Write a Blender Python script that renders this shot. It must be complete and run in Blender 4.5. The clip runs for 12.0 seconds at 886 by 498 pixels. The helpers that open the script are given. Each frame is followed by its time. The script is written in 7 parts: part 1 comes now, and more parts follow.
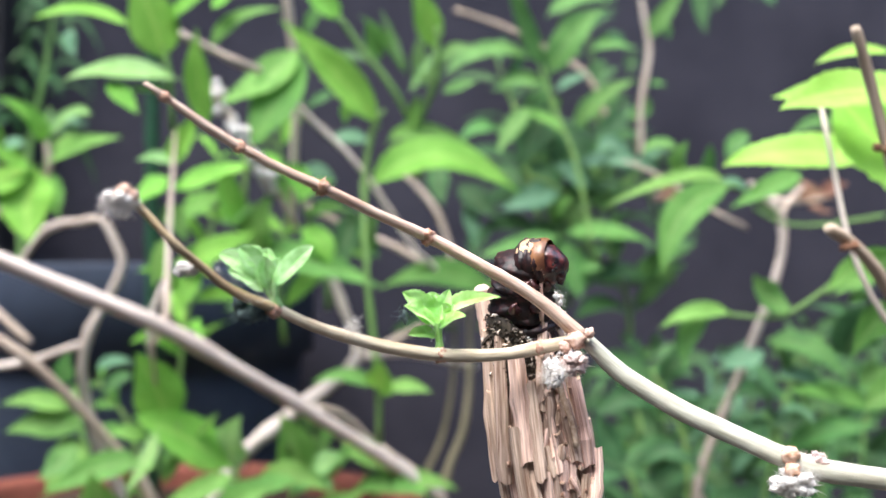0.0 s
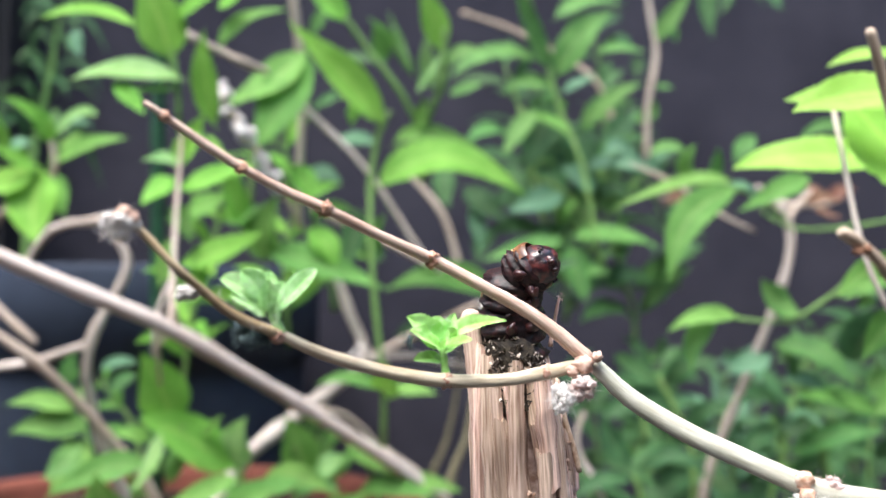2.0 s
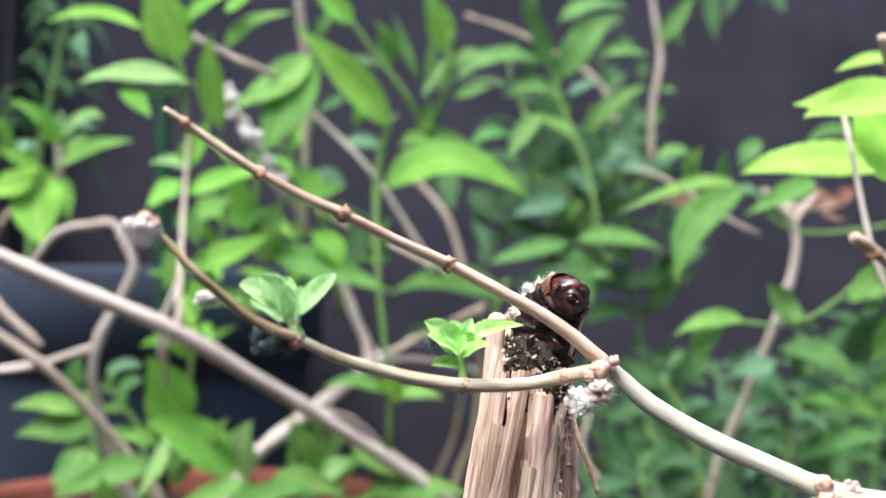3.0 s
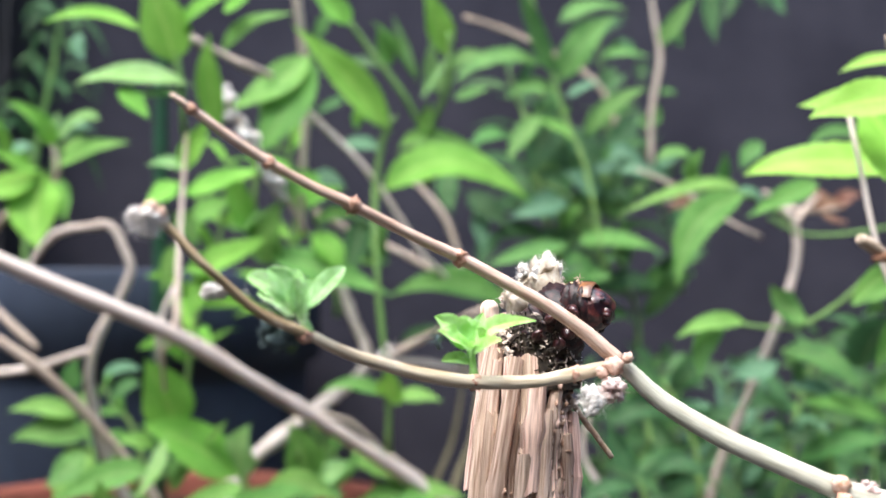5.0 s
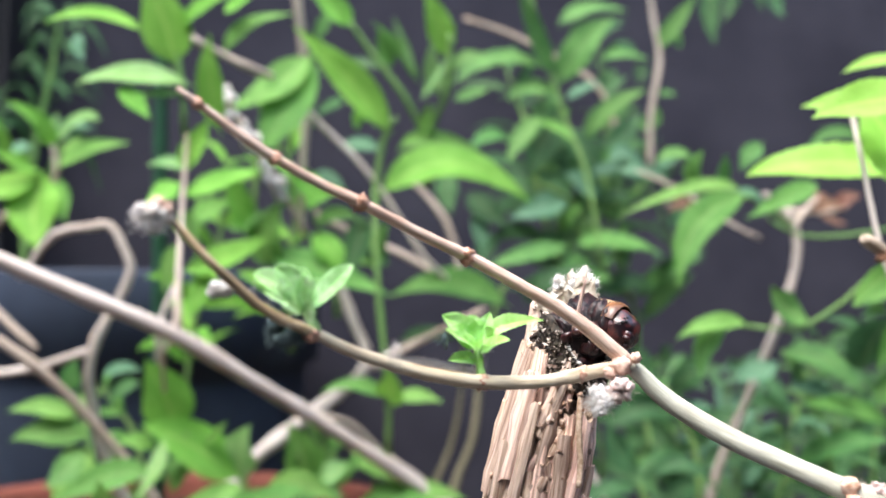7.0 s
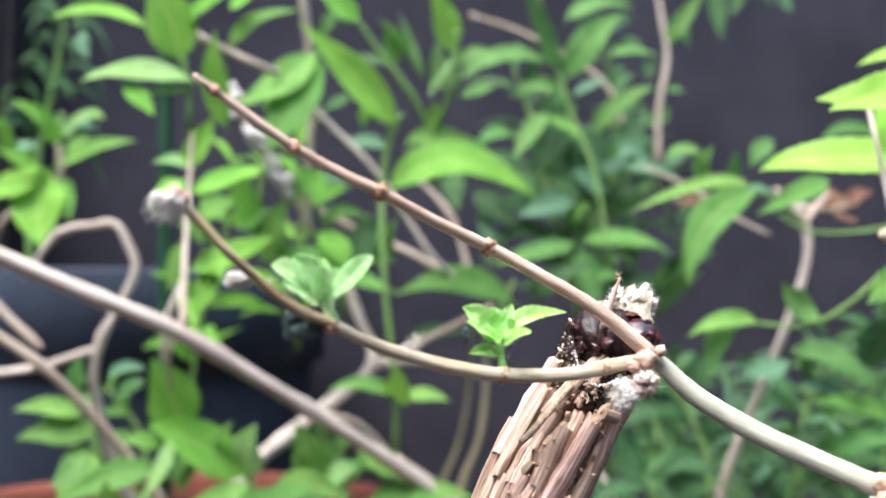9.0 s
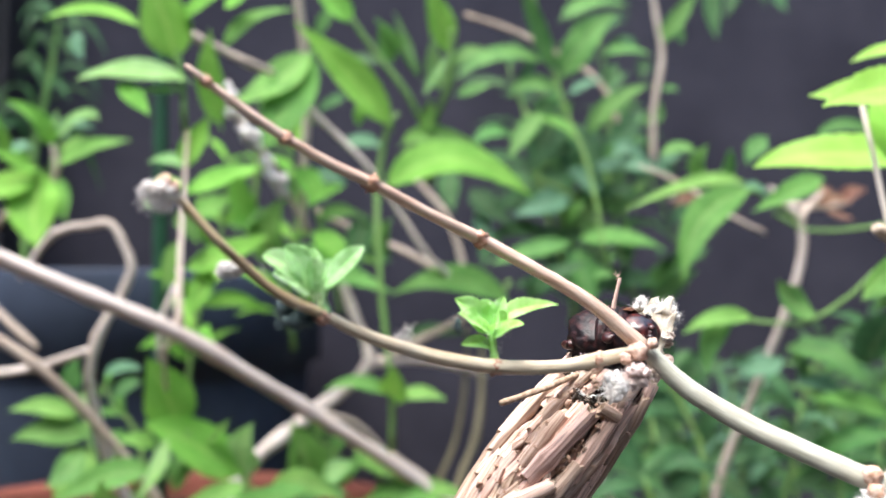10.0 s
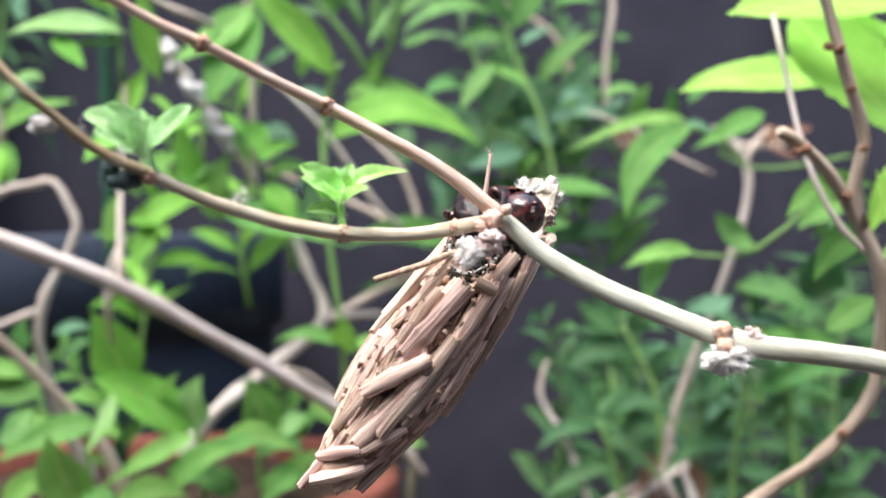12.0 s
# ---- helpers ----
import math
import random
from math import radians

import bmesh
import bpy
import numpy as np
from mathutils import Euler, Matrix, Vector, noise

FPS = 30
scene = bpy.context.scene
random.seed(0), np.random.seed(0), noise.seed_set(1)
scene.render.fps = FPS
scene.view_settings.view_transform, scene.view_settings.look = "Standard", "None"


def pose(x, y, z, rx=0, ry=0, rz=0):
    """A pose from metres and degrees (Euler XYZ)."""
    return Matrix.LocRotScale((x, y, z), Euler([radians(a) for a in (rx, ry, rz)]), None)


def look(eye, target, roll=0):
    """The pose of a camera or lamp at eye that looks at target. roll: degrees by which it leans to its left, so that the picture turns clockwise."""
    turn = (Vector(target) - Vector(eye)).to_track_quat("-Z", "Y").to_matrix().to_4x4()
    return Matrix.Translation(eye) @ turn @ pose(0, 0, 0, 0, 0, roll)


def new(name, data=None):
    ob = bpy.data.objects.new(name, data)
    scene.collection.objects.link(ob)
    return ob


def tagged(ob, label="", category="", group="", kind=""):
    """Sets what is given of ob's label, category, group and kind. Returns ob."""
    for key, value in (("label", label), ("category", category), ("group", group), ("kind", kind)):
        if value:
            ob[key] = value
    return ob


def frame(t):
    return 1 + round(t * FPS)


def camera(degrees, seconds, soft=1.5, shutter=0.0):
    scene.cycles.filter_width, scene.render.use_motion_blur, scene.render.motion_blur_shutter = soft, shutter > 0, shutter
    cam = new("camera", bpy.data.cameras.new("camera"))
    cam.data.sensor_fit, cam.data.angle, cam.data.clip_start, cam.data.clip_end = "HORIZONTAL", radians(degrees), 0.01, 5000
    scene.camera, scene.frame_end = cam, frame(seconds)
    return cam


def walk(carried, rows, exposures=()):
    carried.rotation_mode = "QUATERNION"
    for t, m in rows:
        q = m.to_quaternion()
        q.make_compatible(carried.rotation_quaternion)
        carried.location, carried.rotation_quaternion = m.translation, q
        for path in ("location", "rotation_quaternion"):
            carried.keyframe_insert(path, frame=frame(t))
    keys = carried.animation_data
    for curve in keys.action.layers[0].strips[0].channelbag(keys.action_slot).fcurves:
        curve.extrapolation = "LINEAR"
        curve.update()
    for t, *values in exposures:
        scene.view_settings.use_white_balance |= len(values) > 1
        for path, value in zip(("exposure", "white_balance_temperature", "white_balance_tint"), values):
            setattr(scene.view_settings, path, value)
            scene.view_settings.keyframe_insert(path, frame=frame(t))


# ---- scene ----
# ================= camera and its way =================
PATH = [
    (0, -0.00077, 0.00128, 0.34905, -1.363, 3.124, -0.114),
    (0.5, -0.00265, -0.00026, 0.34789, -1.327, 3.473, -0.011),
    (1, -0.00341, -0.00051, 0.34768, -1.231, 3.499, 0.198),
    (1.5, -0.00432, 0.00148, 0.34828, -1.307, 3.292, 0.192),
    (2, -0.00221, 0.00253, 0.34893, -1.185, 3.291, 0.213),
    (2.5, -0.00406, 0.00192, 0.34852, -1.205, 3.402, 0.323),
    (3, -0.00464, 0.00235, 0.34964, -1.160, 3.383, 0.244),
    (5, -0.00569, 0.00479, 0.34964, -1.345, 3.544, 0.252),
    (5.5, -0.00703, 0.00495, 0.34891, -1.391, 3.616, 0.383),
    (6, -0.00570, 0.00421, 0.34940, -1.373, 3.618, 0.397),
    (6.5, -0.00687, 0.00476, 0.34948, -1.466, 3.632, 0.327),
    (7, -0.00726, 0.00493, 0.34894, -1.543, 3.694, 0.335),
    (9, -0.00842, 0.00824, 0.34845, -1.269, 3.637, 0.225),
    (9.5, -0.00893, 0.00812, 0.34804, -1.400, 3.589, 0.043),
    (10, -0.00803, 0.00797, 0.34746, -1.485, 3.699, 0.029),
    (10.5, 0.00111, 0.00990, 0.34364, -1.942, 3.227, -0.290),
    (11, 0.00537, 0.01178, 0.33979, -2.359, 2.632, -0.808),
    (11.5, 0.00796, 0.00970, 0.33691, -2.395, 2.296, -1.410),
    (12, 0.00685, 0.00877, 0.33511, -2.574, 2.182, -1.749),
]


def held(x, y, z, yaw, pitch, roll):
    """A camera pose from a place, yaw to the left, pitch up and roll, in degrees."""
    return pose(x, y, z) @ pose(0, 0, 0, 0, 0, yaw) @ pose(0, 0, 0, 90 + pitch) @ pose(0, 0, 0, 0, 0, roll)


cam = camera(50.8, 12.0, 1.6)
cam.data.dof.use_dof = True
cam.data.dof.focus_distance = 0.122
cam.data.dof.aperture_fstop = 19.0
walk(cam, [(row[0], held(*row[1:])) for row in PATH],
     exposures=[(0.0, 2.14), (1.5, 2.09), (2.3, 2.04), (12.0, 2.08)])

# ================= light =================
world = bpy.data.worlds.new("sky")
scene.world = world
world.use_nodes = True
wn = world.node_tree.nodes
sky = wn.new("ShaderNodeTexSky")
sky.sky_type = "NISHITA"
sky.sun_disc = False
sky.sun_elevation = radians(74)
sky.sun_rotation = radians(225)
sky.air_density, sky.dust_density, sky.ozone_density = 1.6, 3.0, 1.0
wn["Background"].inputs[1].default_value = 0.15
world.node_tree.links.new(sky.outputs[0], wn["Background"].inputs[0])

sun_data = bpy.data.lights.new("sun", "SUN")
sun_data.energy, sun_data.angle, sun_data.color = 1.5, radians(30), (1.0, 0.97, 0.93)
sun = new("sun", sun_data)
sun.matrix_world = look((-0.5, -0.75, 2.1), (0, 0.35, 0))


# ================= materials =================
def material(name, color, color2=None, rough=0.7, scale=200.0, bump=0.0, bump_scale=None, spec=0.3, metal=0.0, jitter=0.0, translucent=0.0,
             stretch=(1, 1, 1), along=False, rib=0.0, coat=0.0, dark=None, dark_amount=0.35, sheen=0.0, ramp=(0.35, 0.65)):
    """A noise-mixed principled material with relief, stains, a shift of tone per object, and light let through."""
    m = bpy.data.materials.new(name)
    m.use_nodes = True
    nt = m.node_tree
    n, link = nt.nodes, nt.links.new
    b = n["Principled BSDF"]
    geo = n.new("ShaderNodeNewGeometry")
    tc = n.new("ShaderNodeTexCoord")
    mp = n.new("ShaderNodeMapping")
    mp.inputs["Scale"].default_value = stretch
    if along:
        at = n.new("ShaderNodeAttribute")
        at.attribute_name = "along"
        link(at.outputs["Vector"], mp.inputs[0])
    else:
        link(tc.outputs["Object"], mp.inputs[0])
    t1 = n.new("ShaderNodeTexNoise")
    t1.inputs["Scale"].default_value, t1.inputs["Detail"].default_value = scale, 6
    link(mp.outputs[0], t1.inputs[0])
    r1 = n.new("ShaderNodeValToRGB")
    r1.color_ramp.elements[0].position, r1.color_ramp.elements[1].position = ramp
    r1.color_ramp.elements[0].color = (*color, 1)
    r1.color_ramp.elements[1].color = (*(color2 or color), 1)
    link(t1.outputs[0], r1.inputs[0])
    out = r1.outputs[0]
    if dark:
        t2 = n.new("ShaderNodeTexNoise")
        t2.inputs["Scale"].default_value, t2.inputs["Detail"].default_value = scale * 0.23, 4
        link(mp.outputs[0], t2.inputs[0])
        r2 = n.new("ShaderNodeValToRGB")
        r2.color_ramp.elements[0].position, r2.color_ramp.elements[1].position = 0.5, 0.72
        r2.color_ramp.elements[1].color = (dark_amount,) * 3 + (1,)
        r2.color_ramp.elements[0].color = (0, 0, 0, 1)
        link(t2.outputs[0], r2.inputs[0])
        mx = n.new("ShaderNodeMix")
        mx.data_type = "RGBA"
        mx.inputs[7].default_value = (*dark, 1)
        link(r2.outputs[0], mx.inputs[0])
        link(out, mx.inputs[6])
        out = mx.outputs[2]
    if rib:
        lie = n.new("ShaderNodeAttribute")
        lie.attribute_name = "along"
        xyz = n.new("ShaderNodeSeparateXYZ")
        link(lie.outputs["Vector"], xyz.inputs[0])
        far = n.new("ShaderNodeMath")
        far.operation = "ABSOLUTE"
        link(xyz.outputs[0], far.inputs[0])
        vein = n.new("ShaderNodeMath")
        vein.operation = "MULTIPLY_ADD"
        vein.inputs[1].default_value = -0.7
        link(far.outputs[0], vein.inputs[0])
        link(xyz.outputs[1], vein.inputs[2])
        wave = n.new("ShaderNodeMath")
        wave.operation = "PINGPONG"
        wave.inputs[1].default_value = 0.055
        link(vein.outputs[0], wave.inputs[0])
        thin = n.new("ShaderNodeMapRange")
        thin.inputs["From Min"].default_value, thin.inputs["From Max"].default_value = 0.0, 0.02
        thin.inputs["To Min"].default_value, thin.inputs["To Max"].default_value = rib * 0.45, 0.0
        link(wave.outputs[0], thin.inputs[0])
        mid = n.new("ShaderNodeMapRange")
        mid.inputs["From Min"].default_value, mid.inputs["From Max"].default_value = 0.03, 0.13
        mid.inputs["To Min"].default_value, mid.inputs["To Max"].default_value = rib, 0.0
        link(far.outputs[0], mid.inputs[0])
        both = n.new("ShaderNodeMath")
        both.operation = "MAXIMUM"
        link(mid.outputs[0], both.inputs[0])
        link(thin.outputs[0], both.inputs[1])
        pale = n.new("ShaderNodeMix")
        pale.data_type = "RGBA"
        pale.inputs[7].default_value = (min(1, color[0] * 1.7 + 0.1), min(1, color[1] * 1.35 + 0.08), color[2] * 1.6 + 0.05, 1)
        link(both.outputs[0], pale.inputs[0])
        link(out, pale.inputs[6])
        out = pale.outputs[2]
    if jitter:
        oi = n.new("ShaderNodeObjectInfo")
        add = n.new("ShaderNodeMath")
        add.operation = "ADD"
        link(oi.outputs["Random"], add.inputs[0])
        link(geo.outputs["Random Per Island"], add.inputs[1])
        fr = n.new("ShaderNodeMath")
        fr.operation = "FRACT"
        link(add.outputs[0], fr.inputs[0])
        mr = n.new("ShaderNodeMapRange")
        mr.inputs["To Min"].default_value, mr.inputs["To Max"].default_value = 1 - jitter, 1 + jitter
        link(fr.outputs[0], mr.inputs[0])
        hs = n.new("ShaderNodeHueSaturation")
        link(mr.outputs[0], hs.inputs["Value"])
        mh = n.new("ShaderNodeMapRange")
        mh.inputs["To Min"].default_value, mh.inputs["To Max"].default_value = 0.5 - jitter * 0.05, 0.5 + jitter * 0.05
        link(oi.outputs["Random"], mh.inputs[0])
        link(mh.outputs[0], hs.inputs["Hue"])
        link(out, hs.inputs["Color"])
        out = hs.outputs[0]
    link(out, b.inputs["Base Color"])
    b.inputs["Roughness"].default_value, b.inputs["Metallic"].default_value = rough, metal
    b.inputs["Specular IOR Level"].default_value = spec
    b.inputs["Coat Weight"].default_value = coat
    b.inputs["Coat Roughness"].default_value = 0.12
    b.inputs["Sheen Weight"].default_value = sheen
    if bump:
        t3 = n.new("ShaderNodeTexNoise")
        t3.inputs["Scale"].default_value, t3.inputs["Detail"].default_value = bump_scale or scale * 2, 5
        link(mp.outputs[0], t3.inputs[0])
        bp = n.new("ShaderNodeBump")
        bp.inputs["Strength"].default_value, bp.inputs["Distance"].default_value = min(1.0, bump * 1.3), 0.3 / (bump_scale or scale * 2)
        link(t3.outputs[0], bp.inputs["Height"])
        link(bp.outputs[0], b.inputs["Normal"])
    if translucent:
        tr = n.new("ShaderNodeBsdfTranslucent")
        link(out, tr.inputs[0])
        ms = n.new("ShaderNodeMixShader")
        ms.inputs[0].default_value = translucent
        link(b.outputs[0], ms.inputs[1])
        link(tr.outputs[0], ms.inputs[2])
        link(ms.outputs[0], n["Material Output"].inputs[0])
    return m


LEAF_MID = material("leaf_mid_green", (0.062, 0.18, 0.046), (0.11, 0.27, 0.07), 0.62, 90, 0.35, 260, 0.2, jitter=0.25, translucent=0.35, rib=0.6)
LEAF = material("leaf_green", (0.1, 0.26, 0.052), (0.165, 0.375, 0.086), 0.62, 90, 0.35, 260, 0.22, jitter=0.22, translucent=0.4, dark=(0.07, 0.2, 0.03), rib=0.6)
# deep green leaves; on the far shrub its darkness also stands for shade
LEAF_DARK = material("leaf_deep_and_shaded_green", (0.028, 0.092, 0.031), (0.05, 0.145, 0.05), 0.62, 90, 0.35, 260, 0.22, jitter=0.3, translucent=0.3, dark=(0.03, 0.09, 0.02), rib=0.6)
LEAF_LIME = material("leaf_lime", (0.3, 0.62, 0.09), (0.4, 0.74, 0.14), 0.5, 120, 0.4, 420, 0.35, jitter=0.08, translucent=0.5, rib=0.5)
LEAF_BLUE = material("leaf_grey_green", (0.08, 0.2, 0.11), (0.14, 0.28, 0.17), 0.75, 90, 0.3, 300, 0.2, jitter=0.2, translucent=0.3, rib=0.6)
BUD = material("young_leaf", (0.3, 0.62, 0.13), (0.5, 0.82, 0.32), 0.8, 600, 0.3, 2600, 0.25, jitter=0.16, translucent=0.35, sheen=0.4, rib=0.22)
BARK = material("tan_bark", (0.38, 0.3, 0.24), (0.64, 0.55, 0.47), 0.75, 260, 0.6, 900, 0.25, jitter=0.1, dark=(0.2, 0.13, 0.09), dark_amount=0.5, along=True)
BARK_PALE = material("pale_bark", (0.4, 0.335, 0.29), (0.68, 0.61, 0.56), 0.75, 220, 0.5, 800, 0.25, jitter=0.1, dark=(0.3, 0.23, 0.18), dark_amount=0.5, along=True)
STEM_GREEN = material("green_stem", (0.1, 0.21, 0.05), (0.19, 0.33, 0.1), 0.6, 200, 0.3, 900, 0.3, jitter=0.15, along=True)
TWIG_RED = material("reddish_twig_bark", (0.5, 0.31, 0.23), (0.82, 0.66, 0.56), 0.5, 3200, 0.9, 6000, 0.4, dark=(0.42, 0.2, 0.13), dark_amount=0.6, stretch=(1, 1, 1.4), along=True, ramp=(0.3, 0.68))
TWIG_TAN = material("tan_twig_bark", (0.45, 0.36, 0.24), (0.78, 0.69, 0.53), 0.5, 3200, 0.9, 6000, 0.4, dark=(0.3, 0.18, 0.09), dark_amount=0.9, stretch=(1, 1, 1.4), along=True, ramp=(0.3, 0.68))
TWIG_GREEN = material("greenish_twig_bark", (0.34, 0.34, 0.26), (0.6, 0.61, 0.53), 0.58, 2400, 0.7, 5500, 0.45, dark=(0.4, 0.35, 0.26), dark_amount=0.8, stretch=(1, 1, 1.4), along=True, ramp=(0.28, 0.68))
TWIG_DARK = material("olive_twig_bark", (0.36, 0.26, 0.14), (0.62, 0.5, 0.33), 0.62, 2600, 0.6, 5000, 0.3, dark=(0.2, 0.11, 0.05), dark_amount=0.8, stretch=(1, 1, 1.4), along=True)
BARK_BROWN = material("brown_bark", (0.31, 0.235, 0.175), (0.6, 0.5, 0.4), 0.75, 1300, 1.0, 3200, 0.25, dark=(0.14, 0.08, 0.05), dark_amount=0.6, along=True)
OLIVE = material("olive_bark", (0.11, 0.1, 0.06), (0.21, 0.185, 0.12), 0.75, 500, 0.5, 1500, 0.2, along=True)
LEAF_LIGHT = material("leaf_light_green", (0.145, 0.385, 0.05), (0.22, 0.5, 0.084), 0.65, 90, 0.35, 260, 0.2, jitter=0.16, translucent=0.42, rib=0.6)
LEAF_PALE = material("leaf_pale_green", (0.18, 0.38, 0.11), (0.28, 0.5, 0.2), 0.7, 90, 0.35, 260, 0.25, jitter=0.14, translucent=0.35, rib=0.6)
BUD_PALE = material("young_leaf_pale", (0.3, 0.6, 0.21), (0.5, 0.78, 0.4), 0.85, 700, 0.3, 2600, 0.2, jitter=0.14, translucent=0.35, sheen=0.4, rib=0.22)
KNOB = material("pinkish_bark", (0.46, 0.28, 0.21), (0.74, 0.55, 0.46), 0.7, 1500, 0.6, 4000, 0.25)
SCALE_DARK = material("dark_scar", (0.12, 0.05, 0.03), (0.3, 0.17, 0.11), 0.8, 1500, 0.6, 4000, 0.2)
SCALE = material("bud_scale_brown", (0.36, 0.17, 0.11), (0.66, 0.44, 0.34), 0.7, 1500, 0.7, 4000, 0.3)
WOOL = material("white_wool", (0.86, 0.83, 0.81), (0.95, 0.94, 0.93), 0.95, 1500, 0.12, 5000, 0.1, translucent=0.4)
WOOL_PINK = material("pinkish_wool", (0.74, 0.56, 0.52), (0.93, 0.83, 0.81), 0.95, 1200, 0.2, 4000, 0.1, translucent=0.35)
FUZZ_DARK = material("dark_grey_fuzz", (0.04, 0.06, 0.07), (0.12, 0.17, 0.17), 0.9, 1500, 0.8, 4000, 0.2)
STRAW = material("dry_twig", (0.33, 0.195, 0.147), (0.84, 0.645, 0.54), 0.8, 3400, 1.0, 8000, 0.18, jitter=0.32, dark=(0.17, 0.09, 0.065), dark_amount=0.75, stretch=(1, 1, 0.8), along=True, ramp=(0.32, 0.62))
CRUMB = material("bark_crumb", (0.3, 0.17, 0.12), (0.68, 0.5, 0.4), 0.85, 1500, 0.5, 4000, 0.2, jitter=0.3)
LIP = material("pale_silk", (0.62, 0.53, 0.42), (0.92, 0.88, 0.8), 0.9, 1100, 0.8, 3500, 0.15, dark=(0.24, 0.18, 0.12), dark_amount=0.6, translucent=0.3)
STRAW_END = material("cut_twig_end", (0.36, 0.24, 0.16), (0.62, 0.48, 0.37), 0.85, 1500, 0.8, 3000, 0.2)
SILK = material("silk_brown", (0.22, 0.14, 0.11), (0.56, 0.44, 0.4), 0.9, 900, 0.9, 3000, 0.15, dark=(0.1, 0.06, 0.04), dark_amount=0.8)
DEBRIS_MIX = material("chewed_bits", (0.05, 0.036, 0.03), (0.62, 0.52, 0.46), 0.8, 900, 0.6, 3000, 0.2, jitter=0.4, ramp=(0.47, 0.55))
DEBRIS_DARK = material("dark_debris", (0.015, 0.012, 0.01), (0.06, 0.045, 0.03), 0.7, 1500, 0.9, 4000, 0.4)
DEBRIS_PALE = material("pale_debris", (0.32, 0.23, 0.18), (0.78, 0.68, 0.6), 0.8, 1200, 0.6, 3000, 0.2, jitter=0.4)
SHELL = material("head_shell", (0.008, 0.003, 0.006), (0.13, 0.028, 0.024), 0.3, 900, 0.5, 3200, 0.5, coat=0.45, ramp=(0.44, 0.66))
PLATE = material("thorax_plate", (0.02, 0.01, 0.009), (0.52, 0.36, 0.21), 0.45, 1300, 0.3, 1500, 0.4, coat=0.1, ramp=(0.36, 0.41))
COLLAR = material("amber_collar", (0.09, 0.034, 0.018), (0.32, 0.145, 0.055), 0.4, 420, 0.3, 1800, 0.45, coat=0.3, dark=(0.03, 0.01, 0.008), dark_amount=0.6, ramp=(0.34, 0.74))
SKIN = material("body_skin", (0.006, 0.003, 0.005), (0.06, 0.016, 0.016), 0.45, 1100, 1.0, 3000, 0.4, ramp=(0.46, 0.72))
LEG = material("leg_shell", (0.012, 0.004, 0.005), (0.06, 0.014, 0.014), 0.3, 900, 0.5, 2500, 0.5, coat=0.4)
WALL_HOUSE = material("house_wall", (0.16, 0.155, 0.15), (0.2, 0.195, 0.19), 0.9, 12, 0.4, 120, 0.2)
WALL = material("dark_wall_paint", (0.025, 0.024, 0.0325), (0.036, 0.0345, 0.045), 0.9, 14, 0.5, 160, 0.04, dark=(0.033, 0.031, 0.038), dark_amount=0.6)
FLOOR = material("concrete", (0.055, 0.05, 0.047), (0.095, 0.088, 0.083), 0.9, 18, 0.5, 140, 0.2, dark=(0.035, 0.032, 0.03))
CLAY = material("terracotta", (0.1, 0.034, 0.024), (0.17, 0.054, 0.038), 0.85, 40, 0.4, 300, 0.2, dark=(0.25, 0.1, 0.06))
SOIL = material("soil", (0.022, 0.015, 0.012), (0.055, 0.038, 0.028), 0.95, 120, 1.0, 260, 0.1)
NAVY = material("navy_glaze", (0.014, 0.022, 0.042), (0.024, 0.037, 0.064), 0.8, 20, 0.1, 200, 0.4)
BLACK = material("black_paint", (0.012, 0.012, 0.014), (0.022, 0.022, 0.026), 0.7, 20, 0.2, 200, 0.3)
STAKE = material("green_plastic", (0.008, 0.04, 0.02), (0.012, 0.06, 0.03), 0.5, 90, 0.2, 500, 0.4)
DEAD = material("dead_leaf", (0.13, 0.065, 0.042), (0.27, 0.17, 0.115), 0.85, 150, 0.6, 500, 0.2, jitter=0.3, translucent=0.15)


# ================= helpers for meshes =================
def mesh_of(name, verts, faces, mats, smooth=True, slots=None, along=None):
    me = bpy.data.meshes.new(name)
    me.from_pydata([tuple(v) for v in verts], [], faces)
    for m in (mats if isinstance(mats, (list, tuple)) else [mats]):
        me.materials.append(m)
    if smooth:
        me.polygons.foreach_set("use_smooth", [True] * len(me.polygons))
    if slots:
        me.polygons.foreach_set("material_index", slots)
    if along:
        at = me.attributes.new("along", "FLOAT_VECTOR", "POINT")
        at.data.foreach_set("vector", [c for v in along for c in v])
    me.update()
    return me


def thing(name, at, label, category, group="", kind=""):
    ob = new(name)
    ob.empty_display_size = 0.01
    ob.location = at
    return tagged(ob, label, category, group, kind)


def part(name, geo, mat, parent, label="", smooth=True, slots=None):
    """One mesh, in world places, under a thing that stands unturned, or under a part of one."""
    ob = new(name, mesh_of(name, geo[0], geo[1], mat, smooth, slots, geo[2] if len(geo) > 2 else None))
    ob.parent = parent
    if parent is not None and parent.type == "EMPTY":
        ob.location = -parent.location
    return tagged(ob, label)


def single(name, geo, mat, label, category, kind="", smooth=True, group=""):
    ob = new(name, mesh_of(name, geo[0], geo[1], mat, smooth))
    return tagged(ob, label, category, group, kind)


def join(*geos):
    verts, faces = [], []
    for v, f, *_ in geos:
        k = len(verts)
        verts += list(v)
        faces += [tuple(i + k for i in face) for face in f]
    return verts, faces


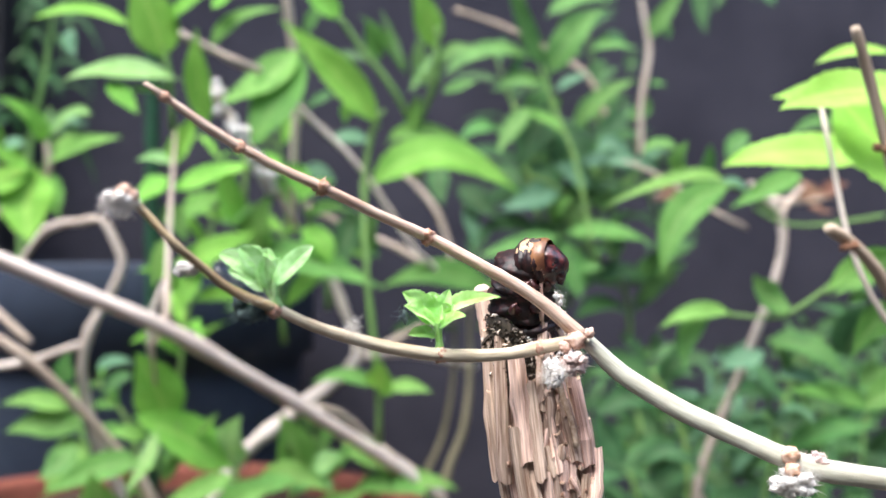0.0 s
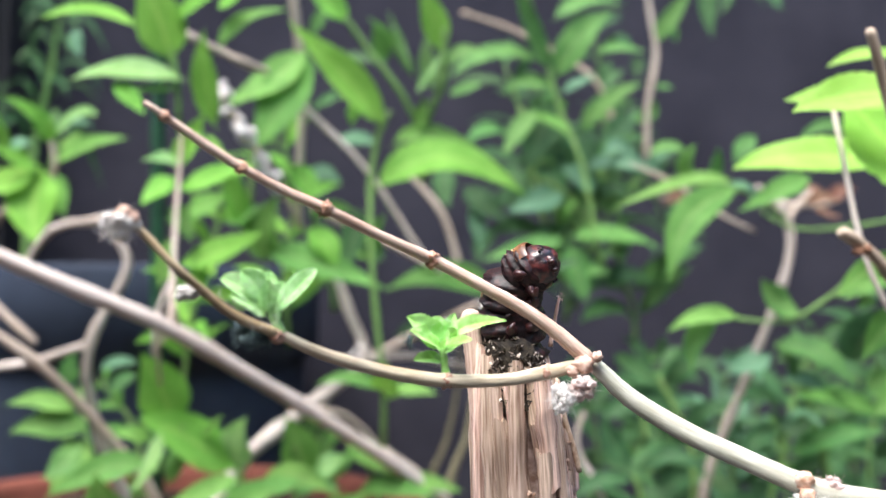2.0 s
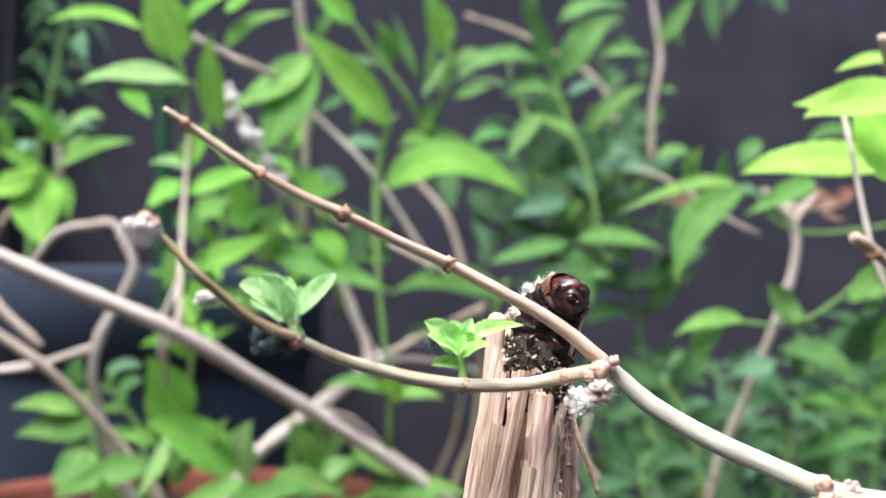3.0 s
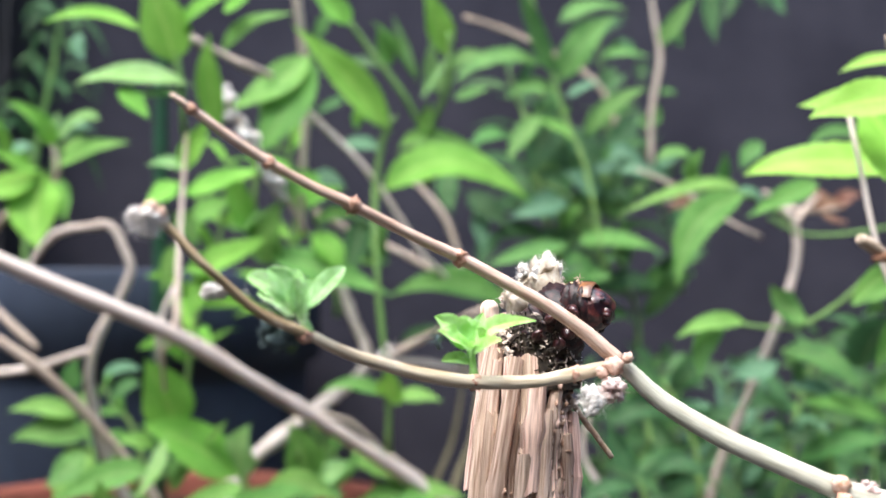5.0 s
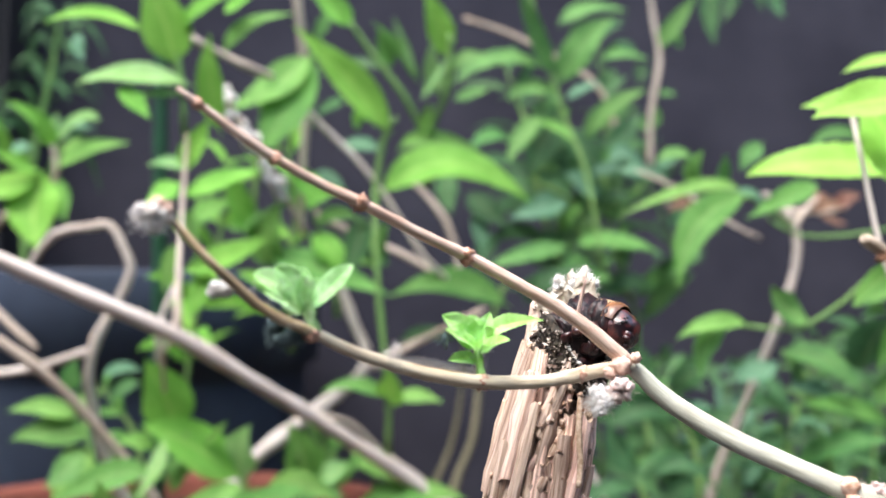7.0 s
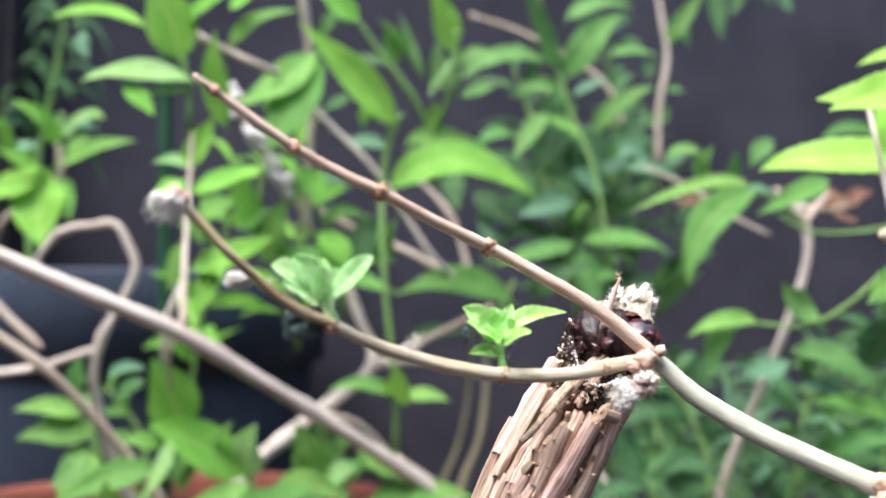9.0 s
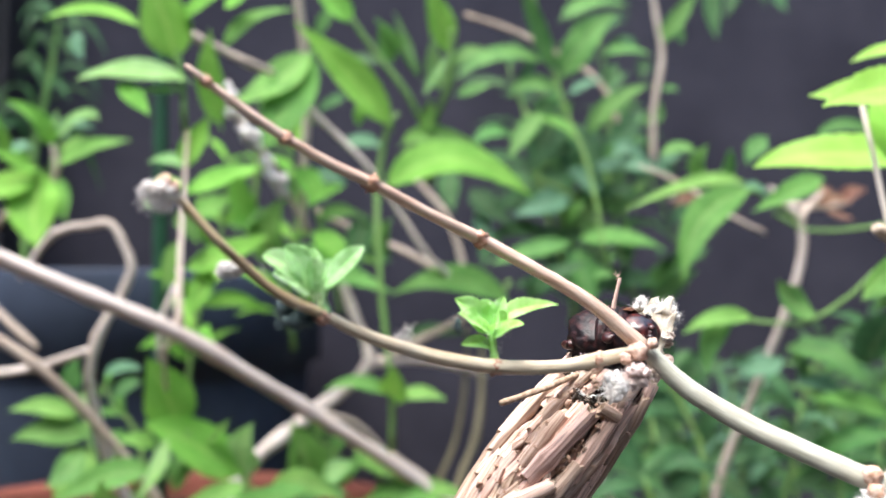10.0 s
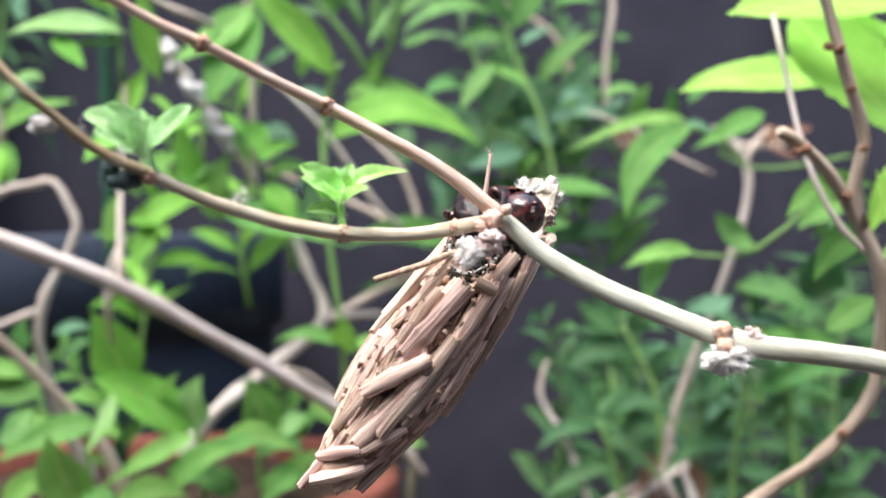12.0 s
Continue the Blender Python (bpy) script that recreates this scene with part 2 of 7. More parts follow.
def spline(points, step):
    """Catmull-Rom through points of any width, about step metres apart."""
    pts = [np.array(p, float) for p in points]
    pts = [2 * pts[0] - pts[1]] + pts + [2 * pts[-1] - pts[-2]]
    out = []
    for a, b, c, d in zip(pts, pts[1:], pts[2:], pts[3:]):
        n = max(2, min(24, int(np.linalg.norm((c - b)[:3]) / step)))
        for k in range(n):
            t = k / n
            out.append(0.5 * (2 * b + (c - a) * t + (2 * a - 5 * b + 4 * c - d) * t * t + (3 * b - a - 3 * c + d) * t ** 3))
    out.append(pts[-2])
    return out


def tube(points, step=0.008, sides=9, rough=0.06, nodes=0.0, ridge=0.0, swell=0.35, seed=0, cap=True):
    """A tapered stem through points (x, y, z, radius), uneven, with a swollen node every so many metres."""
    line = spline(points, step)
    r = random.Random(seed)
    verts, faces, flow, run = [], [], [], 0.0
    side = None
    for i, p in enumerate(line):
        q = line[min(i + 1, len(line) - 1)][:3] - line[max(i - 1, 0)][:3]
        t = Vector(q).normalized()
        if i:
            run += float(np.linalg.norm(p[:3] - line[i - 1][:3]))
        if side is None:
            side = t.orthogonal().normalized()
        side = (side - t * side.dot(t)).normalized()
        up = t.cross(side)
        rad = max(float(p[3]), 0.0001)
        if nodes:
            off = abs((run / nodes + 0.5) % 1.0 - 0.5) * nodes
            rad *= 1 + swell * math.exp(-(off / (rad * 1.1)) ** 2)
        for k in range(sides):
            a = 2 * math.pi * k / sides
            rr = rad * (1 + r.uniform(-rough, rough) + ridge * math.cos(a * 4))
            verts.append(Vector(p[:3]) + side * math.cos(a) * rr + up * math.sin(a) * rr)
            flow.append((math.cos(a) * rad + seed, math.sin(a) * rad, run * 0.07))
    m = len(line)
    for i in range(m - 1):
        for k in range(sides):
            a, b = i * sides + k, i * sides + (k + 1) % sides
            faces.append((a, b, b + sides, a + sides))
    if cap:
        faces += [tuple(range(sides))[::-1], tuple(range((m - 1) * sides, m * sides))]
    return verts, faces, flow


def blade(base, mid, tip, width, roll=0.0, serrate=0.0, fold=0.22, seed=0, shape=0.75, blunt=1.2, crinkle=0.0):
    """A lanceolate leaf along base, mid, tip: folded on its rib, wavy, with toothed edges and a short stalk."""
    r = random.Random(seed)
    b, m, t = Vector(base), Vector(mid), Vector(tip)
    c = m * 2 - (b + t) * 0.5
    n, half = (26 if serrate else 22 if crinkle else 12), (5 if crinkle else 3)
    hint = Vector((r.uniform(-0.25, 0.25), -0.8, 0.55)).normalized()
    ph, amp = r.uniform(0, 6), r.uniform(0.02, 0.06)
    top, flow = [], []
    for i in range(n + 1):
        u = i / n
        p = b * (1 - u) ** 2 + c * 2 * u * (1 - u) + t * u * u
        d = ((c - b) * (1 - u) + (t - c) * u).normalized()
        side = d.cross(hint)
        side = side.normalized() if side.length > 0.15 else d.orthogonal().normalized()
        side = Matrix.Rotation(radians(roll), 3, d) @ side
        up = side.cross(d).normalized()
        v = max(0.0, (u - 0.07) / 0.93)
        w = width * 0.5 * max(0.035, (3.3 if blunt > 0.8 else 2.1) * (v ** shape) * (1 - v) ** blunt)
        if i == n:
            w = width * 0.01
        row = []
        for k in range(-half, half + 1):
            s = k / half
            ww = w
            if abs(k) == half and serrate and 0 < i < n:
                ww *= 1 + (serrate if i % 2 else -serrate)
            lift = fold * abs(s) * w + math.sin(u * 9 + ph + s * 2) * amp * w * abs(s) * 2
            q = p + side * s * ww + up * lift
            if crinkle:
                q += (up + side * s * 0.5) * (crinkle * w * (noise.noise(Vector((u * 4, s * 2, seed))) + 0.4 * noise.noise(Vector((u * 11, s * 5, seed)))))
            row.append(q)
            flow.append((s, u, 0.0))
        top.append(row)
    cols = 2 * half + 1
    verts = [v for row in top for v in row]
    faces = []
    for i in range(n):
        for k in range(cols - 1):
            a = i * cols + k
            faces.append((a, a + 1, a + cols + 1, a + cols))
    return verts, faces, flow


def lump(center, radius, seed=0, squash=(1, 1, 1), rough=0.25, n=2):
    """An uneven rounded lump."""
    bm = bmesh.new()
    bmesh.ops.create_icosphere(bm, subdivisions=n, radius=1)
    off = Vector((seed * 1.37, seed * 0.71, seed * 2.1))
    c = Vector(center)
    verts = []
    for v in bm.verts:
        k = 1 + rough * noise.noise(v.co * 1.8 + off) + rough * 0.5 * noise.noise(v.co * 5 + off)
        verts.append(c + Vector((v.co.x * squash[0], v.co.y * squash[1], v.co.z * squash[2])) * radius * k)
    faces = [tuple(v.index for v in f.verts) for f in bm.faces]
    bm.free()
    return verts, faces


def hairs(center, radius, count, length, thick, seed=0, squash=(1, 1, 1), out=0.6):
    """Fine curled fibres round a lump."""
    r = random.Random(seed)
    geos = []
    c = Vector(center)
    for k in range(count):
        d = Vector((r.gauss(0, 1), r.gauss(0, 1), r.gauss(0, 1))).normalized()
        s = c + Vector((d.x * squash[0], d.y * squash[1], d.z * squash[2])) * radius * 0.9
        e = Vector((r.gauss(0, 1), r.gauss(0, 1), r.gauss(0, 1))).normalized()
        m = s + (d * out + e * 0.5) * length * 0.5
        t = m + (d * out + Vector((r.gauss(0, 1), r.gauss(0, 1), r.gauss(0, 1))) * 0.5) * length * 0.5
        side = (t - s).orthogonal().normalized() * thick
        up = (t - s).normalized().cross(side)
        tri = []
        for p, w in ((s, 1), (m, 0.8), (t, 0.35)):
            tri += [p + side * w, p - side * 0.5 * w + up * 0.87 * w, p - side * 0.5 * w - up * 0.87 * w]
        f = []
        for i in range(2):
            for j in range(3):
                f.append((i * 3 + j, i * 3 + (j + 1) % 3, i * 3 + 3 + (j + 1) % 3, i * 3 + 3 + j))
        geos.append((tri, f))
    return join(*geos)


def lathe(profile, center, sides=48):
    verts, faces = [], []
    for rr, z in profile:
        for k in range(sides):
            a = 2 * math.pi * k / sides
            verts.append((center[0] + rr * math.cos(a), center[1] + rr * math.sin(a), center[2] + z))
    for i in range(len(profile) - 1):
        for k in range(sides):
            a, b = i * sides + k, i * sides + (k + 1) % sides
            faces.append((a, b, b + sides, a + sides))
    return verts, faces


def slab(x0, x1, y0, y1, z0, z1):
    v = [(x, y, z) for z in (z0, z1) for y in (y0, y1) for x in (x0, x1)]
    return v, [(0, 2, 3, 1), (4, 5, 7, 6), (0, 1, 5, 4), (2, 6, 7, 3), (0, 4, 6, 2), (1, 3, 7, 5)]


def stem(plant, points, mat, leaves=(), leaf_mat=None, nodes=0.03, seed=1, serrate=0.05, fold=0.22, swell=0.3, label=""):
    """One stem of a plant with its leaves as parts."""
    *rest, last = points
    points = [*rest, tuple((Vector(rest[-1][:3]) * 0.06 + Vector(last[:3]) * 0.94)) + (last[3],), (*last[:3], last[3] * 0.35)]
    ob = part("stem", tube(points, nodes=nodes, seed=seed, swell=swell), mat, plant, label)
    for k, row in enumerate(leaves):
        part("leaf", blade(row[0:3], row[3:6], row[6:9], row[9], row[10], serrate, fold, seed * 31 + k), row[11] if len(row) > 11 else leaf_mat or LEAF, ob)
    return ob


def shoot(plant, points, mat, leaf_mat, count, length, width, seed, droop=0.3, start=0.15, toward=-0.35):
    """A wild shoot: opposite leaves in pairs along a stem, the pairs turned by turns."""
    r = random.Random(seed)
    points = [*points[:-1], (*points[-1][:3], points[-1][3] * 0.35)]
    ob = part("stem", tube(points, nodes=0.03, seed=seed), mat, plant)
    line = spline(points, 0.004)
    for k in range(count):
        u = start + (1 - start) * k / max(1, count - 1)
        i = min(len(line) - 2, int(u * (len(line) - 1)))
        p = Vector(line[i][:3])
        d = (Vector(line[i + 1][:3]) - p).normalized()
        turn = (k % 2) * 90 + r.uniform(-25, 25)
        for s in (0, 180):
            a = radians(turn + s)
            side = d.orthogonal().normalized()
            side = side * math.cos(a) + d.cross(side) * math.sin(a)
            size = 1.15 * length * (1 - 0.45 * u) * r.uniform(0.75, 1.15)
            way = (side + d * r.uniform(0.3, 0.9) + Vector((0, toward, 0))).normalized()
            mid = p + way * size * 0.5 + Vector((0, 0, droop * size * 0.12))
            tip = p + way * size - Vector((0, 0, droop * size * r.uniform(0.3, 1.0)))
            part("leaf", blade(p, mid, tip, width * 0.78 * size / length * r.uniform(0.8, 1.1), r.uniform(-35, 35), 0.0, 0.25, seed * 77 + k * 2 + (s > 0)), leaf_mat, ob)
    return ob


# ================= the setting =================
tagged(single("ground", slab(-6, 6, -6, 6, -0.1, 0.0), FLOOR, "dark grey concrete balcony floor under the pots", "floor", "structure", False), kind="structure")
single("wall_north", slab(-3.0, 3.0, 0.82, 0.97, 0.0, 2.4), WALL, "dark grey painted plaster wall behind the shrubs", "wall", "structure", False)
# unseen, added: blocks low sky so the north wall darkens downwards
single("sky_block_south", slab(-2.6, 2.6, -0.62, -0.5, 0.0, 1.1), WALL_HOUSE, "plain grey unseen wall added behind the camera to cut low sky light", "wall", "structure", False)
single("wall_west", slab(-2.75, -2.6, -0.62, 0.82, 0.0, 2.4), WALL_HOUSE, "plain grey side wall that closes the balcony", "wall", "structure", False)
single("wall_east", slab(2.6, 2.75, -0.62, 0.82, 0.0, 2.4), WALL_HOUSE, "plain grey side wall that closes the balcony", "wall", "structure", False)
single("dark_post", join(slab(-0.62, -0.345, 0.74, 0.815, 0.002, 2.2), slab(-0.345, -0.338, 0.75, 0.80, 0.002, 2.2)), BLACK,
       "black painted post standing against the grey wall", "post", smooth=False)


def pot(at, radius, height, mat, label, rim=0.012, soil=True):
    ob = thing("plant_pot", at, label, "plant pot", "pots along the wall")
    x, y, z = at
    prof = [(radius * 0.0, 0.004), (radius * 0.72, 0.004), (radius * 0.92, height * 0.8), (radius * 0.93, height * 0.83), (radius * 1.0, height * 0.84), (radius * 1.01, height * 0.99),
            (radius * 1.0, height), (radius - rim, height), (radius - rim * 1.2, height * 0.985), (radius * 0.89, height * 0.8)]
    part("pot_body", lathe(prof, at), mat, ob)
    if soil:
        verts, faces = [(x, y, height * 0.955 + z)], []
        ring = 40
        for i in range(1, 9):
            for k in range(ring):
                a = 2 * math.pi * k / ring
                rr = radius * 0.9 * i / 8
                verts.append((x + rr * math.cos(a), y + rr * math.sin(a), z + height * 0.955 + 0.008 * noise.noise(Vector((rr * 40 * math.cos(a), rr * 40 * math.sin(a), 3)))))
        for k in range(ring):
            faces.append((0, 1 + k, 1 + (k + 1) % ring))
        for i in range(7):
            for k in range(ring):
                a, b = 1 + i * ring + k, 1 + i * ring + (k + 1) % ring
                faces.append((a, a + ring, b + ring, b))
        part("soil", (verts, faces), SOIL, ob, "dark damp potting soil")
    return ob


pot((-0.128, 0.44, 0.0), 0.13, 0.252, CLAY, "weathered terracotta pot full of dark soil")
pot((0.2, 0.52, 0.0), 0.13, 0.14, CLAY, "terracotta pot hidden behind low green leaves")
pot((-0.2, 0.69, 0.0), 0.12, 0.372, NAVY, "dark navy glazed planter against the wall", soil=True)
stake = thing("garden_stake", (-0.148, 0.50, 0.228), "dark green plastic garden stake stuck in the pot", "stake")
part("rod", tube([(-0.1454, 0.5163, 0.2407, 0.00363), (-0.1456, 0.5106, 0.3314, 0.00363), (-0.1453, 0.5010, 0.4825, 0.00363), (-0.1451, 0.4979, 0.5309, 0.00363)], nodes=0.02, swell=0.12), STAKE, stake)

# ================= the shrub in the terracotta pot =================
shrub = thing("shrub", (-0.115, 0.45, 0.228), "leafy green shrub with pale woody stems in a terracotta pot", "shrub")
stem(shrub, [(-0.1636, 0.3180, 0.3722, 0.00286), (-0.1512, 0.3282, 0.3650, 0.00281), (-0.1233, 0.3434, 0.3516, 0.00279), (-0.0976, 0.3606, 0.3383, 0.00310), (-0.0747, 0.3792, 0.3216, 0.00293), (-0.0504, 0.4048, 0.3026, 0.00295),
             (-0.0225, 0.4306, 0.2803, 0.00296), (0.0093, 0.4617, 0.2525, 0.00317)], BARK_PALE, nodes=0.05, seed=3, label="thick straw-coloured woody branch")
stem(shrub, [(-0.0976, 0.3606, 0.3387, 0.00186), (-0.0994, 0.3672, 0.3625, 0.00109), (-0.1010, 0.3758, 0.3852, 0.00090), (-0.1028, 0.3887, 0.4193, 0.00073)], BARK,
     [(-0.1043, 0.3850, 0.4005, -0.1100, 0.3815, 0.3943, -0.1161, 0.3780, 0.3876, 0.0132, 10, LEAF_LIGHT), (-0.1051, 0.3860, 0.3942, -0.0876, 0.3820, 0.3998, -0.0696, 0.3780, 0.4050, 0.0121, 0, LEAF_LIGHT), (-0.1040, 0.3850, 0.3632, -0.0841, 0.3815, 0.3693, -0.0669, 0.3780, 0.3772, 0.0148, 0, LEAF_LIGHT),
      (-0.1050, 0.3850, 0.3756, -0.1074, 0.3830, 0.3658, -0.1088, 0.3810, 0.3539, 0.0074, 0, LEAF), (-0.0920, 0.3850, 0.3665, -0.0949, 0.3830, 0.3545, -0.0992, 0.3810, 0.3449, 0.0111, 0, LEAF_LIGHT), (-0.1072, 0.3860, 0.3879, -0.1006, 0.3830, 0.3819, -0.0955, 0.3800, 0.3726, 0.0106, 0, LEAF)], seed=5)
stem(shrub, [(-0.0975, 0.3607, 0.3377, 0.00104), (-0.1052, 0.3692, 0.3319, 0.00077), (-0.1072, 0.3803, 0.3158, 0.00073)], BARK, seed=6)
stem(shrub, [(-0.1096, 0.4077, 0.3591, 0.00114), (-0.1167, 0.4088, 0.3446, 0.00151), (-0.1206, 0.4202, 0.3246, 0.00155)], BARK_PALE, seed=61)
stem(shrub, [(-0.1945, 0.4497, 0.3623, 0.00134), (-0.1748, 0.4379, 0.3821, 0.00162), (-0.1556, 0.4273, 0.3847, 0.00175), (-0.1455, 0.4270, 0.3856, 0.00175), (-0.1398, 0.4274, 0.3760, 0.00190), (-0.1361, 0.4280, 0.3658, 0.00198), (-0.1421, 0.4290, 0.3518, 0.00198),
             (-0.1514, 0.4303, 0.3353, 0.00206), (-0.1568, 0.4367, 0.3158, 0.00218), (-0.1553, 0.4428, 0.2973, 0.00227), (-0.1511, 0.4543, 0.2722, 0.00250), (-0.1433, 0.4658, 0.2460, 0.00273)], BARK_PALE, seed=7)
stem(shrub, [(-0.1869, 0.3805, 0.3444, 0.00185), (-0.1640, 0.3911, 0.3261, 0.00197), (-0.1491, 0.4019, 0.3079, 0.00211), (-0.1344, 0.4129, 0.2864, 0.00216), (-0.1226, 0.4240, 0.2651, 0.00238), (-0.1110, 0.4369, 0.2149, 0.00262)], BARK, seed=8)
stem(shrub, [(-0.2154, 0.4531, 0.3164, 0.00187), (-0.1888, 0.4522, 0.3198, 0.00187), (-0.1639, 0.4411, 0.3271, 0.00163), (-0.1531, 0.4357, 0.3300, 0.00140)], BARK_PALE, seed=9)
stem(shrub, [(-0.2177, 0.4608, 0.3543, 0.00213), (-0.2040, 0.4613, 0.3408, 0.00191), (-0.1908, 0.4617, 0.3287, 0.00170)], BARK, seed=10)
stem(shrub, [(-0.1159, 0.4575, 0.2086, 0.00350), (-0.0944, 0.4634, 0.2654, 0.00340), (-0.0687, 0.4712, 0.2901, 0.00330), (-0.0474, 0.4797, 0.3060, 0.00320), (-0.0324, 0.4884, 0.3212, 0.00272), (-0.0405, 0.4974, 0.3413, 0.00241), (-0.0490, 0.5063, 0.3622, 0.00208), (-0.0536, 0.5054, 0.3773, 0.00170)],
     BARK_PALE, seed=11)
stem(shrub, [(-0.0367, 0.4888, 0.3168, 0.00227), (-0.0195, 0.4929, 0.3254, 0.00184), (0.0070, 0.4964, 0.3387, 0.00162), (0.0283, 0.5052, 0.3492, 0.00142)], BARK, seed=12)
stem(shrub, [(-0.0310, 0.4885, 0.3198, 0.00182), (-0.0077, 0.4979, 0.3208, 0.00174), (0.0286, 0.5075, 0.3129, 0.00153)], BARK_PALE, seed=13)
stem(shrub, [(-0.0538, 0.4604, 0.2969, 0.00149), (-0.0409, 0.4704, 0.2931, 0.00141), (-0.0273, 0.4809, 0.2792, 0.00134), (-0.0160, 0.4917, 0.2633, 0.00137)], BARK, seed=14)
stem(shrub, [(-0.0203, 0.4406, 0.2800, 0.00182), (-0.0018, 0.4511, 0.2652, 0.00208), (0.0148, 0.4621, 0.2443, 0.00213)], BARK, seed=141)
stem(shrub, [(-0.0703, 0.5053, 0.3863, 0.00182), (-0.0679, 0.4930, 0.4211, 0.00194), (-0.0656, 0.4803, 0.4631, 0.00206), (-0.0690, 0.4678, 0.5033, 0.00217), (-0.0719, 0.4668, 0.5204, 0.00217)], BARK, seed=15)
stem(shrub, [(-0.0616, 0.4613, 0.4445, 0.00148), (-0.0448, 0.4618, 0.4293, 0.00148), (-0.0296, 0.4675, 0.4134, 0.00140), (-0.0140, 0.4736, 0.3901, 0.00142), (-0.0024, 0.4744, 0.3731, 0.00132), (0.0123, 0.4848, 0.3607, 0.00134)], BARK_PALE, seed=16)
stem(shrub, [(-0.0629, 0.5042, 0.3999, 0.00142), (-0.0386, 0.5044, 0.3880, 0.00165), (-0.0141, 0.4945, 0.3770, 0.00162), (0.0067, 0.4947, 0.3653, 0.00185)], BARK, seed=17)
stem(shrub, [(-0.1080, 0.4010, 0.4655, 0.00170), (-0.0931, 0.4110, 0.4599, 0.00145), (-0.0832, 0.4110, 0.4550, 0.00155), (-0.0735, 0.4209, 0.4531, 0.00178)], BARK_PALE, seed=18)
stem(shrub, [(-0.1011, 0.4318, 0.4510, 0.00104), (-0.0893, 0.4325, 0.4342, 0.00117), (-0.0750, 0.4437, 0.4110, 0.00120), (-0.0613, 0.4550, 0.3853, 0.00109)], BARK, nodes=0.02, seed=19)
frng = random.Random(19)
for a, b, n in (((-0.0932, 0.4324, 0.438), (-0.0843, 0.435, 0.4254), 26), ((-0.0802, 0.4394, 0.417), (-0.0709, 0.4442, 0.4017), 26), ((-0.0985, 0.432, 0.4471), (-0.0966, 0.4321, 0.4437), 6)):
    bits = []
    for k in range(n):
        at = Vector(a).lerp(Vector(b), frng.random()) + Vector((frng.gauss(0, 1), frng.gauss(0, 1), frng.gauss(0, 1))) * 0.0016
        bits.append(lump(at, frng.uniform(0.0013, 0.0026), frng.randint(0, 999), (1, 1, 1), 0.7, 2))
    part("wool_tuft", join(*bits), WOOL, shrub, "whitish wool on a thin stem")
stem(shrub, [(0.0047, 0.4852, 0.1999, 0.00233), (0.0113, 0.4814, 0.2567, 0.00210), (0.0208, 0.4846, 0.2816, 0.00188), (0.0244, 0.4879, 0.3071, 0.00159), (0.0247, 0.4956, 0.3447, 0.00113)], OLIVE, seed=20)
stem(shrub, [(-0.0067, 0.4957, 0.1966, 0.00190), (0.0001, 0.4920, 0.2518, 0.00159), (0.0103, 0.4952, 0.2772, 0.00129), (0.0161, 0.4982, 0.3061, 0.00105), (0.0178, 0.5062, 0.3385, 0.00074)], OLIVE, seed=21)
stem(shrub, [(-0.0137, 0.5514, 0.4270, 0.00091), (0.0048, 0.5522, 0.4072, 0.00200), (0.0132, 0.5531, 0.3906, 0.00182), (0.0218, 0.5550, 0.3574, 0.00163)], BARK, seed=22)

# green upright shoots of the shrub
stem(shrub, [(-0.0200, 0.4303, 0.2841, 0.00139), (-0.0201, 0.4235, 0.3125, 0.00127), (-0.0252, 0.4256, 0.3602, 0.00128), (-0.0270, 0.4331, 0.4021, 0.00142), (-0.0228, 0.4312, 0.4294, 0.00142), (-0.0177, 0.4306, 0.4372, 0.00102)], STEM_GREEN,
     [(-0.0269, 0.4335, 0.3990, 0.0065, 0.4373, 0.4168, 0.0457, 0.4410, 0.3995, 0.0248, 0, LEAF_LIGHT), (-0.0183, 0.4520, 0.4243, 0.0009, 0.4585, 0.4329, 0.0304, 0.4650, 0.4214, 0.0095, 20, LEAF), (-0.0198, 0.4310, 0.4292, -0.0376, 0.4205, 0.4502, -0.0629, 0.4100, 0.4731, 0.0192, -10, LEAF_LIGHT),
      (-0.0261, 0.4280, 0.4406, -0.0331, 0.4260, 0.4367, -0.0355, 0.4240, 0.4293, 0.0106, 0, LEAF_LIGHT), (-0.0188, 0.4235, 0.3074, -0.0187, 0.4177, 0.3134, -0.0191, 0.4120, 0.3236, 0.0150, 0, LEAF_LIGHT), (-0.0194, 0.4236, 0.3089, -0.0339, 0.4213, 0.3155, -0.0495, 0.4190, 0.3122, 0.0081, 0, LEAF),
      (-0.0178, 0.4236, 0.3084, -0.0075, 0.4208, 0.3107, 0.0042, 0.4180, 0.3081, 0.0081, 0, LEAF), (-0.0235, 0.4340, 0.3688, -0.0256, 0.4320, 0.3791, -0.0199, 0.4300, 0.3893, 0.0089, 20, LEAF)], leaf_mat=LEAF, seed=23)
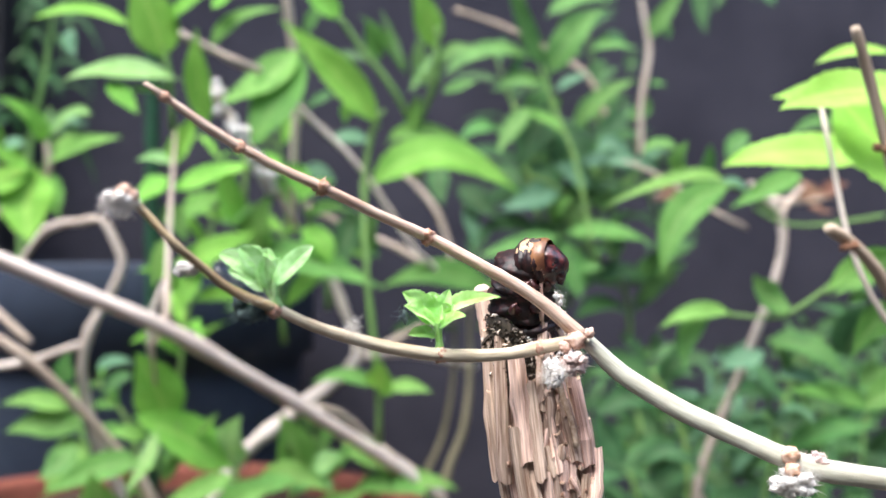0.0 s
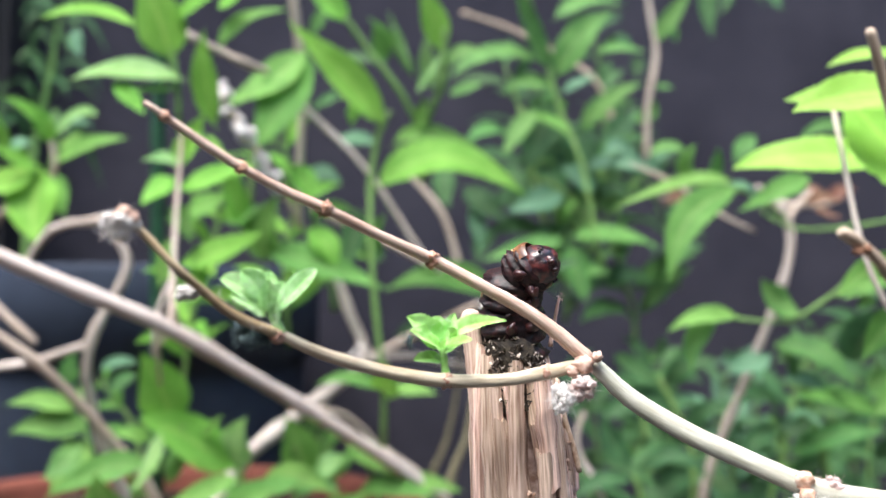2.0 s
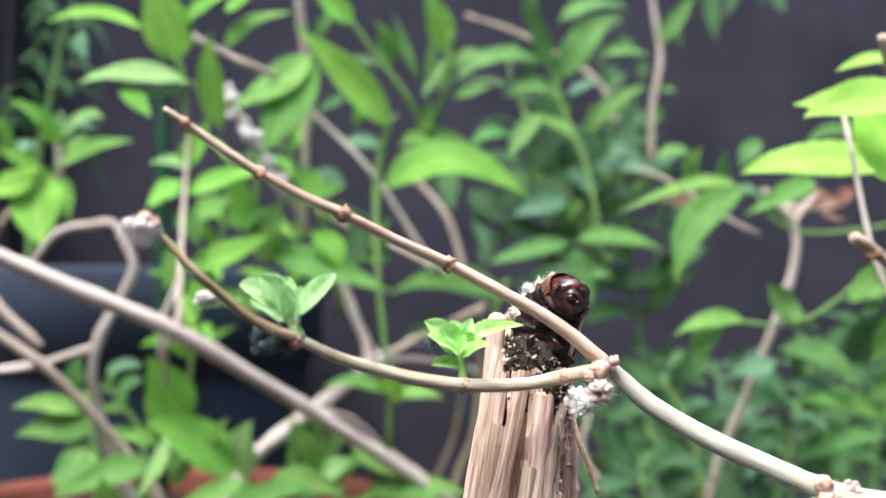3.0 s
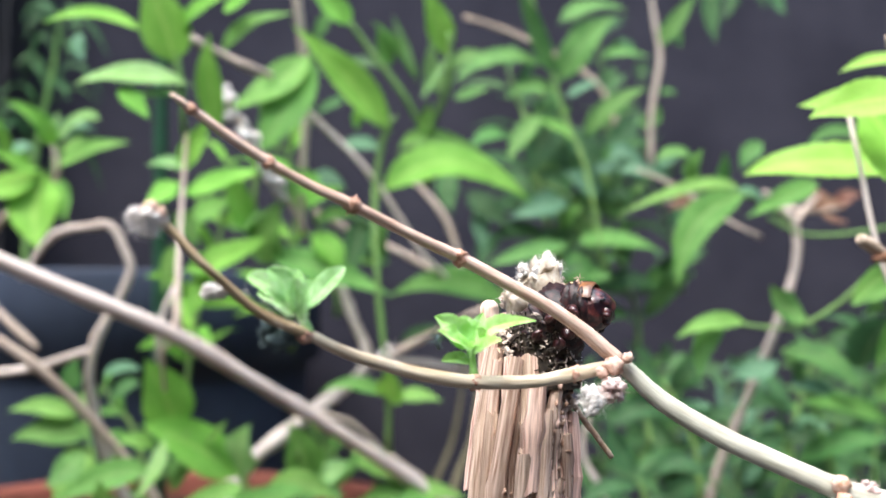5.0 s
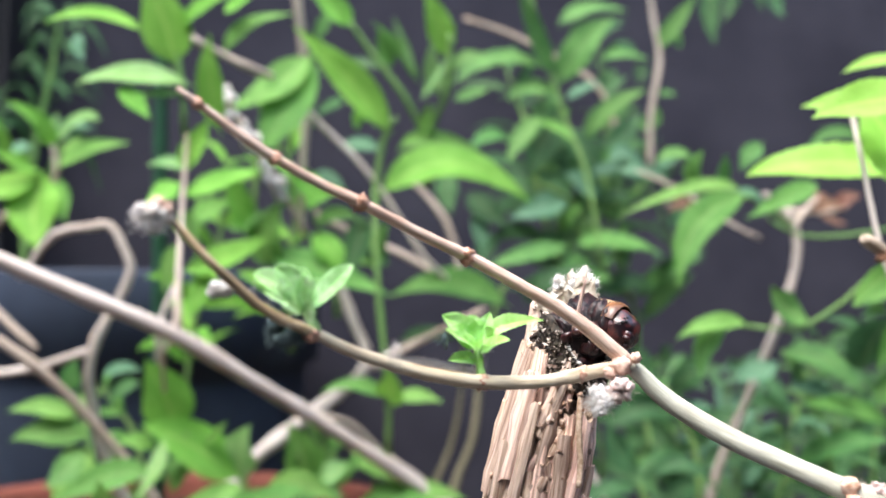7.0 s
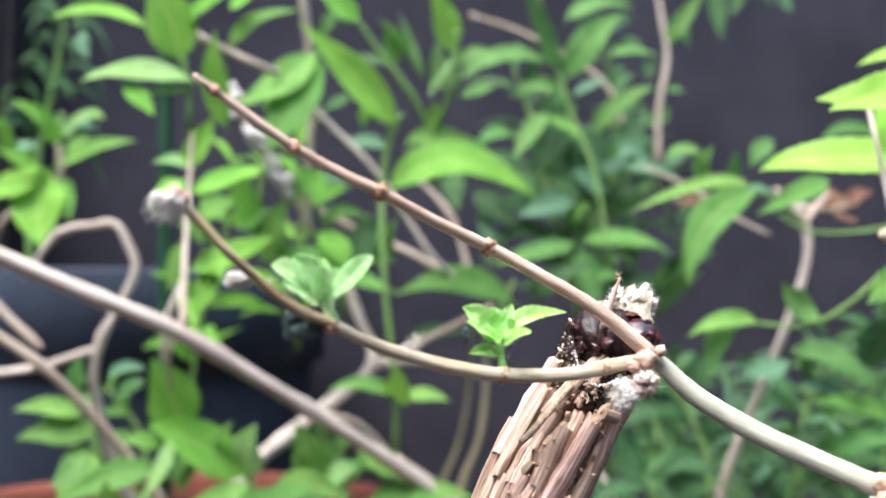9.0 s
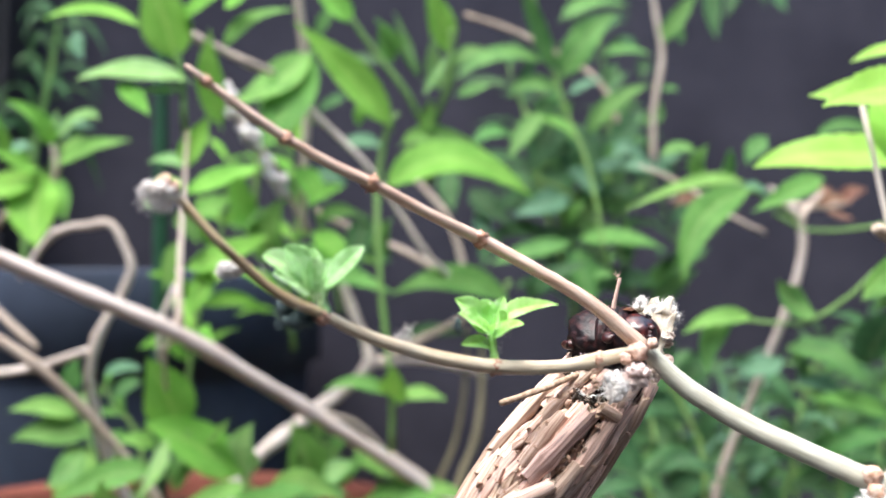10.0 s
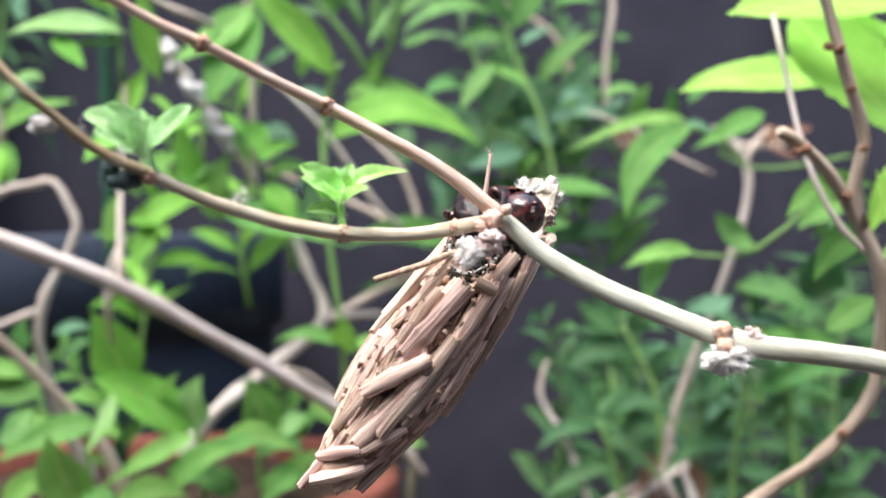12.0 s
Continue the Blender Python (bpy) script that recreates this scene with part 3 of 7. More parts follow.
stem(shrub, [(-0.0027, 0.4721, 0.4100, 0.00155), (-0.0030, 0.4605, 0.4338, 0.00152), (0.0064, 0.4540, 0.4549, 0.00161), (0.0074, 0.4473, 0.4809, 0.00128)], STEM_GREEN,
     [(0.0062, 0.4580, 0.4712, 0.0015, 0.4520, 0.4880, -0.0058, 0.4460, 0.5038, 0.0162, 10, LEAF_LIGHT), (0.0040, 0.4540, 0.4522, -0.0006, 0.4460, 0.4624, -0.0013, 0.4380, 0.4766, 0.0099, 0, LEAF_PALE), (-0.0062, 0.4540, 0.4510, -0.0016, 0.4460, 0.4563, 0.0078, 0.4380, 0.4686, 0.0080, 0, LEAF_PALE),
      (0.0091, 0.4600, 0.4655, 0.0152, 0.4595, 0.4729, 0.0264, 0.4590, 0.4746, 0.0095, 10, LEAF_MID), (-0.0074, 0.4600, 0.4342, -0.0033, 0.4550, 0.4403, -0.0021, 0.4500, 0.4490, 0.0107, 0, LEAF), (0.0092, 0.4600, 0.4519, 0.0174, 0.4575, 0.4543, 0.0278, 0.4550, 0.4566, 0.0082, 0, LEAF_MID)], LEAF, seed=24)
stem(shrub, [(-0.0029, 0.4706, 0.4328, 0.00155), (-0.0143, 0.4596, 0.4531, 0.00152), (-0.0310, 0.4537, 0.4739, 0.00139), (-0.0403, 0.4481, 0.4861, 0.00117)], STEM_GREEN,
     [(-0.0071, 0.4650, 0.4603, -0.0172, 0.4565, 0.4761, -0.0308, 0.4480, 0.4874, 0.0082, 0, LEAF), (-0.0082, 0.4600, 0.4608, -0.0155, 0.4540, 0.4788, -0.0205, 0.4480, 0.4904, 0.0069, 30, LEAF_PALE), (-0.0211, 0.4580, 0.4669, -0.0238, 0.4540, 0.4762, -0.0270, 0.4500, 0.4864, 0.0100, 0, LEAF),
      (-0.0405, 0.4536, 0.4862, -0.0486, 0.4508, 0.4942, -0.0621, 0.4480, 0.5037, 0.0143, 0, LEAF_LIGHT), (-0.0239, 0.4590, 0.4663, -0.0416, 0.4645, 0.4712, -0.0602, 0.4700, 0.4660, 0.0083, 0, LEAF_DARK), (-0.0440, 0.4620, 0.4506, -0.0513, 0.4660, 0.4497, -0.0593, 0.4700, 0.4453, 0.0103, 0, LEAF_DARK),
      (-0.0482, 0.4700, 0.5022, -0.0568, 0.4725, 0.4912, -0.0599, 0.4750, 0.4846, 0.0098, 0, LEAF_MID)], LEAF, seed=25)
stem(shrub, [(-0.1052, 0.3937, 0.4202, 0.00111), (-0.1065, 0.3923, 0.4437, 0.00119), (-0.1102, 0.3912, 0.4626, 0.00119), (-0.1128, 0.3899, 0.4838, 0.00092)], STEM_GREEN,
     [(-0.1196, 0.3880, 0.4617, -0.1398, 0.3840, 0.4692, -0.1596, 0.3800, 0.4634, 0.0085, 0, LEAF_LIGHT), (-0.1091, 0.3920, 0.4496, -0.1128, 0.3885, 0.4660, -0.1208, 0.3850, 0.4869, 0.0225, 0, LEAF_LIGHT), (-0.1074, 0.3910, 0.4645, -0.0985, 0.3865, 0.4725, -0.0808, 0.3820, 0.4794, 0.0112, 0, LEAF_LIGHT),
      (-0.1007, 0.3920, 0.4413, -0.1256, 0.3850, 0.4442, -0.1454, 0.3780, 0.4380, 0.0138, 0, LEAF_PALE), (-0.1302, 0.3840, 0.4392, -0.1230, 0.3820, 0.4328, -0.1158, 0.3800, 0.4246, 0.0095, 0, LEAF_LIGHT), (-0.1030, 0.3920, 0.4396, -0.1140, 0.3895, 0.4369, -0.1242, 0.3870, 0.4377, 0.0065, 10, LEAF),
      (-0.0888, 0.3900, 0.4203, -0.0930, 0.3860, 0.4407, -0.0928, 0.3820, 0.4612, 0.0133, 0, LEAF_LIGHT), (-0.0904, 0.3950, 0.4550, -0.0799, 0.3975, 0.4695, -0.0606, 0.4000, 0.4750, 0.0082, 0, LEAF), (-0.0903, 0.3950, 0.4735, -0.0839, 0.3925, 0.4771, -0.0736, 0.3900, 0.4823, 0.0092, 0, LEAF_LIGHT),
      (-0.1076, 0.3920, 0.4050, -0.0998, 0.3880, 0.4146, -0.0932, 0.3840, 0.4261, 0.0123, 0, LEAF_LIGHT), (-0.1034, 0.3920, 0.4058, -0.1097, 0.3890, 0.4085, -0.1185, 0.3860, 0.4066, 0.0075, 0, LEAF_PALE)], leaf_mat=LEAF_LIGHT, seed=26)
stem(shrub, [(-0.0872, 0.4558, 0.3824, 0.00128), (-0.0860, 0.4542, 0.4069, 0.00128), (-0.0835, 0.4526, 0.4314, 0.00128), (-0.0742, 0.4505, 0.4614, 0.00106)], STEM_GREEN,
     [(-0.0582, 0.4520, 0.4732, -0.0754, 0.4480, 0.4559, -0.0991, 0.4440, 0.4416, 0.0210, 0, LEAF), (-0.0582, 0.4520, 0.4724, -0.0701, 0.4465, 0.4446, -0.0831, 0.4410, 0.4186, 0.0271, 0, LEAF), (-0.0843, 0.4550, 0.3796, -0.0926, 0.4510, 0.3988, -0.0933, 0.4470, 0.4167, 0.0131, 0, LEAF_LIGHT),
      (-0.0772, 0.4560, 0.3680, -0.0788, 0.4510, 0.3826, -0.0709, 0.4460, 0.4017, 0.0193, 0, LEAF), (-0.0798, 0.4550, 0.3742, -0.0555, 0.4515, 0.3682, -0.0191, 0.4480, 0.3550, 0.0200, 0, LEAF), (-0.0603, 0.4560, 0.3845, -0.0498, 0.4530, 0.3770, -0.0445, 0.4500, 0.3656, 0.0163, 0, LEAF_LIGHT),
      (-0.1189, 0.4560, 0.3909, -0.1070, 0.4530, 0.3956, -0.0962, 0.4500, 0.4008, 0.0138, 10, LEAF), (-0.0677, 0.4560, 0.4162, -0.0603, 0.4530, 0.4076, -0.0579, 0.4500, 0.3958, 0.0138, 0, LEAF_LIGHT), (-0.1001, 0.4570, 0.3884, -0.0897, 0.4535, 0.3904, -0.0800, 0.4500, 0.3955, 0.0125, 0, LEAF)], LEAF, seed=27)
stem(shrub, [(-0.0486, 0.4874, 0.3443, 0.00137), (-0.0517, 0.4858, 0.3704, 0.00137), (-0.0595, 0.4744, 0.3955, 0.00122)], STEM_GREEN,
     [(-0.0358, 0.4850, 0.3979, -0.0381, 0.4795, 0.3817, -0.0431, 0.4740, 0.3605, 0.0152, 0, LEAF_DARK), (0.0413, 0.4850, 0.3489, 0.0104, 0.4795, 0.3625, -0.0215, 0.4740, 0.3547, 0.0192, 0, LEAF), (-0.0216, 0.4880, 0.3713, -0.0303, 0.4840, 0.3797, -0.0360, 0.4800, 0.3939, 0.0134, 0, LEAF_DARK),
      (-0.0660, 0.4880, 0.4106, -0.0554, 0.4840, 0.4152, -0.0443, 0.4800, 0.4098, 0.0127, 0, LEAF_BLUE), (-0.0487, 0.4880, 0.4324, -0.0367, 0.4840, 0.4336, -0.0260, 0.4800, 0.4290, 0.0114, 0, LEAF_BLUE), (-0.0598, 0.4870, 0.3914, -0.0508, 0.4835, 0.3970, -0.0360, 0.4800, 0.3945, 0.0114, 0, LEAF)], LEAF, seed=28)
stem(shrub, [(0.0315, 0.5062, 0.3326, 0.00118), (0.0344, 0.5051, 0.3492, 0.00130), (0.0403, 0.5041, 0.3628, 0.00106)], STEM_GREEN,
     [(0.0508, 0.5050, 0.3513, 0.0593, 0.5000, 0.3634, 0.0826, 0.4950, 0.3724, 0.0138, 0, LEAF_DARK), (-0.0187, 0.5050, 0.3298, -0.0007, 0.5025, 0.3360, 0.0203, 0.5000, 0.3332, 0.0104, 0, LEAF_DARK)], LEAF, seed=29)
stem(shrub, [(0.0957, 0.5219, 0.3763, 0.00096), (0.0876, 0.5289, 0.4281, 0.00105), (0.0753, 0.5321, 0.4610, 0.00115), (0.0676, 0.5354, 0.4914, 0.00116), (0.0575, 0.5333, 0.5273, 0.00100), (0.0524, 0.5322, 0.5468, 0.00100)], STEM_GREEN,
     [(0.0725, 0.5360, 0.4807, 0.0580, 0.5245, 0.5047, 0.0490, 0.5130, 0.5281, 0.0196, 0, LEAF_MID), (0.0725, 0.5360, 0.4774, 0.0859, 0.5295, 0.5000, 0.1042, 0.5230, 0.5148, 0.0212, 0, LEAF_MID), (0.0719, 0.5336, 0.5123, 0.0908, 0.5378, 0.5246, 0.1156, 0.5420, 0.5250, 0.0126, 0, LEAF_MID),
      (0.0778, 0.5400, 0.5083, 0.0950, 0.5430, 0.5169, 0.1165, 0.5460, 0.5215, 0.0090, 0, LEAF_DARK), (0.0659, 0.5355, 0.4881, 0.0370, 0.5268, 0.4914, 0.0104, 0.5180, 0.4733, 0.0145, 0, LEAF_MID), (0.0726, 0.5365, 0.4732, 0.0569, 0.5317, 0.4762, 0.0416, 0.5270, 0.4674, 0.0132, 0, LEAF_MID),
      (0.0838, 0.5329, 0.4456, 0.0707, 0.5254, 0.4512, 0.0579, 0.5180, 0.4541, 0.0123, 0, LEAF), (0.0636, 0.5325, 0.4617, 0.0509, 0.5237, 0.4461, 0.0418, 0.5150, 0.4299, 0.0130, 0, LEAF_MID), (0.0863, 0.5325, 0.4462, 0.1015, 0.5237, 0.4629, 0.1207, 0.5150, 0.4720, 0.0159, 0, LEAF_MID),
      (0.0969, 0.5357, 0.4933, 0.1109, 0.5393, 0.4985, 0.1291, 0.5430, 0.4963, 0.0082, 0, LEAF_MID), (0.0762, 0.5300, 0.4685, 0.0854, 0.5270, 0.4744, 0.0959, 0.5240, 0.4771, 0.0080, 0, LEAF_BLUE), (0.0441, 0.5330, 0.4478, 0.0313, 0.5265, 0.4464, 0.0195, 0.5200, 0.4355, 0.0116, 0, LEAF_MID)], LEAF, seed=30)
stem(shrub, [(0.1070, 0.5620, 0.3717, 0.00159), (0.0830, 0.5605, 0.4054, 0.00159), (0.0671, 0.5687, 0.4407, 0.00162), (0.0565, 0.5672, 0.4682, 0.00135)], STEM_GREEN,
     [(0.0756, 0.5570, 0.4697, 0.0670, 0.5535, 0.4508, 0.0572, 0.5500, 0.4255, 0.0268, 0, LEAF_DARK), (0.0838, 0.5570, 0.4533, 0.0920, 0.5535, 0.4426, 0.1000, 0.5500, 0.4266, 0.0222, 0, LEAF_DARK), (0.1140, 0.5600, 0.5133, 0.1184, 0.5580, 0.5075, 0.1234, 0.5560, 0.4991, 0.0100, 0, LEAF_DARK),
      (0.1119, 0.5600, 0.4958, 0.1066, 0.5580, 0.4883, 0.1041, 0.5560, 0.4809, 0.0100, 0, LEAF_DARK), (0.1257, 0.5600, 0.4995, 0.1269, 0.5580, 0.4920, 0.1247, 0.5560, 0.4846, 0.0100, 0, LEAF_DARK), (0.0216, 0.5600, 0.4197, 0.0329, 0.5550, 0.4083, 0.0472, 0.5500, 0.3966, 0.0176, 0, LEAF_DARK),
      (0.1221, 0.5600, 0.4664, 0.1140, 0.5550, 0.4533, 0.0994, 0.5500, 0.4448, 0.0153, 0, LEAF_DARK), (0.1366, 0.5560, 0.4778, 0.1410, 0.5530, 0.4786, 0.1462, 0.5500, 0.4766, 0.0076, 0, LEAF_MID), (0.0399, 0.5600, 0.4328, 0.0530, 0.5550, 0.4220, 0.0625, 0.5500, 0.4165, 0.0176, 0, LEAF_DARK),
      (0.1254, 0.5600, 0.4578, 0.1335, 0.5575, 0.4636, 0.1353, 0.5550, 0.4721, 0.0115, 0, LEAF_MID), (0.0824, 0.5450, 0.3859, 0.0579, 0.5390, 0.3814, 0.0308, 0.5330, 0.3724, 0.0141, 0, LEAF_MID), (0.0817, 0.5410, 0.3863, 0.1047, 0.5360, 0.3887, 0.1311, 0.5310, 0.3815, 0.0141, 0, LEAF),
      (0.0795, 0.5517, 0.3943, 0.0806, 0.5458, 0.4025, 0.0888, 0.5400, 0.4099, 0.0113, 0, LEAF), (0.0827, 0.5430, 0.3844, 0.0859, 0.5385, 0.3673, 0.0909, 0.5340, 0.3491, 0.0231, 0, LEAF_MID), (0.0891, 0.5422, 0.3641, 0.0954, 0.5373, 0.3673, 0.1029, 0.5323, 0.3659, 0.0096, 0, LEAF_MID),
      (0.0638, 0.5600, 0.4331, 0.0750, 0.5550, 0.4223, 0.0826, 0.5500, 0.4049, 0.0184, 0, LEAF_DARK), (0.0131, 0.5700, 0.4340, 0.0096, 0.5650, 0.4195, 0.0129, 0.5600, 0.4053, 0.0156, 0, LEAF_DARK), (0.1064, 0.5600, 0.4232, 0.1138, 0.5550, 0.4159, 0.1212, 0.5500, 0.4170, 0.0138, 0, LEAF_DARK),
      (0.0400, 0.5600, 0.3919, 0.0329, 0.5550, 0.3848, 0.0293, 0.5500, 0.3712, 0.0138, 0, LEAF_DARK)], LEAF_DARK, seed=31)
stem(shrub, [(0.0981, 0.5510, 0.3912, 0.00130), (0.0813, 0.5499, 0.4143, 0.00130), (0.0612, 0.5498, 0.4242, 0.00117)], STEM_GREEN,
     [(0.0833, 0.5500, 0.4167, 0.0660, 0.5460, 0.4090, 0.0451, 0.5420, 0.4011, 0.0181, 0, LEAF_BLUE), (0.1000, 0.5500, 0.4145, 0.0893, 0.5460, 0.4229, 0.0767, 0.5420, 0.4279, 0.0181, 0, LEAF_BLUE), (0.0264, 0.5600, 0.4081, 0.0296, 0.5565, 0.3950, 0.0322, 0.5530, 0.3773, 0.0115, 0, LEAF_BLUE),
      (0.0944, 0.5500, 0.4319, 0.1034, 0.5450, 0.4313, 0.1147, 0.5400, 0.4356, 0.0128, 0, LEAF_BLUE)], LEAF_BLUE, seed=32)
stem(shrub, [(0.1319, 0.5576, 0.4328, 0.0019), (0.1320, 0.5554, 0.4666, 0.0018), (0.1372, 0.5534, 0.4971, 0.0018), (0.1347, 0.5524, 0.5141, 0.0014), (0.1293, 0.5503, 0.5479, 0.0012)], BARK,
     [(0.1360, 0.5528, 0.5067, 0.1429, 0.5464, 0.5165, 0.1575, 0.5400, 0.5379, 0.0136, 0, LEAF_MID), (0.1410, 0.5520, 0.5182, 0.1453, 0.5490, 0.5119, 0.1474, 0.5460, 0.5035, 0.0091, 0, LEAF_MID)], LEAF, seed=33)
stem(shrub, [(0.0212, 0.5938, 0.5359, 0.0012), (0.0485, 0.5937, 0.5270, 0.0014), (0.0704, 0.5939, 0.5163, 0.0016), (0.1069, 0.5945, 0.4930, 0.0016), (0.1236, 0.5966, 0.4532, 0.0018)], BARK_BROWN, seed=34)

# low leaves in the pot
stem(shrub, [(-0.0794, 0.4157, 0.2215, 0.00132), (-0.0792, 0.4022, 0.2765, 0.00129), (-0.0923, 0.4018, 0.2882, 0.00111), (-0.1017, 0.3914, 0.2978, 0.00090)], STEM_GREEN,
     [(-0.1060, 0.3964, 0.2968, -0.1093, 0.3882, 0.3133, -0.1151, 0.3800, 0.3283, 0.0231, 0, LEAF_LIGHT), (-0.0783, 0.4020, 0.2769, -0.0983, 0.3918, 0.2928, -0.1162, 0.3816, 0.3027, 0.0238, 0, LEAF_LIGHT), (-0.0792, 0.4020, 0.2760, -0.0803, 0.3988, 0.2891, -0.0757, 0.3956, 0.3011, 0.0182, 0, LEAF_PALE),
      (-0.1086, 0.3960, 0.2729, -0.1025, 0.3930, 0.2817, -0.0965, 0.3900, 0.2908, 0.0065, 0, LEAF), (-0.0956, 0.3960, 0.2913, -0.0895, 0.3930, 0.2973, -0.0839, 0.3900, 0.3032, 0.0049, 0, LEAF), (-0.1125, 0.3920, 0.2916, -0.1198, 0.3870, 0.2953, -0.1263, 0.3820, 0.2946, 0.0086, 0, LEAF),
      (-0.0530, 0.4000, 0.2746, -0.0663, 0.3950, 0.2723, -0.0846, 0.3900, 0.2719, 0.0093, 0, LEAF)], seed=35)
stem(shrub, [(-0.1408, 0.4274, 0.2179, 0.00135), (-0.1474, 0.4241, 0.2724, 0.00125), (-0.1513, 0.4231, 0.2897, 0.00117), (-0.1575, 0.4321, 0.3086, 0.00099)], STEM_GREEN,
     [(-0.1495, 0.4233, 0.2915, -0.1654, 0.4184, 0.2951, -0.1812, 0.4136, 0.2918, 0.0162, 0, LEAF), (-0.1548, 0.4224, 0.3000, -0.1684, 0.4177, 0.3054, -0.1829, 0.4130, 0.3041, 0.0104, 0, LEAF), (-0.1618, 0.4323, 0.3104, -0.1622, 0.4315, 0.3178, -0.1602, 0.4308, 0.3263, 0.0113, 0, LEAF_MID),
      (-0.1474, 0.4234, 0.2856, -0.1559, 0.4193, 0.2780, -0.1632, 0.4151, 0.2659, 0.0226, 0, LEAF), (-0.1303, 0.4300, 0.3153, -0.1401, 0.4325, 0.3120, -0.1478, 0.4350, 0.3052, 0.0090, 0, LEAF_DARK), (-0.1493, 0.4321, 0.3171, -0.1421, 0.4371, 0.3214, -0.1340, 0.4421, 0.3196, 0.0072, 0, LEAF_BLUE),
      (-0.1632, 0.4200, 0.2686, -0.1471, 0.4150, 0.2756, -0.1287, 0.4100, 0.2789, 0.0086, 0, LEAF_LIGHT)], LEAF, seed=36)
stem(shrub, [(-0.0613, 0.4561, 0.2089, 0.00125), (-0.0626, 0.4525, 0.2674, 0.00125), (-0.0625, 0.4415, 0.2823, 0.00091)], STEM_GREEN,
     [(-0.0577, 0.4524, 0.2647, -0.0609, 0.4466, 0.2806, -0.0662, 0.4407, 0.2962, 0.0216, 0, LEAF), (-0.0540, 0.4529, 0.2646, -0.0424, 0.4467, 0.2710, -0.0316, 0.4406, 0.2829, 0.0105, 0, LEAF_MID), (-0.0302, 0.4531, 0.2810, -0.0209, 0.4485, 0.2744, -0.0049, 0.4438, 0.2659, 0.0136, 0, LEAF),
      (-0.0738, 0.4200, 0.2676, -0.0583, 0.4150, 0.2736, -0.0401, 0.4100, 0.2661, 0.0126, 0, LEAF), (-0.0565, 0.4300, 0.2403, -0.0430, 0.4250, 0.2557, -0.0291, 0.4200, 0.2639, 0.0117, 0, LEAF), (-0.1593, 0.4000, 0.2491, -0.1472, 0.3950, 0.2589, -0.1319, 0.3900, 0.2620, 0.0147, 0, LEAF), (-0.1139, 0.4000, 0.2496, -0.0983, 0.3950, 0.2555, -0.0809, 0.3900, 0.2532, 0.0136, 0, LEAF), (-0.0214, 0.4300, 0.2439, -0.0110, 0.4250, 0.2500, 0.0022, 0.4200, 0.2402, 0.0129, 0, LEAF_MID), (-0.0652, 0.4100, 0.2481, -0.0735, 0.4050, 0.2566, -0.0840, 0.4000, 0.2580, 0.0140, 0, LEAF_MID), (-0.0376, 0.4200, 0.2540, -0.0468, 0.4150, 0.2535, -0.0559, 0.4100, 0.2430, 0.0126, 0, LEAF), (-0.1451, 0.4000, 0.2903, -0.1500, 0.3950, 0.2820, -0.1569, 0.3900, 0.2764, 0.0136, 0, LEAF_MID)], seed=37)
stem(shrub, [(-0.0174, 0.4550, 0.2092, 0.00125), (-0.0231, 0.4520, 0.2597, 0.00125), (-0.0312, 0.4512, 0.2756, 0.00093)], STEM_GREEN,
     [(-0.0387, 0.4513, 0.2812, -0.0272, 0.4465, 0.2773, -0.0106, 0.4417, 0.2663, 0.0142, 0, LEAF), (-0.0166, 0.4516, 0.2644, -0.0007, 0.4464, 0.2644, 0.0165, 0.4411, 0.2613, 0.0105, 0, LEAF), (-0.0544, 0.4511, 0.2675, -0.0455, 0.4458, 0.2727, -0.0378, 0.4406, 0.2782, 0.0135, 0, LEAF_PALE),
      (-0.0746, 0.4519, 0.2621, -0.0839, 0.4423, 0.2614, -0.0929, 0.4327, 0.2658, 0.0104, 0, LEAF_MID), (-0.0326, 0.4523, 0.2600, -0.0163, 0.4415, 0.2635, 0.0043, 0.4308, 0.2606, 0.0122, 0, LEAF), (-0.0642, 0.4500, 0.2578, -0.0532, 0.4450, 0.2645, -0.0396, 0.4400, 0.2624, 0.0111, 0, LEAF_MID)], seed=38)
stem(shrub, [(-0.1077, 0.3786, 0.2288, 0.00102), (-0.1154, 0.3776, 0.2639, 0.00102), (-0.1170, 0.3769, 0.2836, 0.00076)], STEM_GREEN,
     [(-0.1104, 0.3778, 0.2845, -0.1267, 0.3739, 0.2835, -0.1476, 0.3700, 0.2735, 0.0139, 0, LEAF), (-0.1174, 0.3778, 0.2521, -0.1238, 0.3723, 0.2670, -0.1274, 0.3667, 0.2838, 0.0226, 0, LEAF), (-0.1059, 0.3779, 0.2987, -0.1081, 0.3731, 0.2864, -0.1147, 0.3684, 0.2755, 0.0077, 0, LEAF_PALE),
      (-0.0737, 0.3777, 0.2796, -0.0891, 0.3763, 0.2739, -0.1107, 0.3749, 0.2613, 0.0099, 0, LEAF), (-0.0847, 0.3769, 0.2594, -0.0754, 0.3728, 0.2693, -0.0565, 0.3686, 0.2766, 0.0139, 0, LEAF),
      (-0.1153, 0.3770, 0.2619, -0.1108, 0.3735, 0.2560, -0.1048, 0.3700, 0.2481, 0.0129, 0, LEAF)], seed=39)

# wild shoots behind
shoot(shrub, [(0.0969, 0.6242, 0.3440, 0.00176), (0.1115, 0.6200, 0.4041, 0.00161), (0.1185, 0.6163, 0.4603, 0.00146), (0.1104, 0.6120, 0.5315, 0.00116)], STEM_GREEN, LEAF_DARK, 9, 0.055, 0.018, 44)

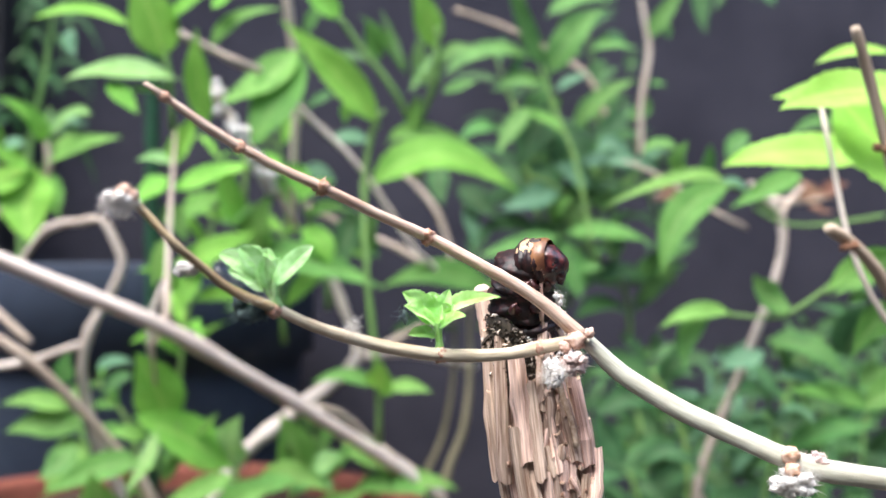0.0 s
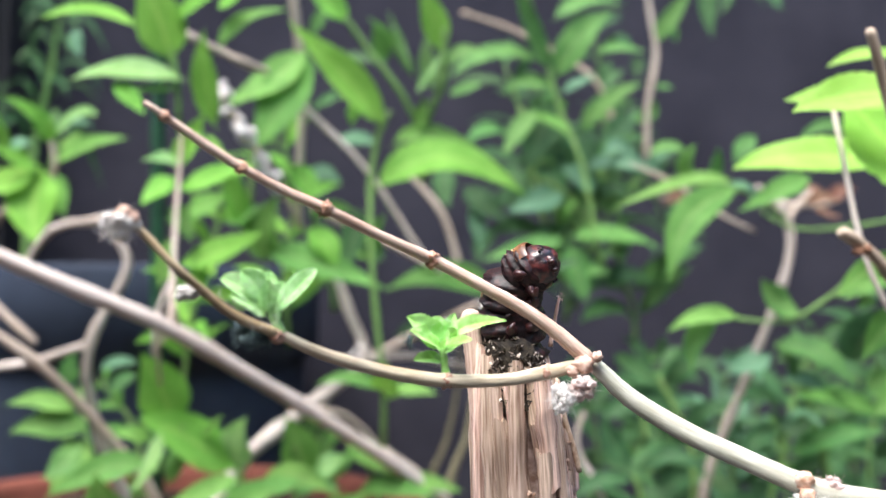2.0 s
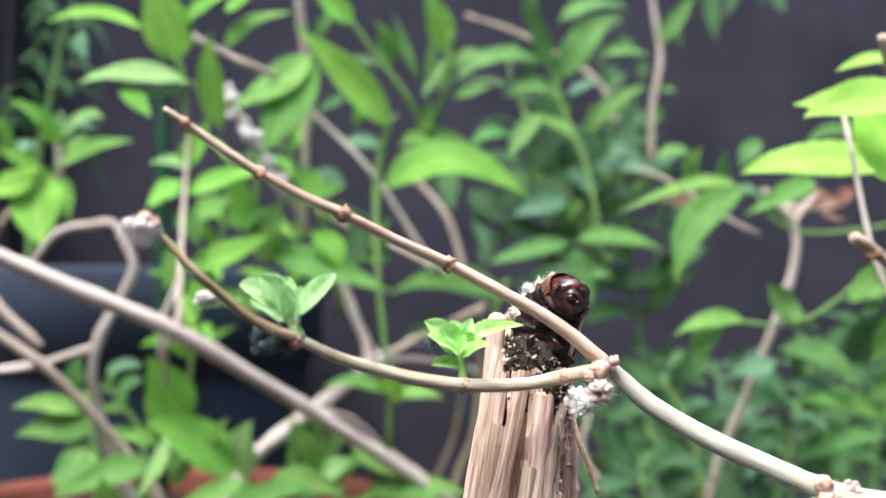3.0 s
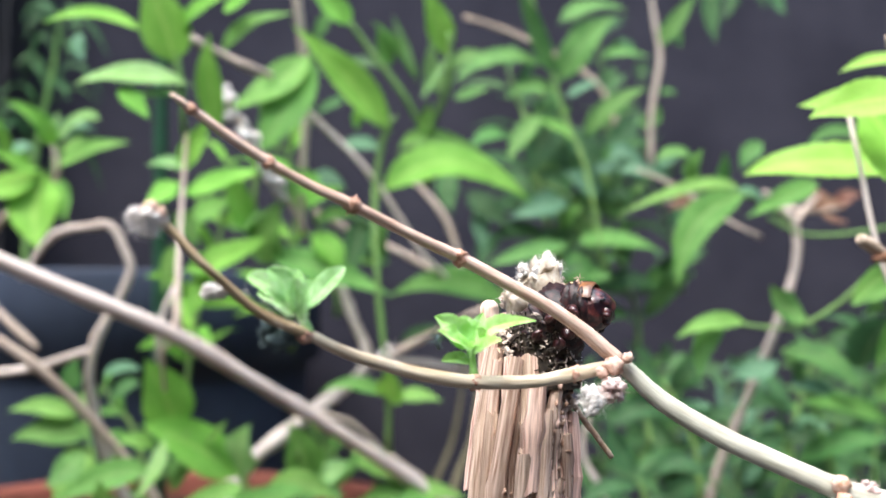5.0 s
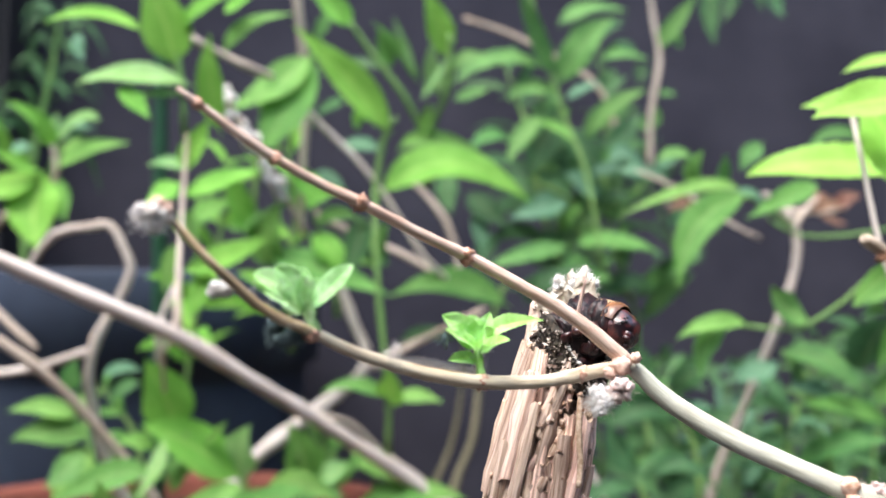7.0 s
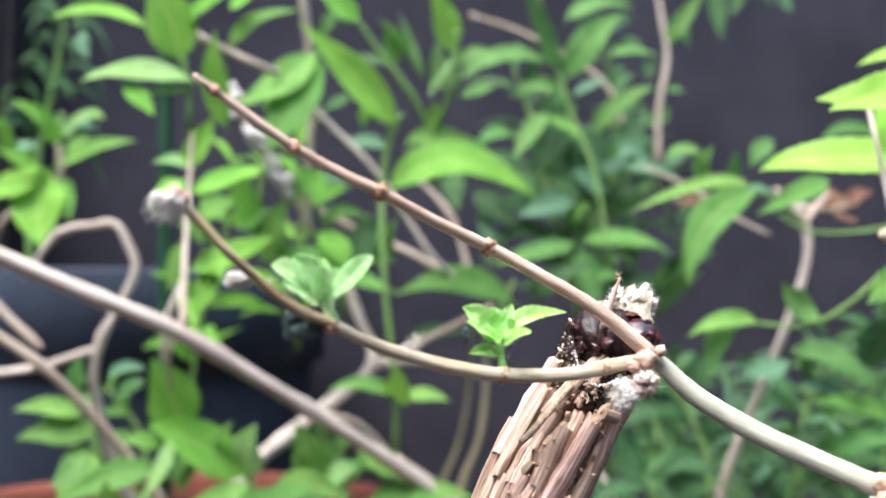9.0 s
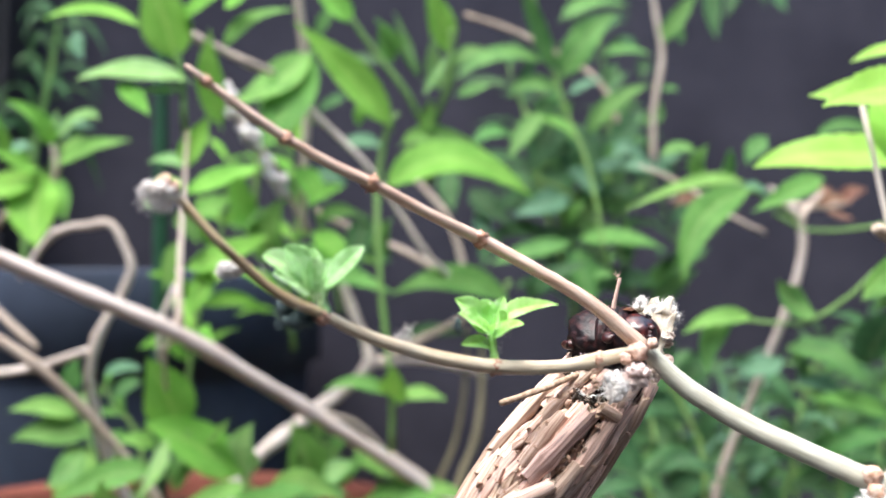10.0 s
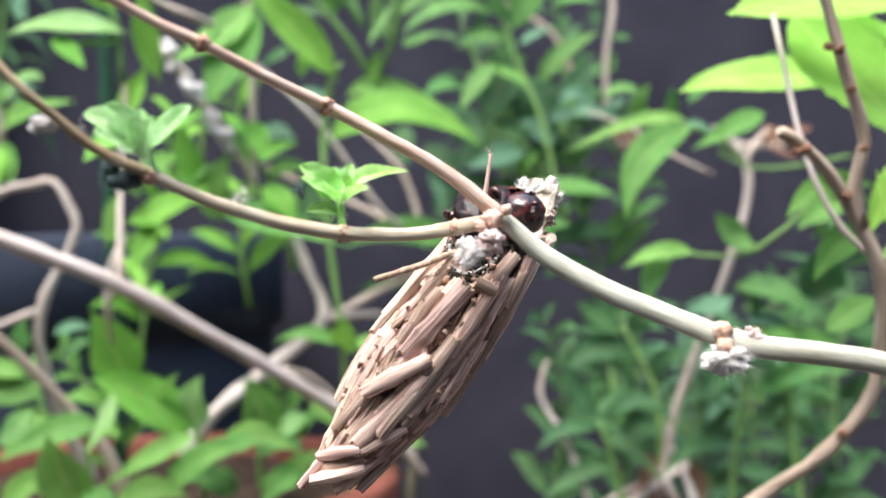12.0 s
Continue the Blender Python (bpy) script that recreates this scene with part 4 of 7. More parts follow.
# fuller growth in the middle of the shrub
shoot(shrub, [(-0.1242, 0.4817, 0.3041, 0.00134), (-0.1189, 0.4791, 0.3439, 0.00122), (-0.1078, 0.4765, 0.3809, 0.00111), (-0.1024, 0.4736, 0.4236, 0.00088)], STEM_GREEN, LEAF_LIGHT, 8, 0.042, 0.014, 141)
shoot(shrub, [(-0.0744, 0.5092, 0.3258, 0.00142), (-0.0777, 0.5070, 0.3621, 0.00130), (-0.0720, 0.5042, 0.4044, 0.00118), (-0.0814, 0.5017, 0.4467, 0.00094)], STEM_GREEN, LEAF_LIGHT, 8, 0.048, 0.016, 142)
shoot(shrub, [(-0.1399, 0.5194, 0.1894, 0.00142), (-0.1525, 0.5157, 0.2528, 0.00130), (-0.1588, 0.5140, 0.2829, 0.00118), (-0.1772, 0.5129, 0.3070, 0.00094)], STEM_GREEN, LEAF, 7, 0.04, 0.014, 147)
shoot(shrub, [(-0.0352, 0.4862, 0.1996, 0.00111), (-0.0470, 0.4830, 0.2535, 0.00111), (-0.0557, 0.4822, 0.2705, 0.00100), (-0.0529, 0.4812, 0.2847, 0.00078)], STEM_GREEN, LEAF, 6, 0.034, 0.013, 149)

# ================= the shrub at the edge of the wall =================
side_shrub = thing("shrub", (-0.25, 0.60, 0.01), "bushy green shrub with lance-shaped leaves by the black post", "shrub")
stem(side_shrub, [(-0.25, 0.60, 0.0, 0.004), (-0.2900, 0.5651, 0.2959, 0.00260), (-0.2450, 0.5304, 0.3900, 0.00197), (-0.2029, 0.5068, 0.4126, 0.00165), (-0.2040, 0.5051, 0.4398, 0.00118)], BARK,
     [(-0.2032, 0.5060, 0.4320, -0.2070, 0.4955, 0.4461, -0.2209, 0.4850, 0.4547, 0.0123, 0, LEAF_LIGHT), (-0.2042, 0.5060, 0.4338, -0.1873, 0.4980, 0.4477, -0.1732, 0.4900, 0.4457, 0.0117, 0, LEAF_PALE), (-0.2031, 0.5065, 0.4223, -0.1828, 0.4952, 0.4304, -0.1552, 0.4840, 0.4335, 0.0144, 0, LEAF),
      (-0.2106, 0.5066, 0.4222, -0.2156, 0.4968, 0.4237, -0.2290, 0.4870, 0.4303, 0.0137, 0, LEAF_LIGHT), (-0.2078, 0.5070, 0.4223, -0.2088, 0.4980, 0.4000, -0.2032, 0.4890, 0.3786, 0.0309, 0, LEAF_LIGHT), (-0.2031, 0.5067, 0.4192, -0.1983, 0.5024, 0.4066, -0.1921, 0.4980, 0.3936, 0.0153, 0, LEAF),
      (-0.2255, 0.5060, 0.4250, -0.2261, 0.4980, 0.4388, -0.2280, 0.4900, 0.4462, 0.0124, 0, LEAF_LIGHT), (-0.2134, 0.5060, 0.4221, -0.2213, 0.4975, 0.4117, -0.2318, 0.4890, 0.4047, 0.0206, 0, LEAF_LIGHT)], leaf_mat=LEAF_LIGHT, seed=51)
stem(side_shrub, [(-0.2107, 0.5269, 0.4152, 0.00148), (-0.2103, 0.5255, 0.4372, 0.00123), (-0.2127, 0.5343, 0.4581, 0.00100)], STEM_GREEN,
     [(-0.2146, 0.5350, 0.4361, -0.2015, 0.5295, 0.4392, -0.1934, 0.5240, 0.4434, 0.0095, 0, LEAF), (-0.2257, 0.5350, 0.4360, -0.2300, 0.5300, 0.4377, -0.2333, 0.5250, 0.4310, 0.0110, 0, LEAF_BLUE), (-0.1994, 0.5070, 0.4423, -0.1931, 0.5060, 0.4462, -0.1800, 0.5050, 0.4431, 0.0084, 0, LEAF_BLUE),
      (-0.1991, 0.5346, 0.5048, -0.2019, 0.5341, 0.4980, -0.1982, 0.5336, 0.4881, 0.0096, 0, LEAF_BLUE)], LEAF_BLUE, seed=52)
shoot(side_shrub, [(-0.3050, 0.7143, 0.3406, 0.00265), (-0.2974, 0.7072, 0.4507, 0.00231), (-0.2832, 0.7023, 0.5227, 0.00199), (-0.2772, 0.6995, 0.5650, 0.00148)], STEM_GREEN, LEAF_DARK, 8, 0.06, 0.014, 53, 1.2, 0.5)

# ================= the shrub at the other side =================
far_shrub = thing("shrub", (0.2, 0.52, 0.12), "green shrub with pale stems and broad leaves in a low pot", "shrub")
stem(far_shrub, [(0.1238, 0.4516, 0.2102, 0.00209), (0.1311, 0.4428, 0.2670, 0.00200), (0.1435, 0.4351, 0.3044, 0.00190), (0.1550, 0.4223, 0.3437, 0.00186), (0.1629, 0.4205, 0.3691, 0.00193), (0.1628, 0.4196, 0.3843, 0.00199), (0.1558, 0.4190, 0.3957, 0.00186), (0.1481, 0.4188, 0.4020, 0.00143)],
     BARK_PALE, seed=60)
stem(far_shrub, [(0.1617, 0.4195, 0.3856, 0.00127), (0.1673, 0.4188, 0.3945, 0.00142), (0.1723, 0.4184, 0.3996, 0.00096)], BARK, seed=601)
stem(far_shrub, [(0.1622, 0.4194, 0.3869, 0.00099), (0.1371, 0.3993, 0.3970, 0.00114), (0.1226, 0.3995, 0.4006, 0.00114), (0.1129, 0.3997, 0.4005, 0.00085)], STEM_GREEN,
     [(0.1285, 0.3900, 0.3993, 0.1077, 0.3858, 0.4000, 0.0734, 0.3815, 0.3866, 0.0080, 0, LEAF), (0.1292, 0.3800, 0.3964, 0.1045, 0.3724, 0.3837, 0.0938, 0.3648, 0.3578, 0.0165, 0, LEAF), (0.1566, 0.3795, 0.4013, 0.1426, 0.3755, 0.3953, 0.1233, 0.3716, 0.3856, 0.0109, 0, LEAF),
      (0.1104, 0.3996, 0.4028, 0.1093, 0.3942, 0.4093, 0.1121, 0.3887, 0.4161, 0.0087, 0, LEAF), (0.1216, 0.3995, 0.4004, 0.1214, 0.3941, 0.4077, 0.1211, 0.3886, 0.4148, 0.0093, 0, LEAF_MID), (0.1454, 0.4100, 0.4237, 0.1383, 0.4075, 0.4174, 0.1329, 0.4050, 0.4097, 0.0096, 0, LEAF_MID),
      (0.1131, 0.4050, 0.4149, 0.1030, 0.4025, 0.4169, 0.0944, 0.4000, 0.4115, 0.0078, 0, LEAF_MID), (0.1733, 0.3600, 0.4128, 0.1534, 0.3550, 0.4174, 0.1385, 0.3500, 0.4090, 0.0074, 0, LEAF_MID), (0.1412, 0.4000, 0.3934, 0.1346, 0.3950, 0.3983, 0.1257, 0.3900, 0.3988, 0.0071, 0, LEAF_BLUE)], LEAF_MID, seed=62)
stem(far_shrub, [(0.1544, 0.4399, 0.3832, 0.00083), (0.1383, 0.4398, 0.3911, 0.00083), (0.1170, 0.4492, 0.4082, 0.00084), (0.1002, 0.4590, 0.4178, 0.00065)], BARK,
     [(0.1197, 0.4591, 0.4096, 0.1113, 0.4588, 0.4178, 0.1224, 0.4581, 0.4240, 0.0075, 0), (0.1113, 0.4591, 0.4123, 0.1002, 0.4590, 0.4178, 0.0918, 0.4594, 0.4149, 0.0110, 0), (0.1082, 0.4690, 0.4165, 0.0956, 0.4636, 0.4269, 0.0862, 0.4592, 0.4205, 0.0112, 0)], LEAF_BLUE, seed=63)
stem(far_shrub, [(0.1470, 0.4096, 0.3896, 0.00077), (0.1607, 0.4097, 0.3823, 0.00077), (0.1806, 0.4092, 0.3824, 0.00077), (0.2054, 0.4084, 0.3863, 0.00077)], STEM_GREEN, seed=64)
stem(far_shrub, [(0.1135, 0.3482, 0.3435, 0.00057), (0.1290, 0.3449, 0.3422, 0.00064), (0.1365, 0.3425, 0.3447, 0.00072), (0.1465, 0.3367, 0.3530, 0.00079), (0.1640, 0.3305, 0.3650, 0.00086), (0.2061, 0.3618, 0.3297, 0.00102), (0.2374, 0.4283, 0.2173, 0.00139)], STEM_GREEN,
     [(0.1160, 0.3480, 0.3438, 0.1005, 0.3435, 0.3446, 0.0855, 0.3390, 0.3385, 0.0081, 0, LEAF), (0.1086, 0.3480, 0.3437, 0.0983, 0.3463, 0.3363, 0.0965, 0.3447, 0.3234, 0.0091, 0, LEAF_MID), (0.1371, 0.3444, 0.3461, 0.1262, 0.3408, 0.3503, 0.1200, 0.3372, 0.3582, 0.0146, 0, LEAF_MID),
      (0.1656, 0.3307, 0.3596, 0.1532, 0.3262, 0.3564, 0.1426, 0.3218, 0.3504, 0.0099, 0, LEAF), (0.1610, 0.3350, 0.3476, 0.1559, 0.3300, 0.3499, 0.1484, 0.3250, 0.3476, 0.0068, 0, LEAF_MID)], LEAF, seed=65, nodes=0.06)
# low inner leaves: many take the dark leaf colour in place of shade
stem(far_shrub, [(0.1865, 0.4296, 0.2169, 0.00139), (0.1784, 0.4257, 0.2803, 0.00128), (0.1705, 0.4240, 0.3108, 0.00120), (0.1576, 0.4230, 0.3310, 0.00089)], STEM_GREEN,
     [(0.1552, 0.4230, 0.3284, 0.1703, 0.4133, 0.3285, 0.1854, 0.4035, 0.3132, 0.0148, 0, LEAF_MID), (0.2103, 0.4240, 0.2968, 0.1827, 0.4140, 0.3068, 0.1566, 0.4040, 0.3092, 0.0109, 0, LEAF), (0.1640, 0.4258, 0.2797, 0.1778, 0.4150, 0.2909, 0.1975, 0.4042, 0.2930, 0.0126, 0, LEAF_MID),
      (0.1924, 0.4230, 0.3215, 0.1925, 0.4120, 0.3347, 0.1972, 0.4010, 0.3472, 0.0239, 0, LEAF_DARK), (0.1566, 0.4235, 0.3264, 0.1423, 0.4194, 0.3215, 0.1308, 0.4154, 0.3230, 0.0116, 0, LEAF_BLUE), (0.1594, 0.4246, 0.3137, 0.1705, 0.4204, 0.3151, 0.1787, 0.4161, 0.3071, 0.0087, 0, LEAF_BLUE),
      (0.1596, 0.4259, 0.2908, 0.1658, 0.4158, 0.3001, 0.1703, 0.4058, 0.2946, 0.0075, 0, LEAF_BLUE), (0.1598, 0.4263, 0.2932, 0.1459, 0.4168, 0.2895, 0.1374, 0.4074, 0.2813, 0.0115, 0, LEAF_DARK), (0.1595, 0.4240, 0.2998, 0.1488, 0.4170, 0.3081, 0.1337, 0.4100, 0.3055, 0.0086, 0, LEAF_DARK),
      (0.1973, 0.4230, 0.3115, 0.2018, 0.4165, 0.3146, 0.2061, 0.4100, 0.3196, 0.0144, 0, LEAF_MID)], LEAF_DARK, seed=66)
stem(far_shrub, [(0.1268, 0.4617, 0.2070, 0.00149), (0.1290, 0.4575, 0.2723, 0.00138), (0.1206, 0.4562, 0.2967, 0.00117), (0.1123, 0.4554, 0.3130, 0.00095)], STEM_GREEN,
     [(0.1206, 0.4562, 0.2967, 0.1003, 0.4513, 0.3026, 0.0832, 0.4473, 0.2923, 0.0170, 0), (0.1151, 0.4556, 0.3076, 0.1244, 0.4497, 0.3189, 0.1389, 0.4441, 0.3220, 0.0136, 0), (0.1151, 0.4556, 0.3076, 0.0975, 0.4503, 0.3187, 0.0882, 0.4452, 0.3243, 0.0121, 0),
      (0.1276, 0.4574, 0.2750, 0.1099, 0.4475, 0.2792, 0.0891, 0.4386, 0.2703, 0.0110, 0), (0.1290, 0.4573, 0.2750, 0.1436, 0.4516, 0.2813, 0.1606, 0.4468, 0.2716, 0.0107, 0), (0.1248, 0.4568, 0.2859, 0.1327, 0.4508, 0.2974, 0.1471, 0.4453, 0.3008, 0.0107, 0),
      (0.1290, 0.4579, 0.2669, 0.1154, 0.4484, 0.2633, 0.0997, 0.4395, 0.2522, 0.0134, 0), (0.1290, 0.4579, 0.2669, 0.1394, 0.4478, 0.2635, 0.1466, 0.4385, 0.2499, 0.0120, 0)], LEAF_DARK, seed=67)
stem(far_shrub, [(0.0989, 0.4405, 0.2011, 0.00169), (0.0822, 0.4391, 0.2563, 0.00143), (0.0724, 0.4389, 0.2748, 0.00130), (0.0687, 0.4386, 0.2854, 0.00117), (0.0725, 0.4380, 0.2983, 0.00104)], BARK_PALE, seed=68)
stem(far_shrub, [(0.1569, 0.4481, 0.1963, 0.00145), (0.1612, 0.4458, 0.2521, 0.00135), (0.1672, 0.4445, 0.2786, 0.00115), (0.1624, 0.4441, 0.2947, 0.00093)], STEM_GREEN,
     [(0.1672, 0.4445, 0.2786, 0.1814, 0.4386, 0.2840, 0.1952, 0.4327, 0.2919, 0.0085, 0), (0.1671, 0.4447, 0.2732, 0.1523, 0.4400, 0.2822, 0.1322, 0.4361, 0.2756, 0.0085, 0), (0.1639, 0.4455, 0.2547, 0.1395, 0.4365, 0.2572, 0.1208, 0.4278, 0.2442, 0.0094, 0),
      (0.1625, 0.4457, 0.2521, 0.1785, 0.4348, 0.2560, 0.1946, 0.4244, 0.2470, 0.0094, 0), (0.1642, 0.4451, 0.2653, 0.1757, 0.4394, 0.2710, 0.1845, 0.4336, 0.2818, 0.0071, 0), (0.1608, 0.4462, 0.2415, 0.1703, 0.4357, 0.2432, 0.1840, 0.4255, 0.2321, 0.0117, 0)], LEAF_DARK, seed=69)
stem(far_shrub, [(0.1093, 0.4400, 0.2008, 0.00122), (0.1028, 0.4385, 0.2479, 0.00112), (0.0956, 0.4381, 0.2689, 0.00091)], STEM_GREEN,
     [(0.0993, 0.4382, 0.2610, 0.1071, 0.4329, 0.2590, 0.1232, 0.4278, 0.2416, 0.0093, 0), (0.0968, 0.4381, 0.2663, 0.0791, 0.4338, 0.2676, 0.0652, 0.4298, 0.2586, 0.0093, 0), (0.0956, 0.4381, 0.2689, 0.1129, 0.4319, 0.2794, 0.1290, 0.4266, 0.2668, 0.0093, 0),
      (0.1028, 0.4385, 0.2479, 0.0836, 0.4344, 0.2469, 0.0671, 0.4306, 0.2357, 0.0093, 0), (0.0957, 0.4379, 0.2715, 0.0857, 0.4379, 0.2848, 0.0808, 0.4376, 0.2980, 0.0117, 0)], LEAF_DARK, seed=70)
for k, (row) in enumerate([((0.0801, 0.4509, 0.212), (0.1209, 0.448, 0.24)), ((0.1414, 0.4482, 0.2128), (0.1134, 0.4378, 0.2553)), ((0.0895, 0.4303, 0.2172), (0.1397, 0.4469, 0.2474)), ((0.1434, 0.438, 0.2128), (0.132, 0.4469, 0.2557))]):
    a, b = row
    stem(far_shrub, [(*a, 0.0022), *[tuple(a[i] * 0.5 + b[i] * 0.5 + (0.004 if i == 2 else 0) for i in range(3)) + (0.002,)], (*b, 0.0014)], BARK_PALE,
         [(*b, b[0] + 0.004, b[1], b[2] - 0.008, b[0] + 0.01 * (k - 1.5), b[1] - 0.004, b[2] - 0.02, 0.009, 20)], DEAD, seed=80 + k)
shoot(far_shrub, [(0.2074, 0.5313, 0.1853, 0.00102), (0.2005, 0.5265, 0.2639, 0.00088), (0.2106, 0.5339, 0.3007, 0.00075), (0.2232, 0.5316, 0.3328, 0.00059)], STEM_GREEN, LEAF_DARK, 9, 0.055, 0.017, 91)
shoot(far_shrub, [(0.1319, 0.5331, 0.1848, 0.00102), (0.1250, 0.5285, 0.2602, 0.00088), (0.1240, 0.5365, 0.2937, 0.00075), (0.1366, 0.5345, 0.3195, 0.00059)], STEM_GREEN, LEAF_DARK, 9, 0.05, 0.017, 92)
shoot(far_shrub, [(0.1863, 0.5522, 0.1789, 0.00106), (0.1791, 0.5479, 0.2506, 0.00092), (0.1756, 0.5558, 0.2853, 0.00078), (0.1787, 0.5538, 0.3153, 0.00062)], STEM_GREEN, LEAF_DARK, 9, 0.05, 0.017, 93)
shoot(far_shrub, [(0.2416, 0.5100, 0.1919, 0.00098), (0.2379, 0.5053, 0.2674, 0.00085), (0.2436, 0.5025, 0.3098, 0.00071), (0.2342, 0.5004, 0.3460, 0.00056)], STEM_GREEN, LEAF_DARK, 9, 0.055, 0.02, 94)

# extra shoots added to fill and darken the gaps in front of the wall
shoot(far_shrub, [(0.1349, 0.6000, 0.2238, 0.00110), (0.1367, 0.6000, 0.2606, 0.00090), (0.1376, 0.6000, 0.2930, 0.00080), (0.1397, 0.6000, 0.3162, 0.00060)], STEM_GREEN, LEAF_MID, 12, 0.034, 0.009, 400)
shoot(far_shrub, [(0.2148, 0.6100, 0.2219, 0.00110), (0.2114, 0.6100, 0.2593, 0.00090), (0.2153, 0.6100, 0.2924, 0.00080), (0.2051, 0.6100, 0.3160, 0.00060)], STEM_GREEN, LEAF_BLUE, 12, 0.034, 0.009, 402)
shoot(far_shrub, [(0.2322, 0.5700, 0.2303, 0.00110), (0.2301, 0.5700, 0.2681, 0.00090), (0.2344, 0.5700, 0.3014, 0.00080), (0.2352, 0.5700, 0.3253, 0.00060)], STEM_GREEN, LEAF_MID, 12, 0.034, 0.009, 403)
shoot(far_shrub, [(0.2668, 0.5900, 0.2262, 0.00110), (0.2704, 0.5900, 0.2681, 0.00090), (0.2720, 0.5900, 0.3051, 0.00080), (0.2808, 0.5900, 0.3318, 0.00060)], STEM_GREEN, LEAF_DARK, 10, 0.045, 0.014, 404)
shoot(far_shrub, [(0.1757, 0.5500, 0.2248, 0.00110), (0.1702, 0.5500, 0.2519, 0.00090), (0.1690, 0.5500, 0.2758, 0.00080), (0.1796, 0.5500, 0.2930, 0.00060)], STEM_GREEN, LEAF_BLUE, 12, 0.034, 0.009, 406)
shoot(far_shrub, [(0.2326, 0.5400, 0.2272, 0.00110), (0.2332, 0.5400, 0.2539, 0.00090), (0.2428, 0.5400, 0.2775, 0.00080), (0.2418, 0.5400, 0.2943, 0.00060)], STEM_GREEN, LEAF_MID, 12, 0.034, 0.009, 407)
shoot(far_shrub, [(0.0776, 0.5122, 0.1834, 0.00085), (0.0850, 0.5102, 0.2286, 0.00079), (0.0922, 0.5084, 0.2678, 0.00071), (0.0815, 0.5070, 0.3165, 0.00056)], STEM_GREEN, LEAF_DARK, 9, 0.045, 0.015, 191)
shoot(far_shrub, [(0.1154, 0.4903, 0.1883, 0.00081), (0.1196, 0.4885, 0.2317, 0.00076), (0.1267, 0.4865, 0.2751, 0.00068), (0.1191, 0.4853, 0.3160, 0.00054)], STEM_GREEN, LEAF_DARK, 9, 0.045, 0.015, 192)
shoot(far_shrub, [(0.1999, 0.4664, 0.1917, 0.00078), (0.2039, 0.4646, 0.2333, 0.00072), (0.1968, 0.4633, 0.2753, 0.00065), (0.2035, 0.4615, 0.3141, 0.00052)], STEM_GREEN, LEAF_DARK, 9, 0.045, 0.015, 193)
shoot(far_shrub, [(0.1558, 0.4784, 0.1900, 0.00080), (0.1511, 0.4773, 0.2243, 0.00074), (0.1549, 0.4759, 0.2583, 0.00067), (0.1447, 0.4748, 0.2985, 0.00053)], STEM_GREEN, LEAF_BLUE, 8, 0.04, 0.013, 194)
shoot(far_shrub, [(0.1625, 0.6016, 0.3591, 0.00085), (0.1549, 0.5995, 0.3953, 0.00085), (0.1401, 0.5975, 0.4315, 0.00076), (0.1290, 0.5960, 0.4605, 0.00060)], STEM_GREEN, LEAF_DARK, 7, 0.045, 0.014, 195)

stem(far_shrub, [(0.1610, 0.4289, 0.3955, 0.00156), (0.1809, 0.4385, 0.3954, 0.00120), (0.1942, 0.4380, 0.3981, 0.00093)], BARK,
     [(0.1761, 0.4336, 0.3948, 0.1816, 0.4307, 0.3985, 0.1896, 0.4282, 0.3952, 0.0089, 0), (0.1889, 0.4381, 0.3973, 0.1942, 0.4377, 0.4021, 0.2022, 0.4374, 0.4035, 0.0080, 20), (0.1836, 0.4384, 0.3954, 0.1854, 0.4336, 0.3910, 0.1910, 0.4286, 0.3892, 0.0068, 0), (0.1889, 0.4382, 0.3968, 0.1835, 0.4380, 0.4021, 0.1782, 0.4379, 0.4047, 0.0059, 0)], DEAD, seed=201)
stem(far_shrub, [(0.1356, 0.4391, 0.4031, 0.00093), (0.1252, 0.4494, 0.4023, 0.00082), (0.1116, 0.4499, 0.4000, 0.00068)], BARK,
     [(0.1279, 0.4493, 0.4029, 0.1204, 0.4471, 0.4004, 0.1116, 0.4451, 0.3963, 0.0065, 0), (0.1211, 0.4495, 0.4023, 0.1156, 0.4495, 0.4041, 0.1075, 0.4498, 0.4027, 0.0049, 0)], DEAD, seed=202)
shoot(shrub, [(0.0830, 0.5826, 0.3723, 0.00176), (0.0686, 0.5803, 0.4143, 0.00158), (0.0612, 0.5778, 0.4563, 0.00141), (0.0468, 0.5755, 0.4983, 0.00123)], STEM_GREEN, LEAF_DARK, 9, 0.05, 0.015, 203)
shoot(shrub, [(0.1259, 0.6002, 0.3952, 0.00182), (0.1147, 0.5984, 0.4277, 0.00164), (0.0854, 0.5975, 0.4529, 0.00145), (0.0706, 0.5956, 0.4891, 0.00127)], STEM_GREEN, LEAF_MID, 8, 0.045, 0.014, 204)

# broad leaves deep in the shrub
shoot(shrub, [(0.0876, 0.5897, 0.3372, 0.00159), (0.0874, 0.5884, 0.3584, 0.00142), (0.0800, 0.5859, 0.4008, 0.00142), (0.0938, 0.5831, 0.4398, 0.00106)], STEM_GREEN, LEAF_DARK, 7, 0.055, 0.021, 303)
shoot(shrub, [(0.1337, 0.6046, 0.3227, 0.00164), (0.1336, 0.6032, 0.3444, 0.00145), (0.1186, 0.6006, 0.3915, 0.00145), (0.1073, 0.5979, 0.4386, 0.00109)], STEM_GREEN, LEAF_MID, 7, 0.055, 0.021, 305)

